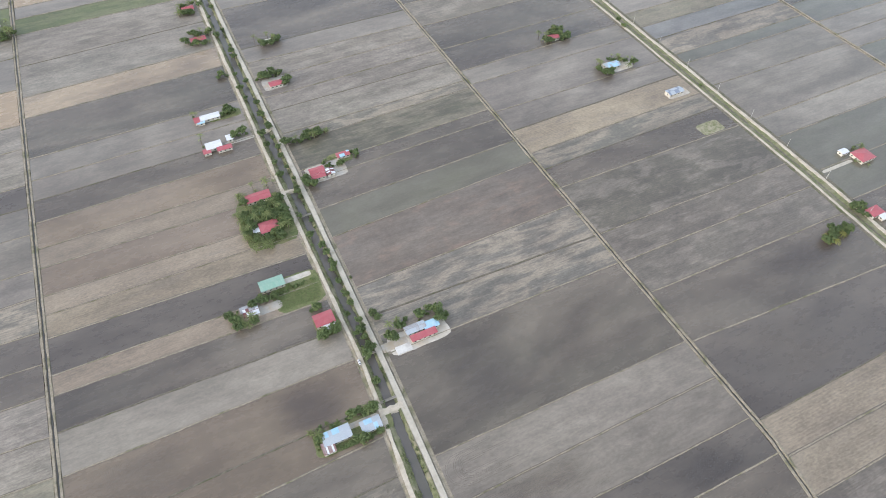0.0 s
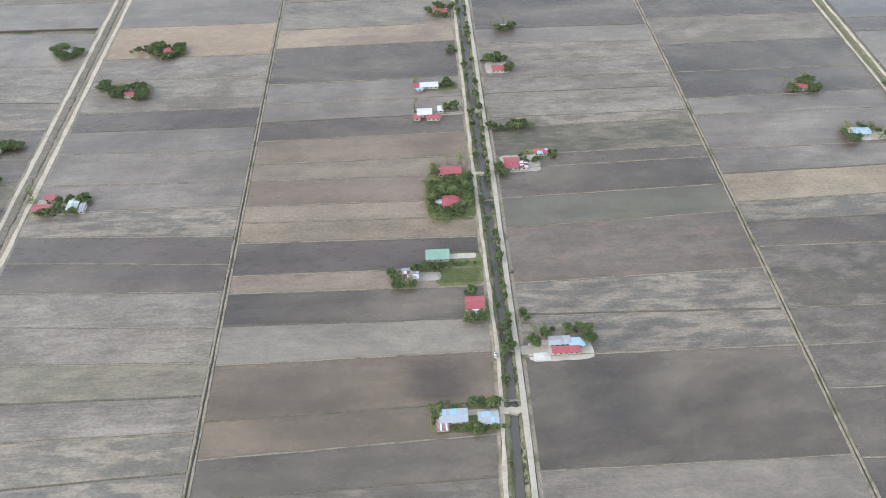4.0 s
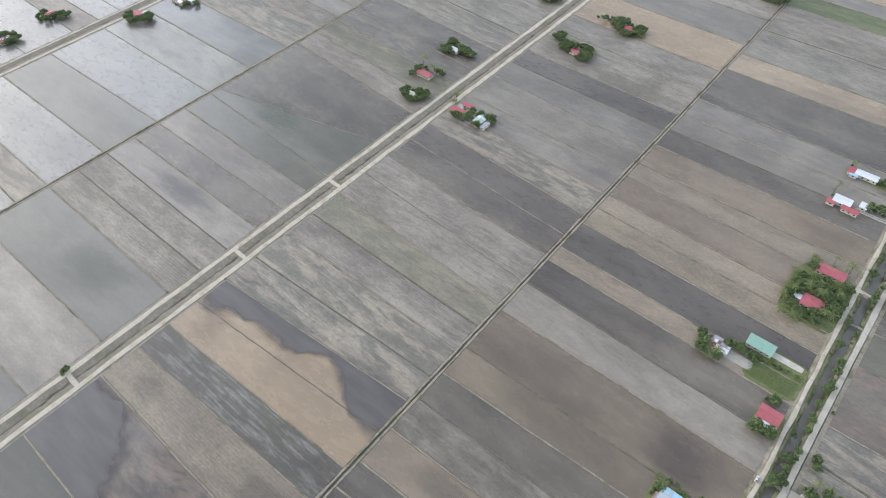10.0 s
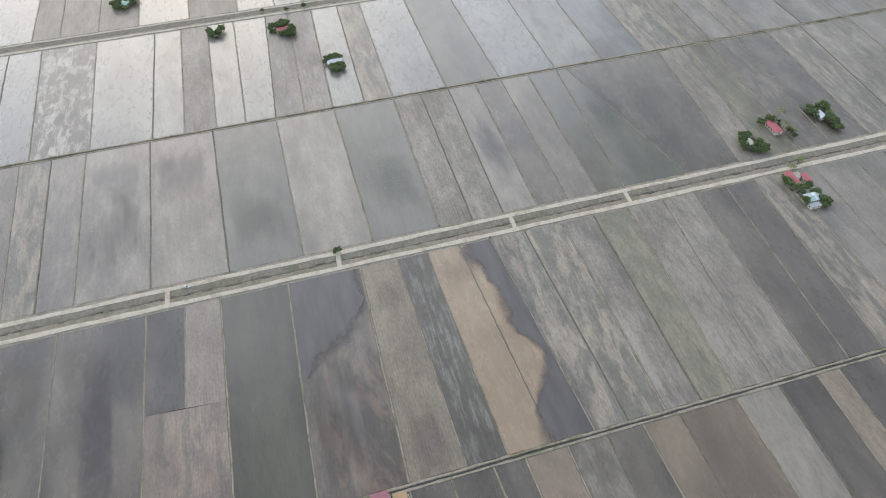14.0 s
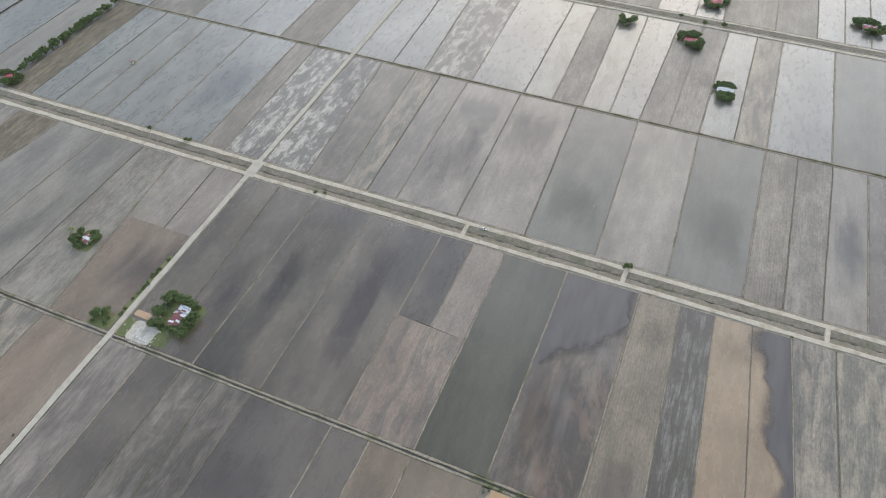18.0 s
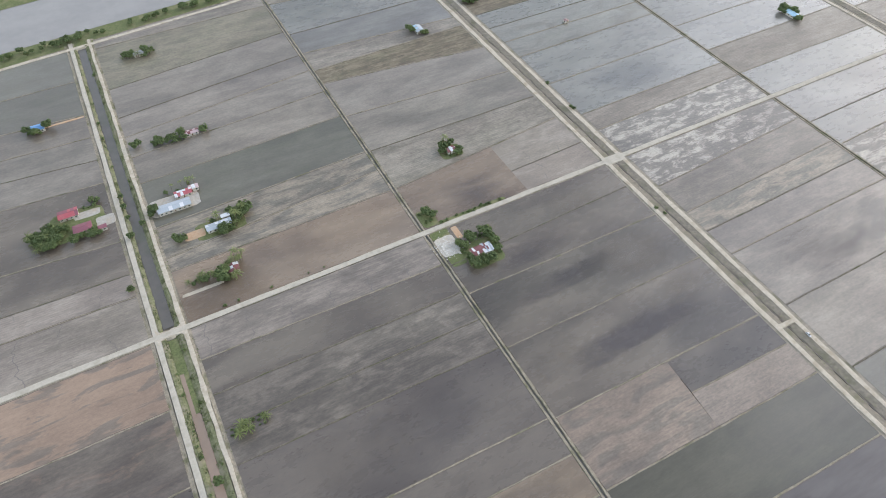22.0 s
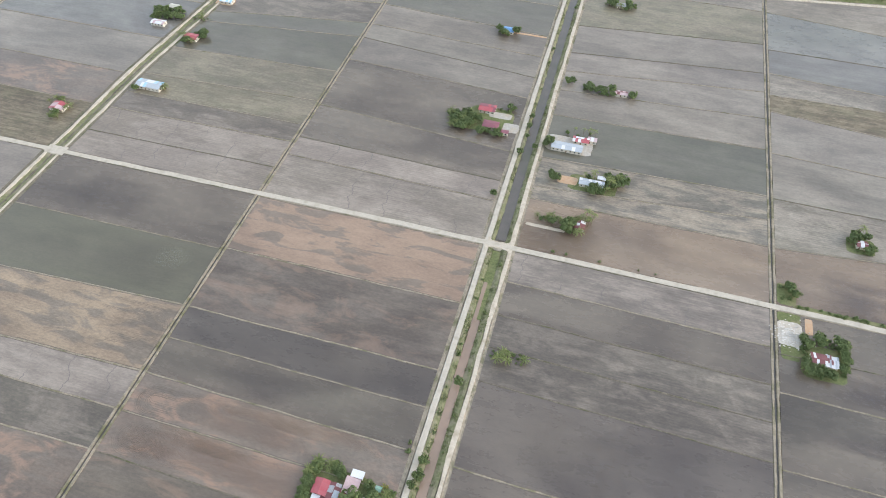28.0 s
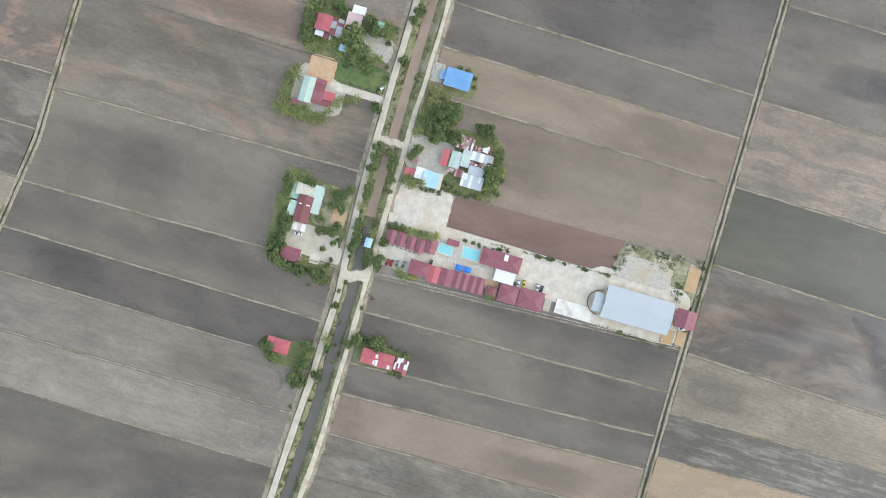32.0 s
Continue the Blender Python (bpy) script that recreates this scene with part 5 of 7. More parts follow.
# ------------------------------------------------------------------ links over the canal
def link(y, wide, label, east=0.0, west=0.0, slant=0.0, flare=4.2):
    """A short road on fill across the canal between the two roads."""
    x0, x1 = along(WEST_ROAD, y) - west, along(EAST_ROAD, y) + east
    verts, faces = ribbon([(x, y + slant * (x - (x0 + x1) / 2) + 0.4 * math.sin(x)) for x in spread(x0, x1, 1.5)], wide, 0.4, 0.15, 2.0, int(abs(y)))
    me = mesh_of("road_link", verts, faces, M_DIRT)
    ob = thing("road_link", me, label, "road", kind="structure")
    for sx, sy in ((x0, -1), (x0, 1), (x1, -1), (x1, 1)):
        # splayed corners where the link meets the roads
        inward = 1 if sx == x0 else -1
        yc = y + slant * (sx - (x0 + x1) / 2)
        pts = [(sx, yc + sy * (wide / 2 - 0.6), 0.405)] + [(sx + inward * flare * (1 - math.sin(a)), yc + inward * slant * flare * (1 - math.sin(a)) + sy * (wide / 2 - 0.3 + flare * (1 - math.cos(a))), 0.405) for a in spread(0.0, 1.5708, 0.3)]
        if inward * sy < 0:
            pts.reverse()
        part("corner", slab("corner", pts, 0.5, M_DIRT), ob)
    return ob


link(32.8, 5.0, "pale sandy link road between the two canal roads", slant=0.38, flare=6.5)
link(-46.3, 3.2, "pale link road between the two canal roads")
link(190, 4.0, "pale link road across the canal")
link(-303, 6.0, "wide pale crossing over the canal at the junction", flare=6.0)
link(493, 3.2, "narrow link road across the canal")
link(408, 2.4, "narrow crossing over the canal")
M_PLANK = speckled("weathered_plank", (0.30, 0.28, 0.25), (0.40, 0.375, 0.34), 2.0)
for y in (233, 196.5, 375):
    x0, x1 = along(WEST_ROAD, y) + 1.5, along(EAST_ROAD, y) - 2
    bridge = thing("foot_bridge", None, "narrow weathered plank footbridge over the canal", "bridge", "footbridges", at=pose((x0 + x1) / 2, y, 0.32))
    for side in (-1, 1):
        part("rail", block("rail", (x1 - x0, 0.08, 0.8), M_PLANK), bridge, "", pose(0, side * 0.7, 0))
    for k in range(10):
        part("plank", block("plank", ((x1 - x0) / 10 - 0.06, 1.4, 0.09), M_PLANK), bridge, "", pose((x1 - x0) * ((k + 0.5) / 10 - 0.5), 0, 0))
for y0, y1 in ((249, 0), (-112, 1), (12, 2), (150, 3)):
    verts, faces = ribbon([(FAR_WEST_ROAD - x, y0 + 0.05 * x) for x in range(-1, 17, 2)], 3.0, 0.38, 0.2, 1.6, y1)
    thing("ditch_crossing", mesh_of("ditch_crossing", verts, faces, M_DIRT), "sandy crossing between the two tracks", "road", kind="structure")
verts, faces = ribbon([(FAR_WEST_ROAD - x, CROSS_ROAD + 0.5) for x in range(-3, 19, 2)], 9.0, 0.44, 0.3, 1.6, 4)
thing("junction_far_west", mesh_of("junction_far_west", verts, faces, M_PAVED), "pale paved junction of the cross road and the tracks", "road", kind="structure")
verts, faces = ribbon([(along(FAR_EAST_ROAD, -303) + x, CROSS_ROAD + 3.4) for x in range(-4, 16, 2)], 9.0, 0.44, 0.3, 1.6, 5)
thing("junction_far_east", mesh_of("junction_far_east", verts, faces, M_PAVED), "pale paved junction of the cross road and the tracks", "road", kind="structure")

# ------------------------------------------------------------------ the resort between canal and west drain
GRASSY = "weedy grass ground round the houses"
yard(8, 1.5, 52, 14, M_SAND, "white sandy drive between the cabins", 0.16)
yard(-41.1, 3.2, 70, 14, M_SAND, "white sandy drive between the cabins", 0.17)
yard(-70.0, 3.2, 60, 24, M_SAND, "wide white sandy yard", 0.18)
yard(23.5, -17.5, 32, 22, M_SAND, "open white sand lot", 0.15)
yard(-14, -5.2, 112, 7, M_SAND, "sandy lane along the red pond", 0.135)
yard(-9, 11.2, 40, 9, M_SAND, "sandy space round the blue canopies", 0.155)
yard(36, 14.5, 16, 12, M_SAND, "sandy entrance beside the trees", 0.165)
yard(23.6, 15.7, 40, 14, M_SAND, "white sandy parking yard", 0.19)
yard(-107.5, 4.2, 62, 34, M_SAND, "sandy ground round the long shed", 0.15)
yard(-108, -15.5, 32, 14, M_YARD, "grey gravel yard", 0.19)
yard(-115, -15.0, 49, 27, M_SCRUB, "patchy weeds round the gravel yard", 0.13, name="grass_patch")
red_pond = field([(-94.8, -9.1), (7.2, -9.0), (7.0, -27.2), (-92.4, -29.6)][::-1], "r", 0.03, False)
tagged(red_pond, "long pond of reddish brown water", "pond")
field([(-138.8, -31), (38, -27), (38, 30), (-138.8, 21)], "g", -0.02, False, "bare earth ground of the resort plot")


M_POND = speckled("tan_pond_water", (0.40, 0.275, 0.15), (0.44, 0.31, 0.18), 0.1, 0.25, 0.4)


def pond(x, y, w, d, turn=0.0):
    ob = thing("fish_pond", None, "small square pond of tan muddy water", "pond", "fish ponds", at=pose(x, y, 0.2, 0, 0, turn))
    part("water", block("water", (w, d, 0.2), M_POND), ob)
    for side in (-1, 1):
        part("earth_rim", block("earth_rim", (w + 0.8, 0.4, 0.25), M_BUND), ob, "", pose(0, side * (d / 2 + 0.2), -0.05))
        part("earth_rim", block("earth_rim", (0.4, d, 0.25), M_BUND), ob, "", pose(side * (w / 2 + 0.2), 0, -0.05))


pond(-135.6, -18.8, 6.5, 14)
pond(-130.7, 16.1, 6.5, 8)
pond(-138.3, 14.9, 5, 8)
for x, y, w, d in ((35.5, 5.8, 4.2, 7.5), (29.6, 5.4, 4.2, 7.5), (23.8, 5.7, 4.2, 7), (18.3, 6.1, 4.2, 7), (12.4, 4.7, 5.6, 7.4)):
    tagged(house(x, y, w, d, "maroon", 2.6, "gable", "y", name="cabin", category="cabin", over=0.4, pitch=0.34), group="row of cabins")
hall = house(-27.8, 1.2, 22, 8.5, "maroon", 3.0, "hip", label="long maroon-roofed resort hall by the pools", name="resort_hall", category="building")
loose_sheet(hall, -3.6, -4.2, -1.2, -0.6, 8.5, 3.0, "white")
house(15.4, 18.3, 10.4, 7.2, "maroon", 2.9, "hip")
house(6.6, 19.3, 5.2, 8.2, "red", 2.9, "gable", "y")
house(-0.6, 18.9, 7.6, 8.6, "maroon", 2.7, "gable", "y", name="annexe", category="building")
for x, y in ((-6.9, 18.5), (-11.2, 18.5), (-16.1, 18.4), (-20.1, 18.2)):
    tagged(house(x, y, 4.4, 9, "maroon", 2.8, "gable", "y", name="chalet", category="cabin", over=0.2, pitch=0.34), group="terraced chalets")
house(-36.8, 18.0, 10, 9.5, "maroon", 3.0, "hip")
house(-50.0, 17.5, 13.5, 10, "maroon", 3.0, "hip")
house(-32.2, 9.3, 10.5, 6, "white", 2.6, "lean", walls=False, name="car_port", label="white sheet car port on posts", category="car port")
house(1.0, -1.0, 6, 2.4, "maroon", 2.2, "lean", name="pool_hut", category="hut")
house(-109.3, 6.0, 38, 17.5, "silver", 4.2, "gable", pitch=0.18, name="long_shed", label="long silvery blue metal-roofed shed on the sand", category="shed", sheet=4.2)
house(-88.1, 7.9, 7, 9.5, "silver", 3.2, "gable", pitch=0.2, name="shed", category="shed")
bed = thing("garden_wall", None, "low curved brown wall at the end of the long shed", "wall", at=pose(-88.5, 8.0, 0.15))
for k in range(9):
    a = radians(-80 + 20 * k)
    part("wall_panel", block("wall_panel", (0.45, 2.5, 0.6), M_DOOR), bed, "", pose(7.0 * math.cos(a), 7.0 * math.sin(a), 0, 0, 0, -80 + 20 * k))
house(-137.0, 3.6, 11, 9.5, "maroon", 3.0, "gable", "y", name="house")
house(-127.8, 6.3, 2.6, 6.5, "maroon", 2.5, "lean", name="shed", category="shed")
house(-27.2, 19.5, 5, 5, "brown", 2.6, "hip", name="pavilion", walls=False, category="pavilion", label="brown-roofed open pavilion on a terrace")
yard(-26.8, 15.9, 8, 6, M_ORANGE, "orange tiled terrace", 0.2, name="terrace")
tagged(thing("concrete_slab", block("concrete_slab", (21.5, 8.4, 0.5), M_CONCRETE), at=pose(-75.6, 16.6, 0.1)), "large pale concrete foundation slab with grey stains", "slab")
tagged(thing("concrete_slab", block("concrete_slab", (4, 7, 0.4), M_YARD), at=pose(-60.2, 17.8, 0.1)), "small grey concrete slab beside a house", "slab")
# the two pools on their deck
deck = thing("pool_deck", block("pool_deck", (24, 9.5, 0.3), M_YARD), "grey paved deck round two pools", "deck", at=pose(-3.7, 3.3, 0.1))
n = Nodes("pool_water", 0.08, 0.5)
n.colour(n.mix(n.noise(n.place(), 0.8, 3.0), (0.20, 0.52, 0.56), (0.28, 0.60, 0.62)))
M_POOL = n.mat
M_TARP = speckled("blue_tarpaulin", (0.03, 0.15, 0.60), (0.06, 0.22, 0.68), 1.5)
for x, y, w, d in ((4.2, 3.9, 8, 5), (-10.4, 2.3, 9.6, 6.2)):
    pool = thing("swimming_pool", None, "turquoise swimming pool with a pale rim in the deck", "pool", "pools", at=pose(x, y, 0.4))
    part("water", block("water", (w, d, 0.05), M_POOL), pool)
    for side in (-1, 1):
        part("rim", block("rim", (w + 0.8, 0.4, 0.12), M_CONCRETE), pool, "", pose(0, side * (d / 2 + 0.2), 0))
        part("rim", block("rim", (0.4, d, 0.12), M_CONCRETE), pool, "", pose(side * (w / 2 + 0.2), 0, 0))
for x, y in ((-6.1, 11.6), (-11.1, 11.5)):
    tent = thing("canopy", None, "bright blue tarpaulin canopy on thin posts", "canopy", "blue canopies", at=pose(x, y, 0.2))
    for k in range(4):
        a, b = [(-2, -1.7), (2, -1.7), (2, 1.7), (-2, 1.7)][k], [(-2, -1.7), (2, -1.7), (2, 1.7), (-2, 1.7)][(k + 1) % 4]
        part("panel", slab("panel", [(*a, 2.2), (*b, 2.2), (0, 0, 3.0)], 0.04, M_TARP), tent)
        part("post", block("post", (0.08, 0.08, 2.2), M_STEEL), tent, "", pose(a[0] * 0.95, a[1] * 0.95, 0))
for x, y, turn, paint, label in (
        (33.6, 20.3, 80, "red", "red car parked beside the trees"), (31.3, 20.0, 82, "red", "dark red car parked on the sand"), (28.2, 19.4, 84, "grey", "grey car parked on the sand"),
        (24.6, 19.0, 78, "grey", "grey-blue car parked on the sand"), (10.0, 13.7, 80, "dark", "dark car parked by the red-roofed house"), (-41.0, 10.7, 88, "white", "white car parked on the sand"),
        (-44.1, 9.8, 96, "yellow", "yellow car parked on the sand"), (-52.1, 9.5, 90, "white", "white car parked by a maroon-roofed house"), (-54.6, 10.1, 86, "dark", "dark pickup parked on the sand"),
        (-31.6, 16.2, 92, "dark", "dark car parked beside a maroon-roofed house"), (-41.7, 16.6, 84, "grey", "grey car parked between two houses"), (-42.0, 20.8, 85, "dark", "dark car parked between two houses"),
        (65.1, -72.9, 66, "white", "white car at the roadside by the lawn"), (87.0, 18.9, 5, "white", "white car on the paved yard"), (-137.3, 9.2, 8, "white", "white van beside the maroon roof"),
        (-55.4, 18.6, 0, "white", "white car by the concrete slab"), (46, 230, 88, "white", "white van on the sandy track"), (-328, -98, 84, "white", "white car on the far sandy track")):
    car(x, y, turn, paint, label, z=0.42 if x in (46, -328) else 0.24)

def patchwork(x, y, w, d, h, paints, label, seed):
    """A shed whose roof is pieced together from many overlapping sheets of several ages."""
    rng = random.Random(seed)
    FOOTPRINTS.append((x, y, w, d))
    root = thing("shed", None, label, "shed", at=pose(x, y, 0.12, 0, 0, -2))
    verts, faces = [], []
    box(-w / 2 + 0.5, -d / 2 + 0.5, -0.1, w / 2 - 0.5, d / 2 - 0.5, h - 0.1, verts, faces)
    part("wall", mesh_of("wall", verts, faces, M_WALL), root)
    n, rows = int(w / 1.05), 3
    for j in range(rows):
        for k in range(n):
            x0, y0 = -w / 2 + w * k / n, -d / 2 + d * j / rows
            wide, deep = w / n * 1.1, d / rows * rng.uniform(0.95, 1.35)
            y0 += rng.uniform(-0.5, 0.5)
            z = h + 0.05 * ((k + 2 * j) % 3) + 0.12 * abs(j - 1) * -1
            part("roof_sheet", slab("roof_sheet", [(x0, y0, z), (x0 + wide, y0, z), (x0 + wide, y0 + deep, z + 0.1), (x0, y0 + deep, z + 0.1)], 0.03, ROOFS[rng.choice(paints)]), root)


# wall, planters and loungers of the resort
wall = thing("resort_wall", None, "low pale boundary wall along the field edge", "wall", at=pose(0, 0, 0.05))
for k in range(44):
    x = 36 - 4 * k
    part("wall_panel", block("wall_panel", (3.9, 0.2, 1.1), M_CONCRETE if k % 5 else M_YARD), wall, "", pose(x, 29.0 + (x - 38) * 0.0455 - 1.3, 0, 0, 0, 2.6))
planter = thing("planter", None, "small dark potted shrub before the cabins", "planter", "planters before the cabins", at=pose(33.5, 10.2, 0.2))
part("pot", block("pot", (0.6, 0.6, 0.5), M_STEEL), planter)
part("foliage", crown_mesh((0, 0, 0.7), 0.55, 0.4, 60, 0.2, 3, M_LEAF_DARK, 5), planter)
for k in range(1, 7):
    copy_thing(planter, pose(33.5 - 2.6 * k, 10.2 + 0.1 * k, 0.2, 0, 0, 20 * k))
for k, (x, y) in enumerate([(0.5, 8.6), (-1.2, 8.9), (-3.2, 9.2), (-14.5, 8.2), (-16.4, 8.0), (-18.0, 8.6)]):
    if k == 0:
        lounger = thing("sun_lounger", None, "small pale lounger beside the pools", "lounger", "loungers by the pools", at=pose(x, y, 0.2))
        part("seat", block("seat", (0.7, 1.3, 0.35), M_CONCRETE), lounger)
        part("backrest", slab("backrest", [(-0.35, 0.65, 0.4), (0.35, 0.65, 0.4), (0.35, 1.15, 0.8), (-0.35, 1.15, 0.8)], 0.06, M_CONCRETE), lounger)
    else:
        copy_thing(lounger, pose(x, y, 0.2, 0, 0, 25 * k))


# ------------------------------------------------------------------ houses west of the canal near the resort
yard(28.0, -45.1, 26, 20, M_YARD, "grey gravel yard before the patched house", 0.15)
yard(5.1, -46.8, 32, 36, M_GRASS, GRASSY, 0.13, name="grass_patch")
house(19.0, -46.0, 3.4, 8.6, "red", 2.8, "lean", "y", label="red lean-to roof of the patched house", category="house", over=0.4)
house(13.0, -46.4, 5.4, 9.0, "green", 3.0, "gable", "y", label="pale green roof of a rambling patched house", paints=["green", "green", "silver"], over=0.3, pitch=0.12)
house(7.4, -48.6, 4.6, 9.0, "silver", 3.2, "lean", "y", label="pale silvery green roof of a rambling patched house", paints=["green", "silver", "silver"], over=0.3, pitch=0.12)
patchwork(10.4, -57.2, 10.2, 7.2, 2.8, ["rust", "rust", "pink", "brown", "white"], "shed under rusty sheets with pale strips", 1)
house(0.2, -51.4, 9.2, 4.6, "white", 3.0, "lean", "x", name="shed", category="shed", paints=["white", "white", "silver"], over=0.3, pitch=0.12)
house(-6.2, -52.0, 2.6, 4.0, "grey", 2.6, "lean", name="shed", category="shed", over=0.2, pitch=0.12)
patchwork(2.2, -55.6, 4.4, 3.6, 2.6, ["rust", "brown", "rust"], "small shed under dark rusty sheets", 2)
patchwork(-2.6, -56.6, 4.4, 3.6, 2.7, ["white", "brown", "white"], "small shed under white and brown sheets", 4)
patchwork(-3.6, -47.6, 6.4, 2.8, 2.7, ["rust", "brown", "white", "rust"], "lean-to under rusty and white sheets", 3)
patchwork(2.8, -47.2, 5.0, 2.6, 2.7, ["rust", "white", "brown"], "lean-to under striped rusty sheets", 5)
house(0.0, -43.4, 8.2, 4.4, "silver", 2.8, "lean", name="shed", category="shed", paints=["silver", "white", "silver"], over=0.3, pitch=0.12)
patchwork(13.8, -40.4, 3.6, 2.8, 2.4, ["rust", "pink", "brown"], "small lean-to under rusty sheets", 7)
house(0.6, -37.0, 11.4, 6.6, "silver", 2.8, "gable", "x", paints=["silver", "white", "silver"], sheet=1.6, pitch=0.16, name="shed", category="shed")
house(8.9, -39.6, 4.2, 3.6, "brown", 2.5, "lean", name="shed", category="shed", paints=["brown", "rust"], sheet=1.4)
house(34.9, -40.1, 2.2, 3.4, "rust", 2.2, "lean", name="hut", category="hut")
house(35.2, -32.9, 6, 2.8, "red", 2.4, "lean", name="shed", category="shed")
house(30.0, -33.5, 4.6, 5.5, "white", 2.6, "lean", name="shed", category="shed")
house(22.4, -31.7, 10, 8, "sky", 3.0, "gable", "x", paints=["sky", "sky", "sky", "cream"])
house(24.3, -90.6, 14, 9.5, "blue", 3.1, "gable", "x", label="bright blue-roofed house beside the sandy track")
house(32.1, -91.0, 4.2, 4.4, "blue", 2.7, "lean")
yard(37.4, -91.8, 9, 11, M_YARD, "grey gravel forecourt", 0.16)
yard(22.4, -88.8, 18, 14, M_GRASS, GRASSY, 0.13, name="grass_patch")
yard(30.4, -64.6, 22, 26, M_GRASS, GRASSY, 0.115, name="grass_patch")
yard(34.0, -74.6, 8, 5, M_ORANGE, "orange bare earth", 0.16)
# ------------------------------------------------------------------ houses east of the canal
house(106.6, -100.0, 7.8, 8.2, "red", 3.0, "gable", "y")
house(98.6, -99.2, 5.8, 9.2, "brown", 3.1, "gable", "y", paints=["brown", "grey", "brown", "grey", "silver"], sheet=2.0, label="house under grey and brown patched sheets")
house(107.4, -93.8, 3.8, 2.2, "white", 2.5, "lean", name="shed", category="shed")
house(102.4, -93.5, 4.6, 2.8, "rust", 2.4, "lean", paints=["brown", "white"], sheet=0.8, name="shed", category="shed")
house(93.7, -99.0, 2.6, 5.2, "red", 2.6, "lean", name="shed", category="shed")
house(89.0, -112.4, 6.4, 3.6, "white", 3.2, "lean", name="shed", category="shed")
house(90.2, -105.2, 7.4, 8.6, "pink", 2.9, "lean", "y", paints=["pink", "pink", "cream"], label="shed with faded pinkish grey roof sheets", name="shed", category="shed")
house(75.1, -108.0, 3, 2.4, "teal", 2.2, "gable", name="hut", category="hut")
house(91.8, -89.3, 3.8, 2.6, "sky", 2.2, "lean", name="hut", category="hut")
house(104.6, -61.0, 6.2, 13.6, "green", 3.2, "gable", "y")
house(98.0, -61.6, 5.0, 13.2, "maroon", 2.9, "lean", "y", paints=["maroon", "maroon", "brown"])
house(92.4, -56.4, 5.0, 2.6, "brown", 2.5, "lean", "x", name="shed", category="shed")
house(91.8, -60.6, 5.4, 3.8, "red", 2.8, "lean")
house(109.4, -52.4, 3.0, 3.6, "maroon", 2.4, "lean", name="shed", category="shed")
yard(98.8, -63.0, 30, 26, M_YARD, "grey yard round the green-roofed house", 0.14)
yard(100.8, -75.2, 16, 15, M_ORANGE, "bare orange earth yard", 0.16)
yard(77.5, -67.6, 32, 4.6, M_SAND, "pale sandy drive to the road", 0.17)
yard(78.5, -77.8, 32, 15, M_LAWN, "mown green lawn beside the drive", 0.15, name="lawn")
yard(74.8, -95.3, 20, 14, M_YARD, "grey gravel yard by the road", 0.16)
yard(95.6, -97.6, 42, 30, M_GRASS, GRASSY, 0.13, name="grass_patch")
house(89.4, -6.0, 9, 5.4, "cream", 3.0, "gable", "x")
house(81.6, -2.5, 4.6, 15, "green", 2.8, "lean", "y", label="long pale green lean-to roof")
brown_house = house(87.6, 4.6, 7.4, 14.6, "brown", 3.3, "gable", "y", label="long brown-red roofed house with two pale roof lights")
for side in (-1, 1):
    part("roof_light", block("roof_light", (1.9, 0.7, 0.07), ROOFS["white"]), brown_house, "pale plastic roof light", pose(side * 2.2, -2.6, 3.3 + 0.24 * (4.25 - 2.2) + 0.06, 0, side * 13.5, 0))
house(87.2, 14.9, 6.6, 3.4, "cream", 2.6, "lean", paints=["cream", "white", "pink"], sheet=1.3, name="shed", category="shed")
house(94.0, 5.5, 3.4, 7.5, "green", 2.6, "lean", "y", name="shed", category="shed")
house(94.6, -4.7, 3.4, 9, "teal", 2.3, "lean", "y", name="shelter", walls=False, category="shelter")
house(87.3, 31.0, 10, 6.8, "maroon", 3.0, "gable", "x")
yard(80.7, 20.8, 34, 17, M_PAVED, "wide pale paved yard before the house", 0.16)
yard(66.5, 25.0, 13, 10, M_PAVED, "pale paved mouth of the yard at the road", 0.17)
yard(73, -0.9, 20, 24, M_SCRUB, "bare sandy garden ground with weeds", 0.14)
yard(67.4, 3.4, 8, 9, M_ORANGE, "bare orange earth", 0.17)
yard(74.0, 29.8, 6, 6, M_SAND, "pale concrete pad", 0.18)
yard(83.0, 13.0, 42, 52, M_GRASS, GRASSY, 0.12, name="grass_patch")
house(47.0, 12.5, 3, 4.4, "sky", 2.4, "gable", "y", name="canal_hut", category="hut", raise_z=0.2)
house(77.5, 82.4, 8, 7, "red", 3.0, "hip")
house(83.8, 80.6, 4, 3.4, "red", 2.7, "hip")
yard(73.9, 85.7, 26, 15, M_GRASS, GRASSY, 0.13, name="grass_patch")
red_house = house(23.4, 74.0, 17.5, 7.4, "red", 3.1, "gable", "x", label="long red-roofed house with white patched sheets")
for x0, y0, x1, y1 in ((-0.6, 0.4, 0.9, 3.9), (1.2, 1.0, 2.2, 3.4), (0.0, -2.6, 1.4, -0.4), (-7.8, 1.6, -6.2, 3.9)):
    loose_sheet(red_house, x0, y0, x1, y1, 7.4, 3.1, "white")
patchwork(9.6, 73.6, 7.6, 7.4, 2.7, ["white", "brown", "maroon", "white", "red"], "low annexe under maroon and white patched sheets", 6)
yard(21.5, 73.6, 32, 13, M_GRASS, GRASSY, 0.13, name="grass_patch")


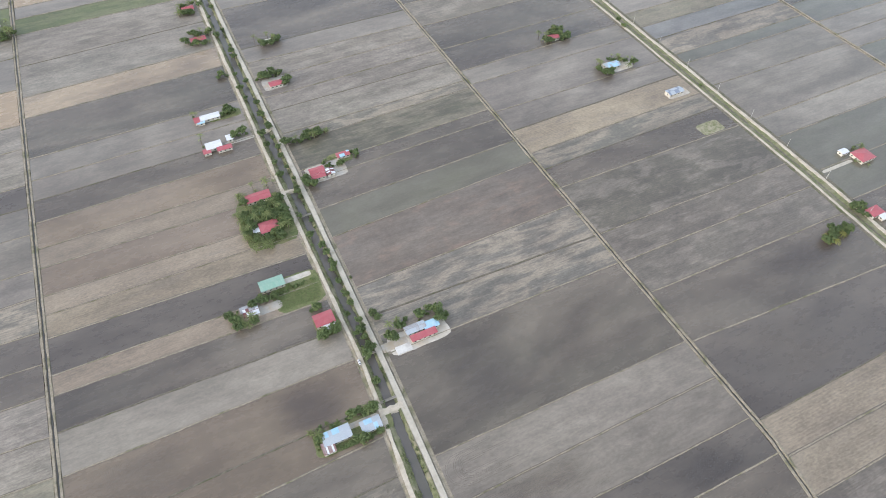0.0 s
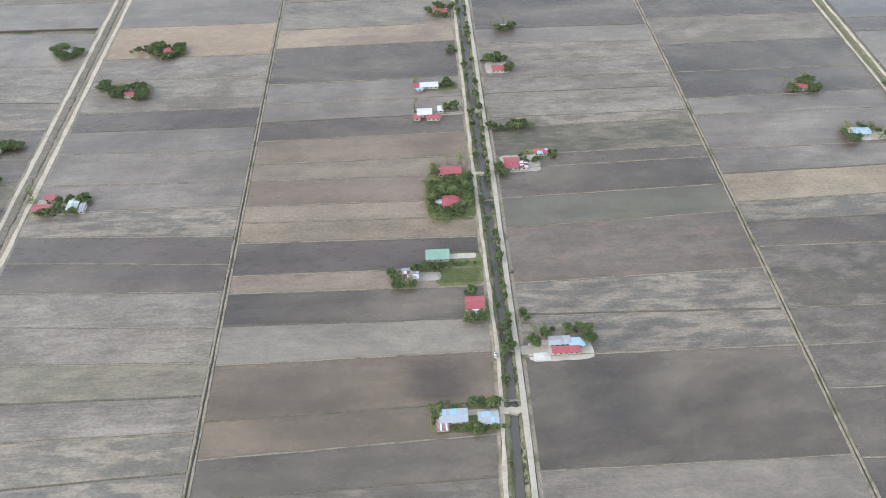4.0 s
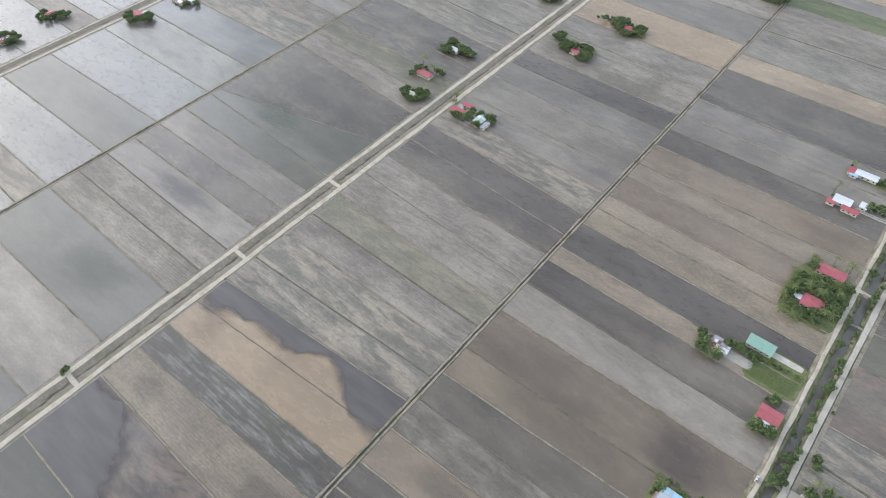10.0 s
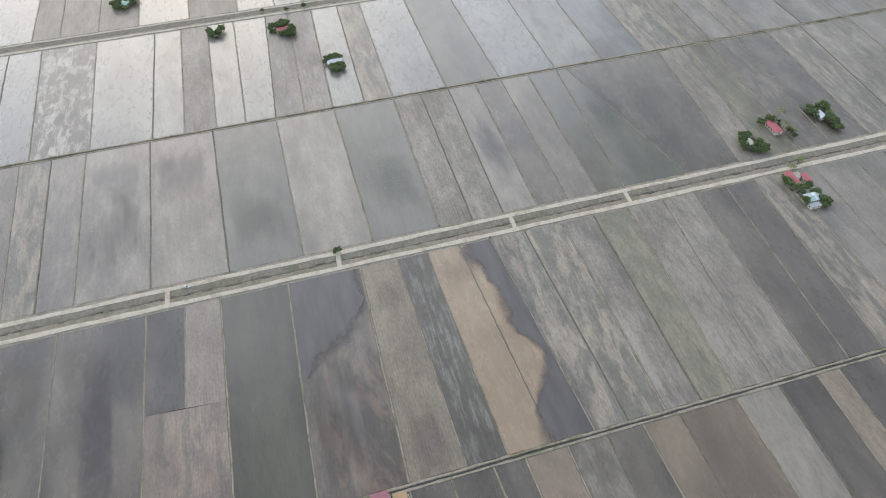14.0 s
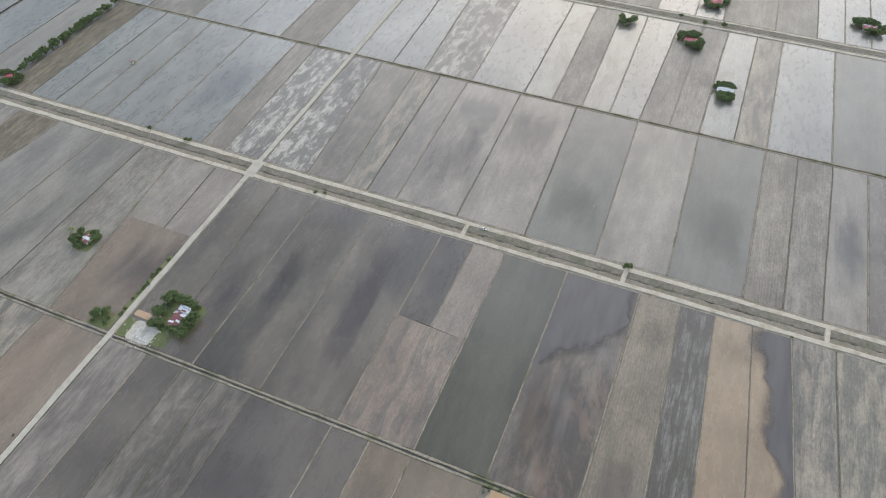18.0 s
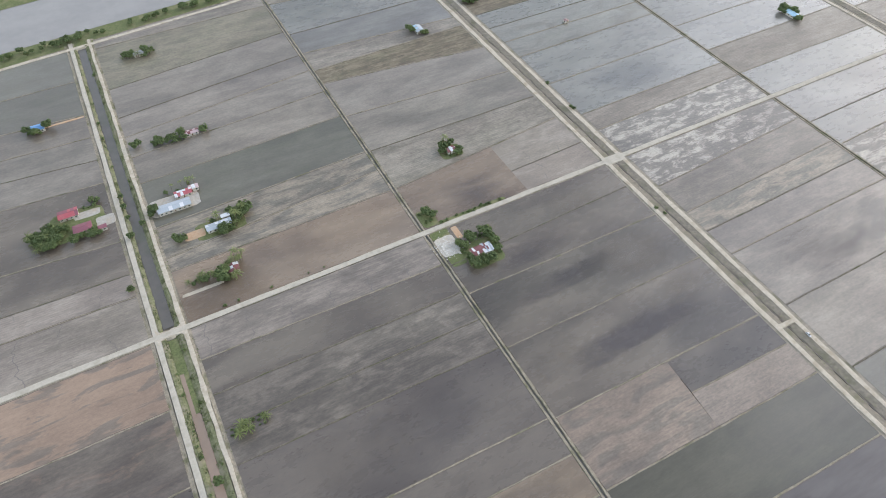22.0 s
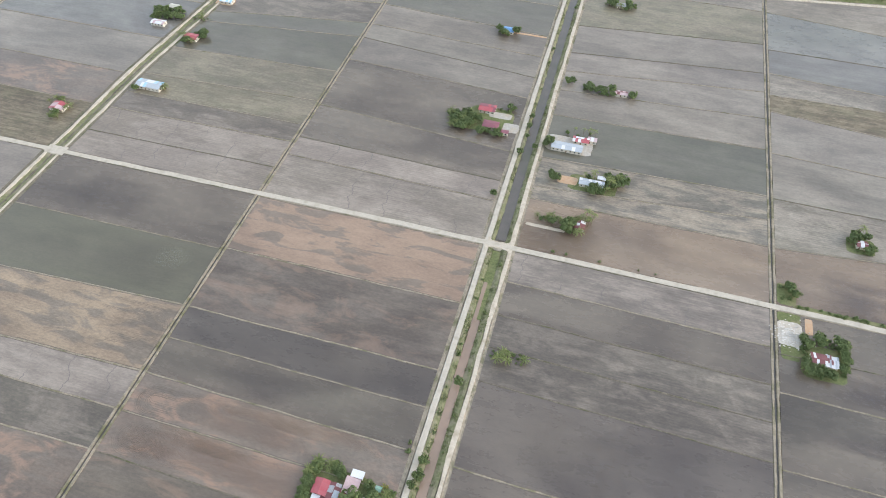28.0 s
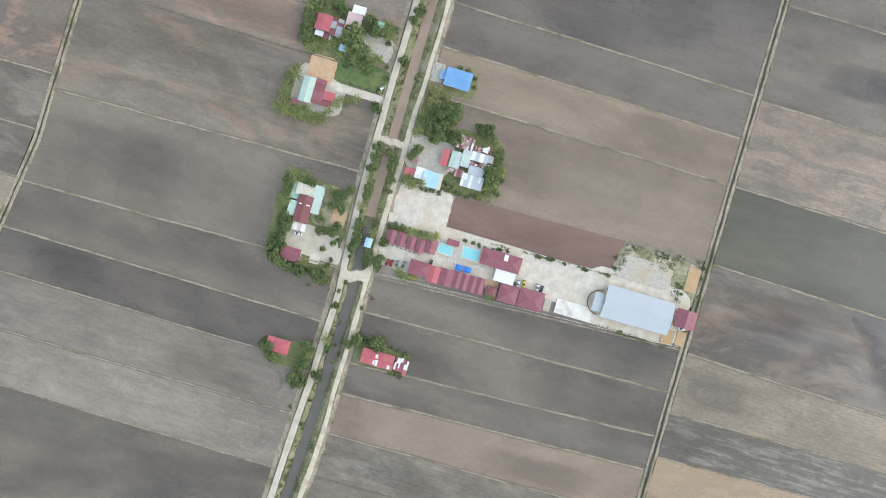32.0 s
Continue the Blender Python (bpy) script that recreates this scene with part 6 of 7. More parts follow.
# ------------------------------------------------------------------ farmsteads along the canal, north
yard(27, 306, 36, 32, M_GRASS, "green kitchen garden in rows beside the teal-roofed house", 0.13, name="garden")
yard(30, 318, 22, 5, M_SAND, "pale drive to the track", 0.16)
yard(4, 300, 20, 8, M_YARD, "grey yard by the small house", 0.16)
house(12, 318, 17, 9, "teal", 3.2, "gable", "x")
house(-8, 300, 10, 6.5, "brown", 2.9, "gable", "x", paints=["brown", "white", "grey"])
house(-12, 304, 5, 4, "grey", 2.5, "lean", name="shed", category="shed")
house(36, 272, 13, 10, "red", 3.2, "gable", "x")
house(38, 264.5, 8, 3.5, "white", 2.7, "lean", name="porch", category="porch", walls=False)
yard(37, 269, 17, 20, M_GRASS, GRASSY, 0.13, name="grass_patch")
yard(90, 232, 44, 17, M_SAND, "white sandy yard beside the paved road", 0.16)
yard(72, 233, 20, 7, M_YARD, "grey forecourt by the road", 0.18)
house(93, 230, 18, 4.2, "red", 3.0, "lean")
house(101, 235.5, 10, 5.5, "sky", 3.0, "lean")
house(90, 237.5, 14, 6, "grey", 3.0, "gable", "x", paints=["grey", "silver", "brown"])
thing("concrete_slab", block("concrete_slab", (11, 6.5, 0.4), M_CONCRETE), "bright white concrete slab beside the yard", "slab", at=pose(77, 227, 0.14))
yard(25, 186, 50, 17, M_GRASS, GRASSY, 0.13, name="grass_patch")
yard(33, 190, 22, 4, M_YARD, "pale grey drive", 0.16)
house(15, 187, 17, 8.5, "silver", 3.1, "gable", "x", paints=["silver", "silver", "sky"])
house(8, 181.5, 7, 6.5, "rust", 2.7, "lean", paints=["rust", "white", "rust"], sheet=1.2, name="shed", category="shed")
house(36.5, 184.5, 12, 7.5, "silver", 3.1, "gable", "x", paints=["silver", "silver", "sky"])
house(15, 532, 17, 7, "white", 3.0, "gable", "x")
house(4, 531, 6, 6.5, "red", 2.8, "lean")
house(6, 527, 6, 3, "sky", 2.6, "lean", name="shed", category="shed")
house(9, 490, 13, 9, "white", 3.1, "gable", "x")
house(17, 482.5, 12, 4.5, "red", 2.8, "lean")
house(24, 494, 5, 6, "white", 3.0, "lean", name="shed", category="shed")
house(2, 484, 6, 5, "red", 2.7, "lean")
yard(32, 490, 26, 4, M_YARD, "pale drive to the track", 0.15)
yard(28, 532, 30, 12, M_GRASS, GRASSY, 0.13, name="grass_patch")
house(27, 410, 19, 9, "red", 3.1, "gable", "x")
house(26, 374, 14, 11, "red", 3.2, "hip")
house(16, 374, 4.5, 3.5, "white", 2.5, "lean", name="shed", category="shed")
yard(26, 384, 40, 58, M_GRASS, "shady grass under the palm grove", 0.13, name="grass_patch")
yard(88, 418, 34, 22, M_YARD, "pale gravel yard beside the paved road", 0.15)
house(80, 419, 12, 6.5, "red", 3.1, "gable", "x")
house(79, 412, 12, 5, "red", 3.0, "gable", "x")
house(90, 413, 6, 7, "brown", 2.8, "gable", "y", paints=["brown", "white"], sheet=1.4)
house(107, 429, 11, 5.5, "red", 2.9, "gable", "x", paints=["red", "red", "sky"])
yard(104, 429, 22, 14, M_GRASS, GRASSY, 0.13, name="grass_patch")
house(84, 555, 12, 7.5, "red", 3.0, "gable", "x")
yard(84, 560, 24, 20, M_YARD, "bare tan earth round the red-roofed house", 0.12)
house(33, 667, 15, 8, "red", 3.0, "gable", "x")
house(98, 632, 7, 5, "cream", 2.7, "gable", "x")
house(36, 735, 12, 8, "red", 3.0, "hip")
house(-172, 800, 16, 10, "silver", 3.0, "gable", "x", paints=["silver", "white"])
house(-158, 793, 8, 6, "white", 2.7, "lean", name="shed", category="shed")
# ------------------------------------------------------------------ farmsteads by the far east road, north
house(368, 506, 11, 7, "red", 3.0, "gable", "x")
yard(398, 437, 34, 18, M_SAND, "pale sandy yard under palms", 0.14)
house(393, 437, 15, 8, "sky", 3.1, "gable", "x", paints=["sky", "sky", "silver"])
house(421, 375, 16, 7.5, "slate", 3.0, "gable", "x", paints=["slate", "slate", "silver"], label="blue-grey-roofed house beside the sandy track")
yard(424, 374, 24, 11, M_SAND, "white sandy ground round the house", 0.14)
yard(418, 320, 24, 15, M_SCRUB, "bare tan earth patch in the field", 0.1)
house(507, 231, 15, 13, "red", 3.2, "hip")
house(496, 242, 7, 5, "white", 2.8, "gable", "x")
yard(480, 232, 34, 3.2, M_PAVED, "pale lane to the red-roofed house", 0.14)
house(462, 179, 12, 8, "red", 3.0, "hip")
house(464, 172, 6, 4, "white", 2.6, "lean", name="shed", category="shed")
# ------------------------------------------------------------------ farmsteads by the far west road
house(-249, 607, 11, 8, "red", 3.0, "gable", "y")
house(-269, 537, 11, 7, "red", 3.0, "gable", "x")
house(-351, 614, 9, 6, "grey", 2.8, "gable", "x")
house(-363, 412, 15, 7.5, "red", 3.0, "gable", "x")
house(-351, 380, 9, 5, "cream", 2.8, "gable", "x")
house(-302, 387, 13, 7, "red", 3.0, "gable", "x")
house(-299, 399, 9, 5, "red", 2.8, "gable", "x")
house(-278, 389, 8, 10, "green", 2.9, "gable", "y", paints=["green", "green", "white"])
house(-270, 386, 4, 9, "grey", 2.6, "lean", "y", name="shed", category="shed")
yard(-290, 391, 40, 20, M_YARD, "dark grey yard with planting rows", 0.13)
house(-367, 463, 10, 6, "white", 2.8, "gable", "x")
# ------------------------------------------------------------------ farmsteads further west
house(-652, 12, 9, 13, "red", 3.0, "gable", "y")
house(-739, 26, 9, 11, "red", 3.0, "gable", "y")
house(-577, 54, 7, 14, "white", 3.0, "gable", "y")
house(-744, 182, 9, 13, "red", 3.0, "gable", "y", paints=["red", "red", "white"])
house(-755, 239, 9, 10, "red", 3.0, "gable", "y")
house(-680, 299, 11, 9, "red", 3.0, "gable", "x")
house(-674, 305, 8, 4, "white", 2.7, "lean", name="shed", category="shed")
house(-670, 346, 18, 7, "red", 3.0, "gable", "x", paints=["red", "white", "pink"])
house(-660, 354, 12, 6, "white", 2.9, "gable", "x")
house(-757, -152, 9, 9, "teal", 3.0, "hip")
house(-632, -398, 8, 14, "sky", 3.0, "gable", "y")
house(-337, -642, 8, 10, "red", 3.0, "gable", "y")
house(-345, -594, 8, 11, "red", 3.0, "gable", "y")
house(-412, -502, 4, 4, "rust", 2.4, "gable", "y", name="hut", category="hut")
# ------------------------------------------------------------------ farmsteads along the canal, south
house(107, -578, 12, 8, "blue", 3.0, "hip")
yard(86, -579, 36, 2.6, M_ORANGE, "narrow orange earth path to the road", 0.14)
house(97, -452, 14, 9, "maroon", 3.1, "gable", "x", paints=["maroon", "red"])
house(89, -431, 13, 8.5, "maroon", 3.1, "hip")
house(76, -425, 7, 4, "maroon", 2.7, "lean", name="shed", category="shed")
yard(72, -434, 14, 12, M_YARD, "pale concrete forecourt by the road", 0.15)
yard(92, -440, 40, 34, M_GRASS, GRASSY, 0.12, name="grass_patch")
yard(84, -448, 20, 8, M_YARD, "grey gravel by the maroon-roofed house", 0.14)
house(11, -433, 13, 6, "red", 3.0, "gable", "x", paints=["red", "red", "white"])
house(2, -436, 7, 5, "white", 2.7, "lean", paints=["white", "pink"], name="shed", category="shed")
house(21, -421, 25, 8, "silver", 3.4, "gable", "x", paints=["silver", "silver", "white"], pitch=0.2, name="long_shed", label="long pale blue-white metal-roofed shed by the canal", category="shed")
yard(20, -427, 40, 20, M_YARD, "grey yard round the long shed", 0.13)
house(-5, -384, 19, 6.5, "silver", 3.1, "gable", "x", paints=["silver", "white", "silver"])
house(-12, -392, 6, 3.5, "white", 2.6, "lean", name="shed", category="shed")
yard(14, -385, 16, 9, M_ORANGE, "bare orange earth yard", 0.13)
yard(-6, -385, 38, 18, M_GRASS, GRASSY, 0.12, name="grass_patch")
house(-3, -337, 7, 7, "brown", 2.9, "gable", "y", paints=["brown", "white"])
yard(22, -330, 30, 3, M_DIRT, "pale earth lane to the house", 0.13)
house(-14, -507, 11, 5, "brown", 2.8, "gable", "x", paints=["brown", "pink"])
house(3, -657, 9, 6, "grey", 2.8, "gable", "x")
house(-266, -562, 8, 12, "silver", 3.0, "gable", "y", paints=["silver", "sky"])
house(-205, -377, 7, 6, "white", 2.9, "gable", "x", paints=["white", "brown"])
yard(-205, -377, 20, 16, M_GRASS, GRASSY, 0.1, name="grass_patch")
house(-168, -265, 9, 9.5, "brown", 3.1, "gable", "x", paints=["brown", "brown", "white", "brown"], sheet=1.6)
patchwork(-176.5, -266.5, 8, 9, 2.7, ["white", "silver", "white", "brown"], "shed under white and brown patched sheets", 9)
yard(-172, -265, 28, 26, M_GRASS, GRASSY, 0.1, name="grass_patch")
yard(-152, -283, 16, 20, M_SAND, "pale rubble round a new foundation", 0.125)
base = thing("foundation", block("foundation", (11, 12, 0.2), M_SAND), "pale foundation of an unbuilt house with open footings", "slab", at=pose(-152, -281, 0.12))
rng = random.Random(15)
for k in range(5):
    for j in range(5):
        if rng.random() < 0.8:
            part("footing", block("footing", (rng.uniform(0.8, 1.9), rng.uniform(0.4, 1.6), rng.uniform(0.3, 0.8)), M_CONCRETE), base, "", pose(-4.6 + 2.3 * k, -5 + 2.5 * j, 0.18, 0, 0, rng.uniform(-12, 12)))
verts, faces = [], []
for k in range(260):
    x, y, s = rng.gauss(-152, 4.6), rng.gauss(-281.5, 5.2), rng.uniform(0.15, 0.5)
    box(x - s, y - s * 0.6, 0.05, x + s, y + s * 0.6, 0.2 + s * 0.7, verts, faces)
thing("rubble", mesh_of("rubble", verts, faces, M_CONCRETE), "scattered white rubble round the foundation", "rubble", kind="stuff")
yard(-164.6, -292, 5, 13, M_ORANGE, "orange earth lane to the cross road", 0.14)
yard(-152, -296, 15, 8, M_GRASS, GRASSY, 0.108, name="grass_patch")
yard(-152, -268, 12, 12, M_GRASS, GRASSY, 0.112, name="grass_patch")
yard(-186, -307.0, 62, 3.4, M_GRASS, "grassy strip along the cross road", 0.1, name="grass_patch")
yard(-151, -316, 13, 19, M_GRASS, GRASSY, 0.105, name="grass_patch")
# ------------------------------------------------------------------ farmsteads by the far east road, south
house(464, -347, 13, 9, "red", 3.0, "gable", "y", paints=["red", "red", "pink"])
house(403, -397, 24, 10, "silver", 3.6, "gable", "x", paints=["silver", "silver", "white", "sky"], pitch=0.2, name="long_shed", category="shed", label="long pale metal-roofed shed beside the sandy track")
house(406, -477, 13, 9, "red", 3.0, "gable", "x")
house(452, -491, 14, 7, "pink", 3.0, "gable", "x", paints=["pink", "white"])
house(452, -522, 11, 6, "cream", 2.9, "gable", "x")
house(447, -576, 14, 8, "green", 3.1, "gable", "x")
house(405, -548, 13, 7, "sky", 3.0, "gable", "x", paints=["sky", "white"])
yard(408, -549, 20, 12, M_ORANGE, "bare tan earth round the blue-roofed house", 0.12)

# ------------------------------------------------------------------ power poles along the far east track
pole = thing("utility_pole", None, "slim pale concrete power pole beside the track", "pole", "power poles", at=pose(along(FAR_EAST_ROAD, -180) + 14.2, -180, 0.2))
verts = [(r * math.cos(k * 1.0472), r * math.sin(k * 1.0472), z) for z, r in ((-0.3, 0.17), (8.4, 0.1)) for k in range(6)]
part("post", mesh_of("post", verts, [(k, (k + 1) % 6, (k + 1) % 6 + 6, k + 6) for k in range(6)] + [(6, 7, 8, 9, 10, 11)], M_CONCRETE), pole)
part("crossarm", block("crossarm", (1.6, 0.12, 0.12), M_STEEL), pole, "", pose(0, 0, 7.9))
for k in range(1, 18):
    y = -180 + 45 * k
    copy_thing(pole, pose(along(FAR_EAST_ROAD, y) + 14.2, y, 0.2))

# ------------------------------------------------------------------ trees and gardens
GROVES = [
    # x, y, width, depth, count, kinds, free middle
    (-14, 298, 24, 18, 16, ("palm", "tree", "dark", "bush"), 0.2), (26, 311, 30, 4, 10, ("bush", "bush", "banana"), 0.0), (10, 308, 22, 5, 9, ("tree", "dark", "bush"), 0.0), (34, 284, 12, 6, 4, ("dark", "tree"), 0.0), (36, 262, 14, 6, 4, ("bush", "tree"), 0.0),
    (25, 374, 38, 34, 44, ("palm", "palm", "tall", "dark", "tree"), 0.25), (24, 396, 38, 12, 18, ("palm", "palm", "dark"), 0.0), (14, 412, 10, 18, 7, ("palm", "tree", "bush"), 0.0), (34, 420, 20, 8, 6, ("palm", "tall"), 0.0), (22, 384, 34, 14, 18, ("palm", "dark", "palm", "tree"), 0.0), (40.5, 388, 5, 46, 14, ("dark", "tree", "palm"), 0.0), (20, 358, 26, 12, 12, ("palm", "dark"), 0.0),
    (93, 246, 44, 7, 12, ("tree", "tall", "bush", "bush"), 0.0), (110, 240, 6, 8, 3, ("tree", "dark"), 0.0), (73, 240, 8, 8, 4, ("bush", "tree"), 0.0),
    (20, 195, 44, 6, 14, ("tree", "bush", "palm", "banana"), 0.0), (6, 186, 8, 16, 6, ("bush", "tree", "palm"), 0.0), (26, 180, 40, 5, 9, ("bush", "bush", "tree"), 0.0),
    (30, 534, 16, 8, 8, ("tree", "dark", "bush"), 0.0), (3, 536, 8, 10, 4, ("tall", "bush"), 0.0), (34, 496, 14, 5, 5, ("bush", "tree"), 0.0), (2, 497, 8, 6, 3, ("tall", "bush"), 0.0),
    (87, 467, 40, 9, 26, ("bush", "tree", "bush", "palm", "dark"), 0.0), (98, 425, 22, 12, 10, ("bush", "tree", "banana"), 0.0), (70, 408, 8, 10, 5, ("tree", "dark"), 0.0), (116, 428, 8, 10, 4, ("bush", "tree"), 0.0),
    (82, 573, 28, 12, 16, ("tree", "bush", "dark"), 0.0), (94, 556, 8, 10, 4, ("tree", "dark"), 0.0), (33, 668, 34, 26, 22, ("tree", "dark", "palm", "tall"), 0.3), (98, 632, 34, 14, 14, ("tree", "tall", "dark"), 0.2), (36, 735, 34, 26, 22, ("tree", "dark", "palm"), 0.3), (40, 592, 10, 8, 5, ("tree", "bush"), 0.0),
    (369, 508, 34, 26, 26, ("palm", "tree", "dark", "tall"), 0.25), (396, 440, 40, 24, 20, ("tall", "tree", "dark", "palm"), 0.3), (384, 432, 12, 12, 6, ("tree", "dark"), 0.0), (416, 176, 26, 14, 18, ("tree", "dark", "yellow", "tree"), 0.0), (506, 231, 28, 24, 8, ("palm", "tree", "bush"), 0.7), (455, 185, 14, 16, 8, ("tree", "dark"), 0.0),
    (-249, 607, 34, 30, 40, ("tree", "dark", "palm", "dark"), 0.2), (-269, 540, 36, 26, 34, ("tree", "dark", "palm", "dark"), 0.2), (-298, 548, 26, 12, 9, ("tree", "dark"), 0.0), (-278, 614, 26, 6, 7, ("tree", "bush"), 0.0), (-352, 614, 36, 26, 34, ("dark", "tree", "palm"), 0.15), (-360, 421, 26, 9, 10, ("tall", "dark", "tree"), 0.0),
    (-373, 410, 8, 12, 5, ("tree", "dark"), 0.0), (-351, 380, 24, 24, 26, ("dark", "dark", "tree"), 0.1), (-290, 383, 34, 7, 12, ("palm", "tree", "bush"), 0.0), (-291, 396, 22, 6, 8, ("bush", "tree", "banana"), 0.0), (-274, 391, 14, 14, 6, ("tree", "dark"), 0.4), (-366, 465, 40, 20, 26, ("tree", "dark", "palm"), 0.15), (-316, 400, 6, 14, 5, ("palm", "tall"), 0.0),
    (-166, 782, 52, 54, 70, ("palm", "dark", "tree", "tall"), 0.1), (-652, 12, 24, 28, 28, ("dark", "tree", "dark"), 0.25), (-668, 14, 8, 10, 4, ("dark", "tree"), 0.0), (-740, 26, 26, 26, 22, ("dark", "tree"), 0.3), (-575, 54, 24, 22, 26, ("dark", "tree", "dark"), 0.25), (-666, -57, 18, 16, 16, ("tree", "dark", "bush"), 0.0), (-746, 182, 26, 30, 26, ("dark", "tree"), 0.3), (-752, 238, 30, 28, 24, ("dark", "tree"), 0.3),
    (-674, 296, 28, 22, 20, ("dark", "tree"), 0.3), (-664, 350, 40, 24, 16, ("dark", "tree", "bush"), 0.5), (-757, -152, 26, 26, 24, ("dark", "tree"), 0.3), (-632, -398, 16, 24, 16, ("dark", "tree"), 0.4), (-340, -630, 20, 30, 16, ("dark", "tree"), 0.3), (-345, -594, 18, 24, 14, ("dark", "tree"), 0.3), (-430, -597, 158, 8, 64, ("dark", "tree", "dark"), 0.0),
    (114, -431, 36, 22, 46, ("palm", "tree", "palm", "dark", "bush"), 0.0), (88, -422, 22, 6, 8, ("dark", "tree"), 0.0), (80, -456, 18, 8, 8, ("bush", "tree"), 0.0), (107, -577, 18, 12, 8, ("tree", "dark", "bush"), 0.4), (8, -442, 34, 8, 8, ("tall", "bush", "tree"), 0.0), (38, -425, 6, 10, 4, ("dark", "tree"), 0.0),
    (-12, -386, 34, 22, 36, ("palm", "tall", "dark", "tree"), 0.3), (26, -384, 8, 8, 4, ("dark", "tree"), 0.0), (16, -338, 34, 6, 16, ("palm", "bush", "tree", "palm"), 0.0), (2, -333, 14, 12, 6, ("tree", "palm", "dark"), 0.0), (-6, -342, 14, 8, 8, ("palm", "tall", "dark"), 0.0),
    (-2, -507, 52, 9, 22, ("dark", "tree", "bush"), 0.0), (34, -513, 6, 5, 2, ("dark", "tree"), 0.0), (3, -657, 32, 14, 20, ("dark", "tree", "palm"), 0.2), (-266, -562, 16, 20, 10, ("bush", "tree"), 0.5), (-205, -378, 20, 16, 20, ("bush", "tree", "dark", "bush"), 0.2), (-203, -386, 4, 3, 1, ("tall",), 0.0),
    (-177, -281, 17, 5, 11, ("dark", "tree", "bush", "tree"), 0.0), (-160.4, -276, 4, 15, 8, ("bush", "tree", "bush"), 0.0), (-169, -256.5, 20, 5, 13, ("dark", "tree", "dark", "palm"), 0.0), (-183.4, -268, 5, 22, 11, ("dark", "tree", "bush"), 0.0), (-161.5, -261, 4, 8, 4, ("dark", "tree"), 0.0), (-151, -317, 13, 13, 9, ("bush", "tree", "bush"), 0.0), (-185, -307, 62, 2.4, 14, ("bush",), 0.0), (24, -212, 24, 11, 20, ("bush", "banana", "palm", "bush", "bush"), 0.0),
    (464, -347, 26, 26, 12, ("palm", "palm", "tree"), 0.5), (402, -397, 28, 15, 10, ("palm", "tree"), 0.7), (406, -477, 24, 16, 18, ("palm", "dark", "tree"), 0.4), (451, -508, 34, 30, 34, ("dark", "tree", "tree"), 0.2), (447, -576, 22, 18, 14, ("dark", "tree"), 0.4), (400, -590, 44, 10, 22, ("tree", "dark", "palm"), 0.0), (413, -512, 24, 6, 8, ("palm", "bush"), 0.0)]
for n_grove, (x, y, w, d, count, kinds, ring) in enumerate(GROVES):
    scatter(x, y, w, d, count, kinds, 500 + n_grove, 1.6 if "bush" in kinds and len(kinds) < 3 else 2.4, ring)

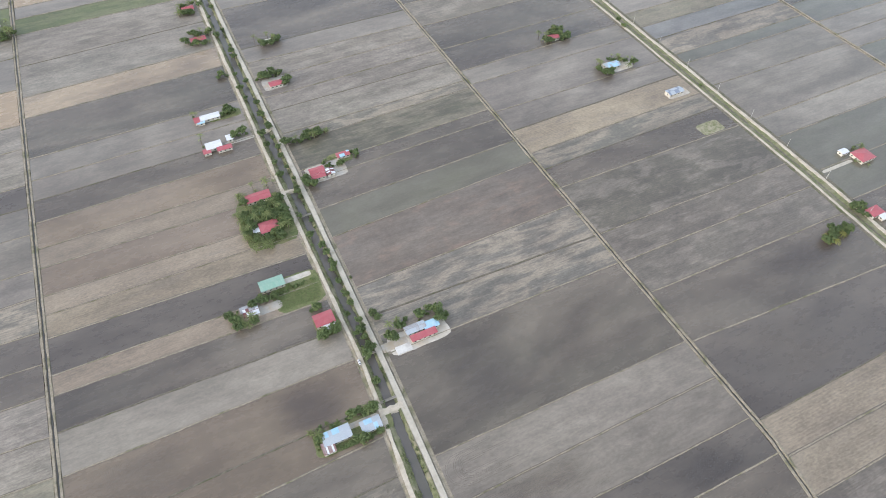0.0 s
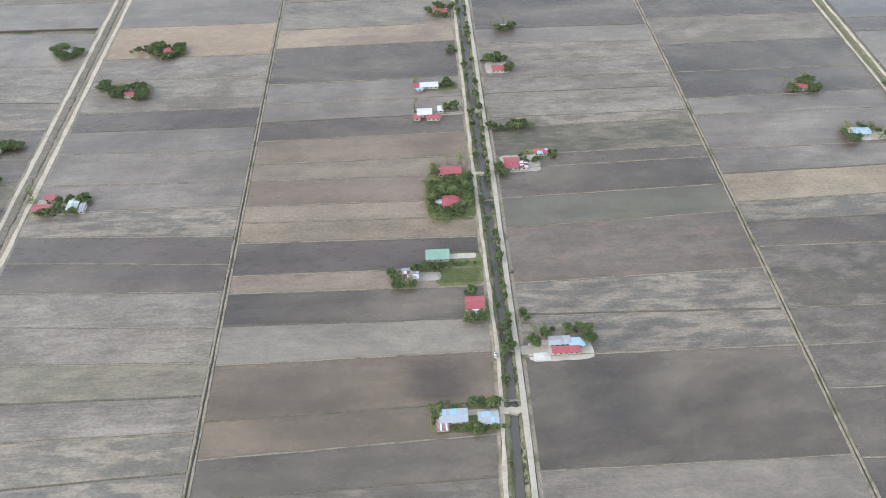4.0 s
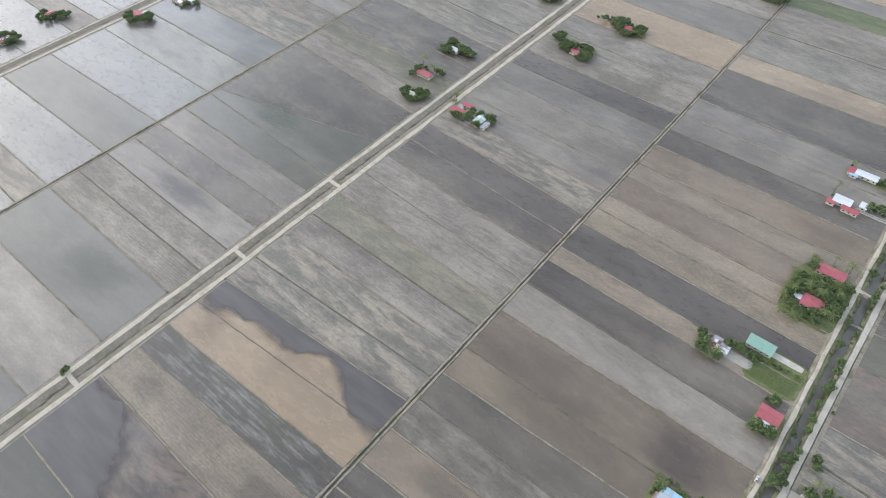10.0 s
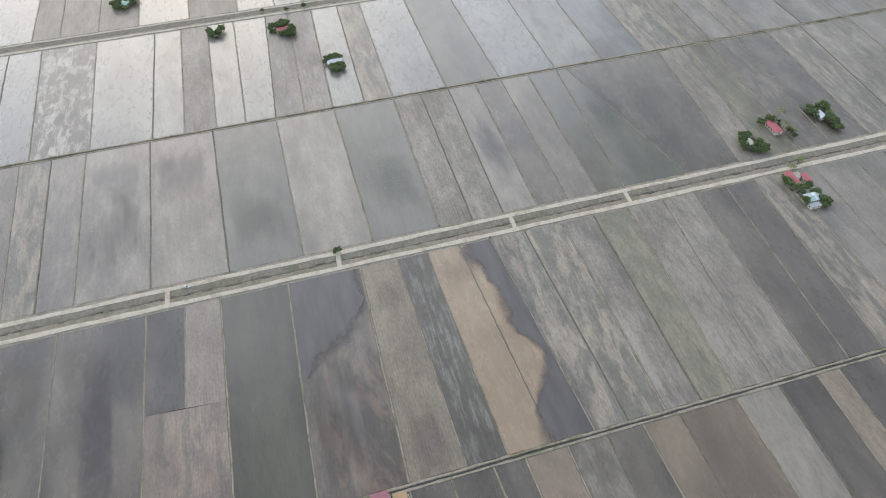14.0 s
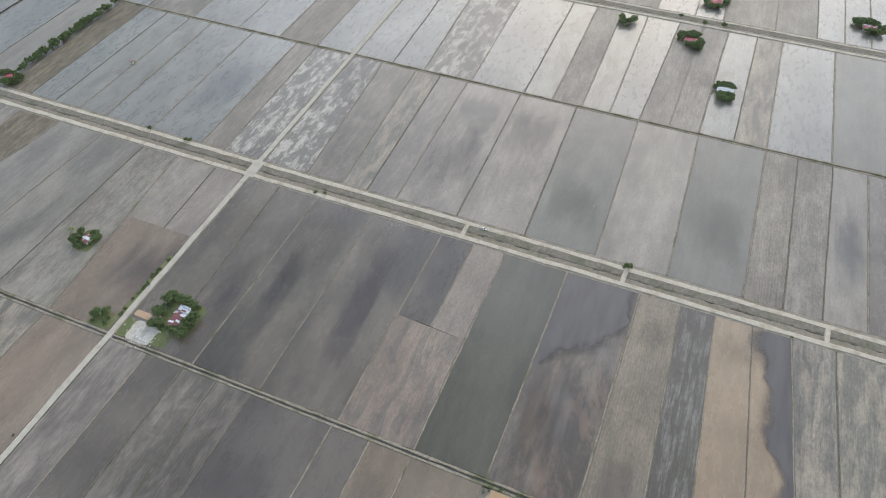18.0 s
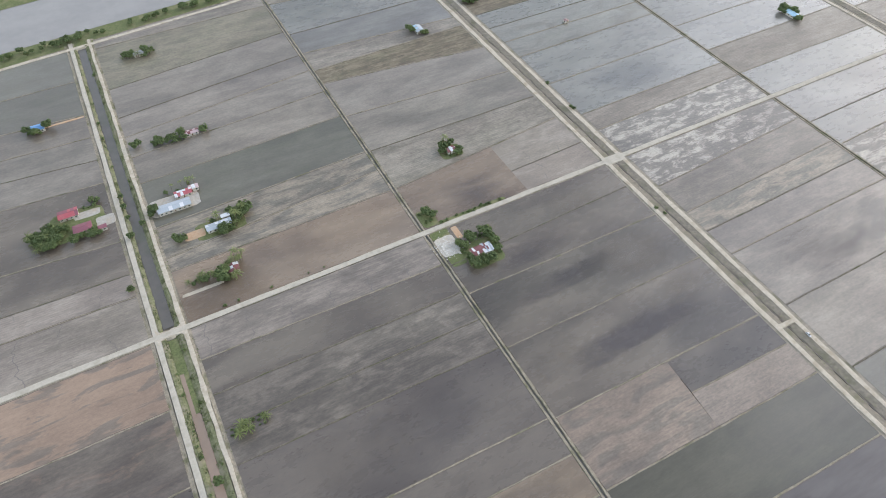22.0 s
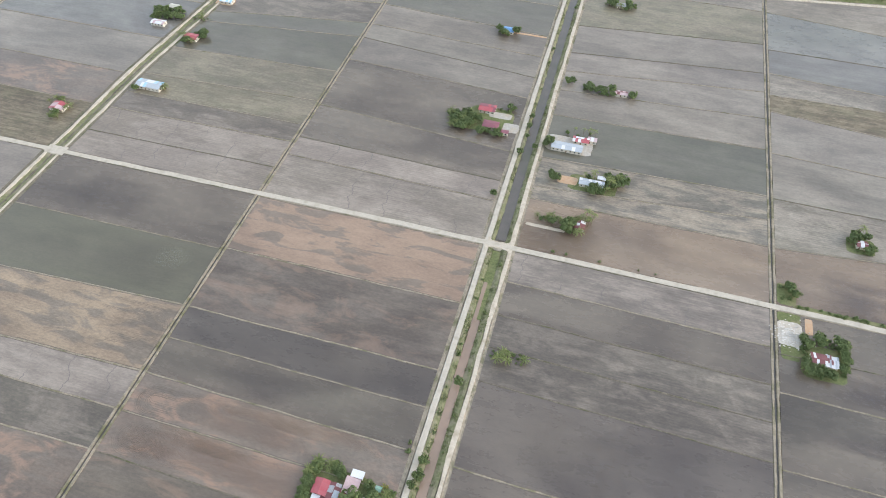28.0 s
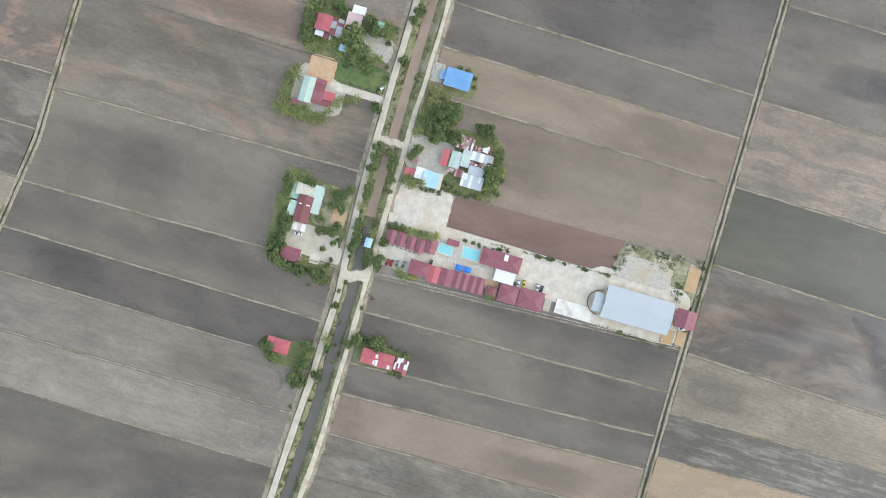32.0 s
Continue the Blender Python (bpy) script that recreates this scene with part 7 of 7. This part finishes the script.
# trees and shrubs round the houses near the resort, place by place
GARDENS = [
    ("tree", [(116.9, -104.8), (115.4, -108.6), (111.6, -111.8), (102.9, -114.3), (99.4, -112.7), (116.4, -100.9), (115.6, -96.8), (113.4, -93.0), (111.3, -90.3), (76.6, -104.9), (66.7, -107.8), (84.8, -100.8)], 0.75),
    ("palm", [(106.8, -112.5), (107.5, -86.7), (102.5, -86.8), (99.0, -89.8), (110.2, -84.5), (78.5, -90.8), (85.0, -87.9), (88.7, -88.9), (74.9, -103.7), (69.1, -104.7), (66.9, -102.7), (76.1, -88.5), (72.7, -88.5), (70.0, -87.3)], 0.8),
    ("dark", [(97.3, -108.9), (80.2, -108.2), (55.8, -121.1), (57.8, -115.5), (56.5, -91.6), (114.3, -100.5), (56.4, -41.1), (38.6, 10.0), (81.6, 89.0), (61.3, 97.7), (54.5, 92.4), (54.2, 51.5)], 0.85),
    ("tree", [(86.7, -95.4)], 1.75),
    ("yellow", [(72.3, -109.8), (-13.9, -46.4), (11.3, -2.0), (17.7, 24.0)], 0.75),
    ("bush", [(68.3, -99.6), (64.2, -79.9), (65.4, -86.3), (65.7, -72.7), (104.4, -51.2), (82.5, -59.0), (25.2, -98.1), (19.8, -97.0), (15.0, -94.4), (14.2, -89.5), (75.3, -80.0), (88.1, -80.3)], 0.95),
    ("palm", [(115.9, -69.7), (113.3, -72.2), (116.1, -64.6), (115.2, -58.1), (113.5, -52.6), (111.1, -47.6), (107.1, -45.4), (103.3, -46.5), (98.7, -45.5), (95.3, -47.8), (91.6, -49.9), (89.1, -53.0), (87.2, -58.0), (84.8, -61.0), (80.8, -62.2), (76.5, -63.5)], 0.8),
    ("tree", [(65.2, -62.8), (62.9, -60.8), (38.1, -62.3), (27.2, -53.8), (-2.6, -64.2), (-9.1, -44.3), (-9.6, -40.4), (-8.5, -37.4), (-12.5, -41.9), (36.7, -43.6), (37.6, -41.0), (34.9, -45.5)], 0.75),
    ("palm", [(37.4, -82.7), (33.9, -82.1), (29.9, -79.9), (26.1, -78.3), (34.5, -78.5), (37.5, -65.9), (34.4, -63.4), (31.0, -60.7), (29.3, -66.6), (25.3, -64.4), (22.5, -60.5), (37.1, -58.9), (31.4, -56.6), (26.3, -57.4), (21.5, -63.9), (19.2, -67.6), (37.8, -55.4)], 0.8),
    ("dark", [(1.5, -65.7), (-0.2, -67.9), (18.9, -59.6), (15.9, -58.4), (4.5, -67.8)], 0.95),
    ("palm", [(-8.5, -60.2), (-10.7, -56.2), (-11.3, -51.7), (-13.2, -48.8), (37.4, -28.9), (33.7, -28.0), (30.9, -29.8), (28.2, -28.6), (-11.2, -31.5), (-6.6, -30.1), (-13.2, -37.1)], 0.7),
    ("bush", [(-7.7, -32.1), (-5.0, -29.7), (-1.6, -30.0), (1.1, -27.8), (14.2, -32.4), (10.7, -31.7), (11.5, -28.8), (6.5, -28.9), (4.7, -28.5), (-12.4, -53.7), (-15.9, -42.9), (-15.4, -34.4)], 0.9),
    ("tree", [(56.9, -34.9), (56.9, -29.2), (55.1, -17.3), (55.1, -12.9), (54.9, 2.7), (55.4, 5.6), (54.3, 11.3), (54.8, 14.1), (55.0, 18.2), (45.1, -25.6), (50.6, -39.5), (46.2, -36.1), (46.4, -32.3), (45.4, 18.8), (45.0, 22.6), (40.0, 21.2), (37.9, 19.2), (38.7, 23.5), (58.2, -27.8)], 0.85),
    ("palm", [(56.4, -23.0), (45.4, -10.8), (46.4, 6.3), (45.2, 10.3), (26.4, 23.2), (23.5, 25.0), (20.9, 25.9), (56.8, -6.1)], 0.8),
    ("bush", [(56.1, -3.6), (54.9, 23.2), (43.7, -18.7), (46.2, -6.5), (46.1, 0.5), (45.8, 25.6), (38.5, -0.7), (35.5, -2.3), (31.5, -2.1), (-5.2, -3.9), (-10.1, -4.3), (-13.7, -3.7), (-17.2, -3.0), (-21.8, -3.4), (55.6, 43.5), (53.2, 37.8)], 0.85),
    ("bush", [(37.5, 0.6), (34.8, -0.2), (32.2, 0.2), (29.6, -0.6), (27.6, 0.4), (24.0, -1.2), (20.2, -1.0), (16.4, -1.4)], 0.95),
    ("palm", [(28.2, -0.4), (25.4, 0.1), (22.1, 0.1), (18.4, -0.9), (14.8, -0.3), (-27.5, 22.8), (91.3, -14.7), (92.1, -11.8), (98.7, -5.8), (98.9, -0.8), (98.8, 2.9), (76.6, -10.7), (67.0, -6.4), (61.3, 83.0), (54.0, 71.5)], 0.8),
    ("bush", [(-24.6, -4.6), (-26.2, -5.0), (-29.8, -5.2), (-46.8, -7.2), (-48.6, -7.0), (-53.4, -7.6), (-55.0, -7.3), (-56.3, -7.8), (-63.4, -7.4), (-74.6, -7.8), (-76.0, -7.5), (-88.5, -7.9), (-90.1, -19.5), (-91.4, -13.2)], 0.8),
    ("bush", [(-97.9, -27.5), (-99.2, -26.6), (-116.1, -28.1), (-118.4, -27.0), (-139.9, -27.1), (-140.5, -21.0), (-141.0, -10.7), (-131.5, -9.9), (-130.4, -13.1), (-128.4, -14.6), (-103.7, 21.1), (-105.0, 20.6), (-113.7, 21.1)], 0.6),
    ("tree", [(98.5, -10.9), (96.1, -14.0), (87.1, -11.9), (96.9, 11.4), (94.1, 14.3), (97.2, 13.9), (96.2, 21.9), (95.7, 26.8), (95.9, 31.9), (95.5, 35.5), (77.4, 7.0), (76.1, 13.7), (71.9, 13.1), (68.0, 12.7), (66.5, 8.8)], 0.75),
    ("bush", [(92.7, 37.0), (87.5, 37.5), (80.7, 37.8), (75.8, 37.4), (71.7, 37.6), (68.2, 34.8), (65.8, 31.5), (64.9, 27.8), (63.8, 15.8), (66.2, 18.8), (71.0, 22.9), (89.4, 84.3), (87.9, 81.5), (63.1, 114.3), (35.2, 67.0), (30.2, 66.8)], 1.0),
    ("tree", [(72.3, -1.8), (69.7, -4.3), (66.7, -1.1), (68.0, -9.8), (65.0, -13.4), (72.5, -9.2), (83.6, 86.9), (79.7, 91.1), (65.4, 91.6), (62.3, 87.6), (63.9, 77.7), (60.8, 80.2), (40.9, 70.3), (38.1, 68.5)], 0.75),
    ("bush", [(6.6, 70.9), (6.0, 74.1), (6.6, 77.6), (11.4, 79.7), (14.6, 80.0), (49.2, 74.1), (47.9, 83.1), (40.5, 49.1), (13.5, 66.9), (9.8, 67.9)], 0.8)]
for kind, places, size in GARDENS:
    for x, y in places:
        plant(kind, x, y, size)

# the thick planting round the houses by the canal
for n_grove, (x, y, w, d, count, kinds) in enumerate([(29, -63, 22, 20, 16, ("tree", "palm", "dark", "palm")), (33, -76, 12, 8, 6, ("palm", "banana", "bush")), (84, -86, 22, 8, 9, ("palm", "tree", "bush", "palm")), (114, -101, 8, 26, 10, ("tree", "dark", "palm")),
                                                  (104, -112, 22, 6, 7, ("palm", "tree", "dark")), (115, -58, 8, 26, 10, ("palm",)), (102, -47, 24, 5, 7, ("palm",)), (-10, -46, 7, 28, 9, ("palm", "tree", "banana", "bush")), (96, 24, 6, 34, 10, ("tree", "dark", "bush")),
                                                  (98, -4, 5, 22, 7, ("palm", "tree")), (78, 38, 34, 4, 10, ("tree", "bush", "dark")), (74, -106, 14, 9, 6, ("palm", "bush", "tree")), (64, 95, 10, 20, 8, ("tree", "dark", "palm")),
                                                  (83, 86, 8, 10, 4, ("dark", "tree")), (26, -27, 26, 4, 7, ("palm", "bush")), (24, 66, 30, 3, 7, ("bush", "tree")), (9, 74, 3, 14, 5, ("bush", "banana"))]):
    scatter(x, y, w, d, count, kinds, 900 + n_grove, 2.6)

# trees on the canal banks
rng = random.Random(77)
for y0, y1, step, kinds in ((42, 130, 14.0, ("bush", "tree", "bush")), (196, 260, 12.0, ("bush", "tree")), (236, 500, 6.5, ("tree", "dark", "dark", "tree", "bush")),
                            (500, 760, 15.0, ("tree", "dark", "bush")), (-150, -50, 11.0, ("bush", "bush", "tree", "bush")), (-285, -150, 13.0, ("bush", "bush")), (-470, -395, 11.0, ("dark", "tree", "bush")), (-700, -470, 34.0, ("bush", "tree"))):
    y = y0
    while y < y1:
        east = rng.random() < 0.68
        x = along(EAST_ROAD, y) - rng.uniform(3.6, 5.6) if east else along(WEST_ROAD, y) + rng.uniform(3.2, 4.6)
        plant(rng.choice(kinds), x, y, rng.uniform(0.55, 0.9) * (1.2 if y > 196 else 1.0))
        y += step * rng.uniform(0.6, 1.4)
plant("tree", 49.5, -186, 1.0)
plant("tree", 6, -332, 1.5)
for x, y, kind, size in ((68, -352, "dark", 0.7), (-331, -374, "dark", 0.6), (-331, -378, "dark", 0.55), (-332, -418, "dark", 0.6), (-330, 14, "dark", 0.8), (-331, 11, "bush", 1.0), (-316, -240, "bush", 0.9), (-318, -232, "bush", 0.8), (68, 262, "dark", 0.9), (70, 257, "tree", 0.8),
                         (12, -308, "bush", 0.8), (2, -308, "bush", 0.7), (-22, -308, "bush", 0.8), (-50, -308, "bush", 0.5), (-62, -308, "bush", 0.5), (66, 300, "bush", 0.8), (66, -134, "tree", 0.6), (67, -140, "bush", 0.9), (36, 42, "bush", 0.8), (73, 45, "bush", 0.7), (-312, 128, "bush", 0.6), (449, 505, "dark", 0.8), (447, 492, "tree", 0.8), (452, 374, "bush", 0.9),
                         (-694, 40, "dark", 0.8), (-698, -5, "dark", 0.7), (-692, 20, "tree", 0.7)):
    plant(kind, x, y, size)


# ------------------------------------------------------------------ weeds on the banks and verges
def weeds(name, spots, size, material, label, seed):
    rng = random.Random(seed)
    verts, faces = [], []
    for x, y, z in spots:
        s = size * rng.uniform(0.5, 1.4)
        for k in range(3):
            a = rng.uniform(0, 6.28)
            c, q = math.cos(a) * s, math.sin(a) * s
            b = len(verts)
            verts += [(x - q * 0.4, y + c * 0.4, z), (x + q * 0.4, y - c * 0.4, z), (x + c + q * 0.3, y + q - c * 0.3, z + s * 0.7), (x + c * 1.1 - q * 0.3, y + q * 1.1 + c * 0.3, z + s * 0.55)]
            faces.append((b, b + 1, b + 2, b + 3))
    return thing(name, mesh_of(name, verts, faces, material), label, "weeds", kind="stuff")


M_WEED = leaf_material("bank_weeds", (0.125, 0.15, 0.065), (0.26, 0.275, 0.135))
rng = random.Random(5)
spots = []
for k in range(13000):
    y = rng.uniform(-700, 760)
    t = rng.random()
    if math.sin(y * 0.21) + math.sin(y * 0.083 + 1.7) + math.sin(y * 0.57 + 0.6) < rng.uniform(-0.4, 1.4):
        continue
    if rng.random() < 0.5:
        a, b = centre(y) - (4.4 if y < -300 else 2.8), along(WEST_ROAD, y) + 1.9
    else:
        a, b = centre(y) + (4.4 if y < -300 else 3.0), along(EAST_ROAD, y) - 2.7
    spots.append((a + (b - a) * t, y, -1.25 + 1.4 * t ** 0.7))
weeds("bank_weeds", spots, 0.62, M_WEED, "mixed green and straw weeds on the canal banks", 1)
spots = []
for k in range(2600):
    y = rng.uniform(-700, 760)
    if math.sin(y * 0.17) + math.sin(y * 0.063 + 0.7) < rng.uniform(-0.2, 1.6):
        continue
    spots.append((along(WEST_ROAD, y) - rng.uniform(2.0, 4.4), y, 0.05) if rng.random() < 0.5 else (along(EAST_ROAD, y) + rng.uniform(2.8, 5.2), y, 0.05))
weeds("verge_weeds", spots, 0.42, M_WEED, "thin weeds along the road verges", 2)
spots = []
for k in range(4000):
    x, y = rng.choice((line(EAST_DRAIN), line(WEST_DRAIN), line(FAR_WEST_ROAD, -7), line(FAR_EAST_ROAD, 5.8))), rng.uniform(-700, 700)
    spots.append((x(y) + rng.choice((-1, 1)) * rng.uniform(0.9, 2.6), y, 0.05))
weeds("drain_weeds", spots, 0.36, M_WEED, "thin weeds along the drains", 3)
spots = []
for x0, y0, x1, y1, wide, count in ((-92, -9, -96, -27, 3.5, 260), (-94, -27, -139, -28.5, 3.0, 420), (-140.6, -27, -141, 12, 1.4, 240), (-20, -6.6, -92, -8.6, 0.8, 330), (-88, 21.2, -131, 22.4, 1.3, 420), (-128, -16, -130, -4, 3.0, 120),
                                    (-100, -24, -128, -24, 6.0, 300), (38, -28.4, -14, -28.6, 1.6, 260), (97, -88, 118, -90, 5.0, 160), (117, -112, 117, -88, 3.0, 160), (64, -71, 92, -71, 1.4, 120), (58, 66, 58, 100, 3.0, 140)):
    for k in range(count):
        t, u = rng.random(), rng.gauss(0, 0.45) * wide
        d = math.hypot(x1 - x0, y1 - y0)
        if math.sin(t * d * 0.55) + math.sin(t * d * 0.21 + x0) > rng.uniform(-1.2, 1.6):
            continue
        spots.append((x0 + (x1 - x0) * t - (y1 - y0) / d * u, y0 + (y1 - y0) * t + (x1 - x0) / d * u, 0.12))
weeds("scrub_weeds", spots, 0.42, M_WEED, "loose weeds and low scrub along the yard edges", 5)
spots = [(12 + 0.55 * k + rng.uniform(-0.15, 0.15), 293.5 + 1.5 * j + rng.uniform(-0.15, 0.15), 0.14) for j in range(13) for k in range(56)]
weeds("vegetable_rows", spots, 0.4, M_BANANA, "rows of green vegetable plants in the garden", 4)
# ------------------------------------------------------------------ the south end: bank road, wood and river
SHORE_LINE = [(-2000, -990), (-1100, -862), (-100, -722), (150, -703), (330, -680), (900, -604), (2000, -460)]
end_of = lambda x: along(SHORE_LINE, x)
road("road_south", [(x, end_of(x) + 9) for x in spread(900, -1100, 20)], 4.0, M_DIRT, "sandy road along the river bank", z=0.4, seed=41)
verts = [(x, end_of(x) + dy, -0.4) for x in spread(1800, -1800, 60) for dy in (-118, -22)]
thing("river_water", mesh_of("river_water", verts, [(i, i + 1, i + 3, i + 2) for i in range(0, len(verts) - 2, 2)], M_RIVER), "broad band of grey river water", "water", kind="structure")
verts = [(x, end_of(x) + dy, 0.0 if dy > -20 else -0.6) for x in spread(1800, -1800, 40) for dy in (-26, 8)]
thing("river_bank", mesh_of("river_bank", verts, [(i, i + 1, i + 3, i + 2) for i in range(0, len(verts) - 2, 2)], M_GRASS), "green overgrown river bank", "bank", kind="structure")
verts = [(x, end_of(x) + dy, -0.2) for x in spread(2000, -2000, 100) for dy in (-1500, -116)]
thing("far_meadow", mesh_of("far_meadow", verts, [(i, i + 1, i + 3, i + 2) for i in range(0, len(verts) - 2, 2)], M_GRASS), "green marshy land beyond the river", "ground", kind="structure")
rng = random.Random(91)
for k in range(190):
    x = rng.uniform(-420, 480)
    plant(rng.choice(("dark", "tree", "dark")), x, end_of(x) - 2 - rng.uniform(0, 11), rng.uniform(0.7, 1.1))
# far trees, joined
for kind, models in TREES.items():
    spots = [f for f in FAR_TREES if f[0] == kind]
    if not spots:
        continue
    verts, faces, slots, base = [], [], [], 0
    for _, m, which in spots:
        for slot, child in enumerate(sorted(models[which].children, key=lambda o: o.name)):
            me = child.data
            co = np.empty(len(me.vertices) * 3)
            me.vertices.foreach_get("co", co)
            co = co.reshape(-1, 3) @ np.array(m.to_3x3()).T + np.array(m.translation)
            verts.append(co)
            faces += [tuple(i + base for i in p.vertices) for p in me.polygons]
            slots += [slot] * len(me.polygons)
            base += len(co)
    kids = sorted(models[0].children, key=lambda o: o.name)
    me = mesh_of("far_" + kind, np.concatenate(verts).tolist(), faces, [k.data.materials[0] for k in kids])
    me.polygons.foreach_set("material_index", slots)
    thing("far_trees", me, "distant green trees of the farmsteads", "trees", kind="stuff")
for models in TREES.values():
    for ob in models:
        if ob.name not in used_models:
            for o in (*ob.children, ob):
                bpy.data.objects.remove(o)
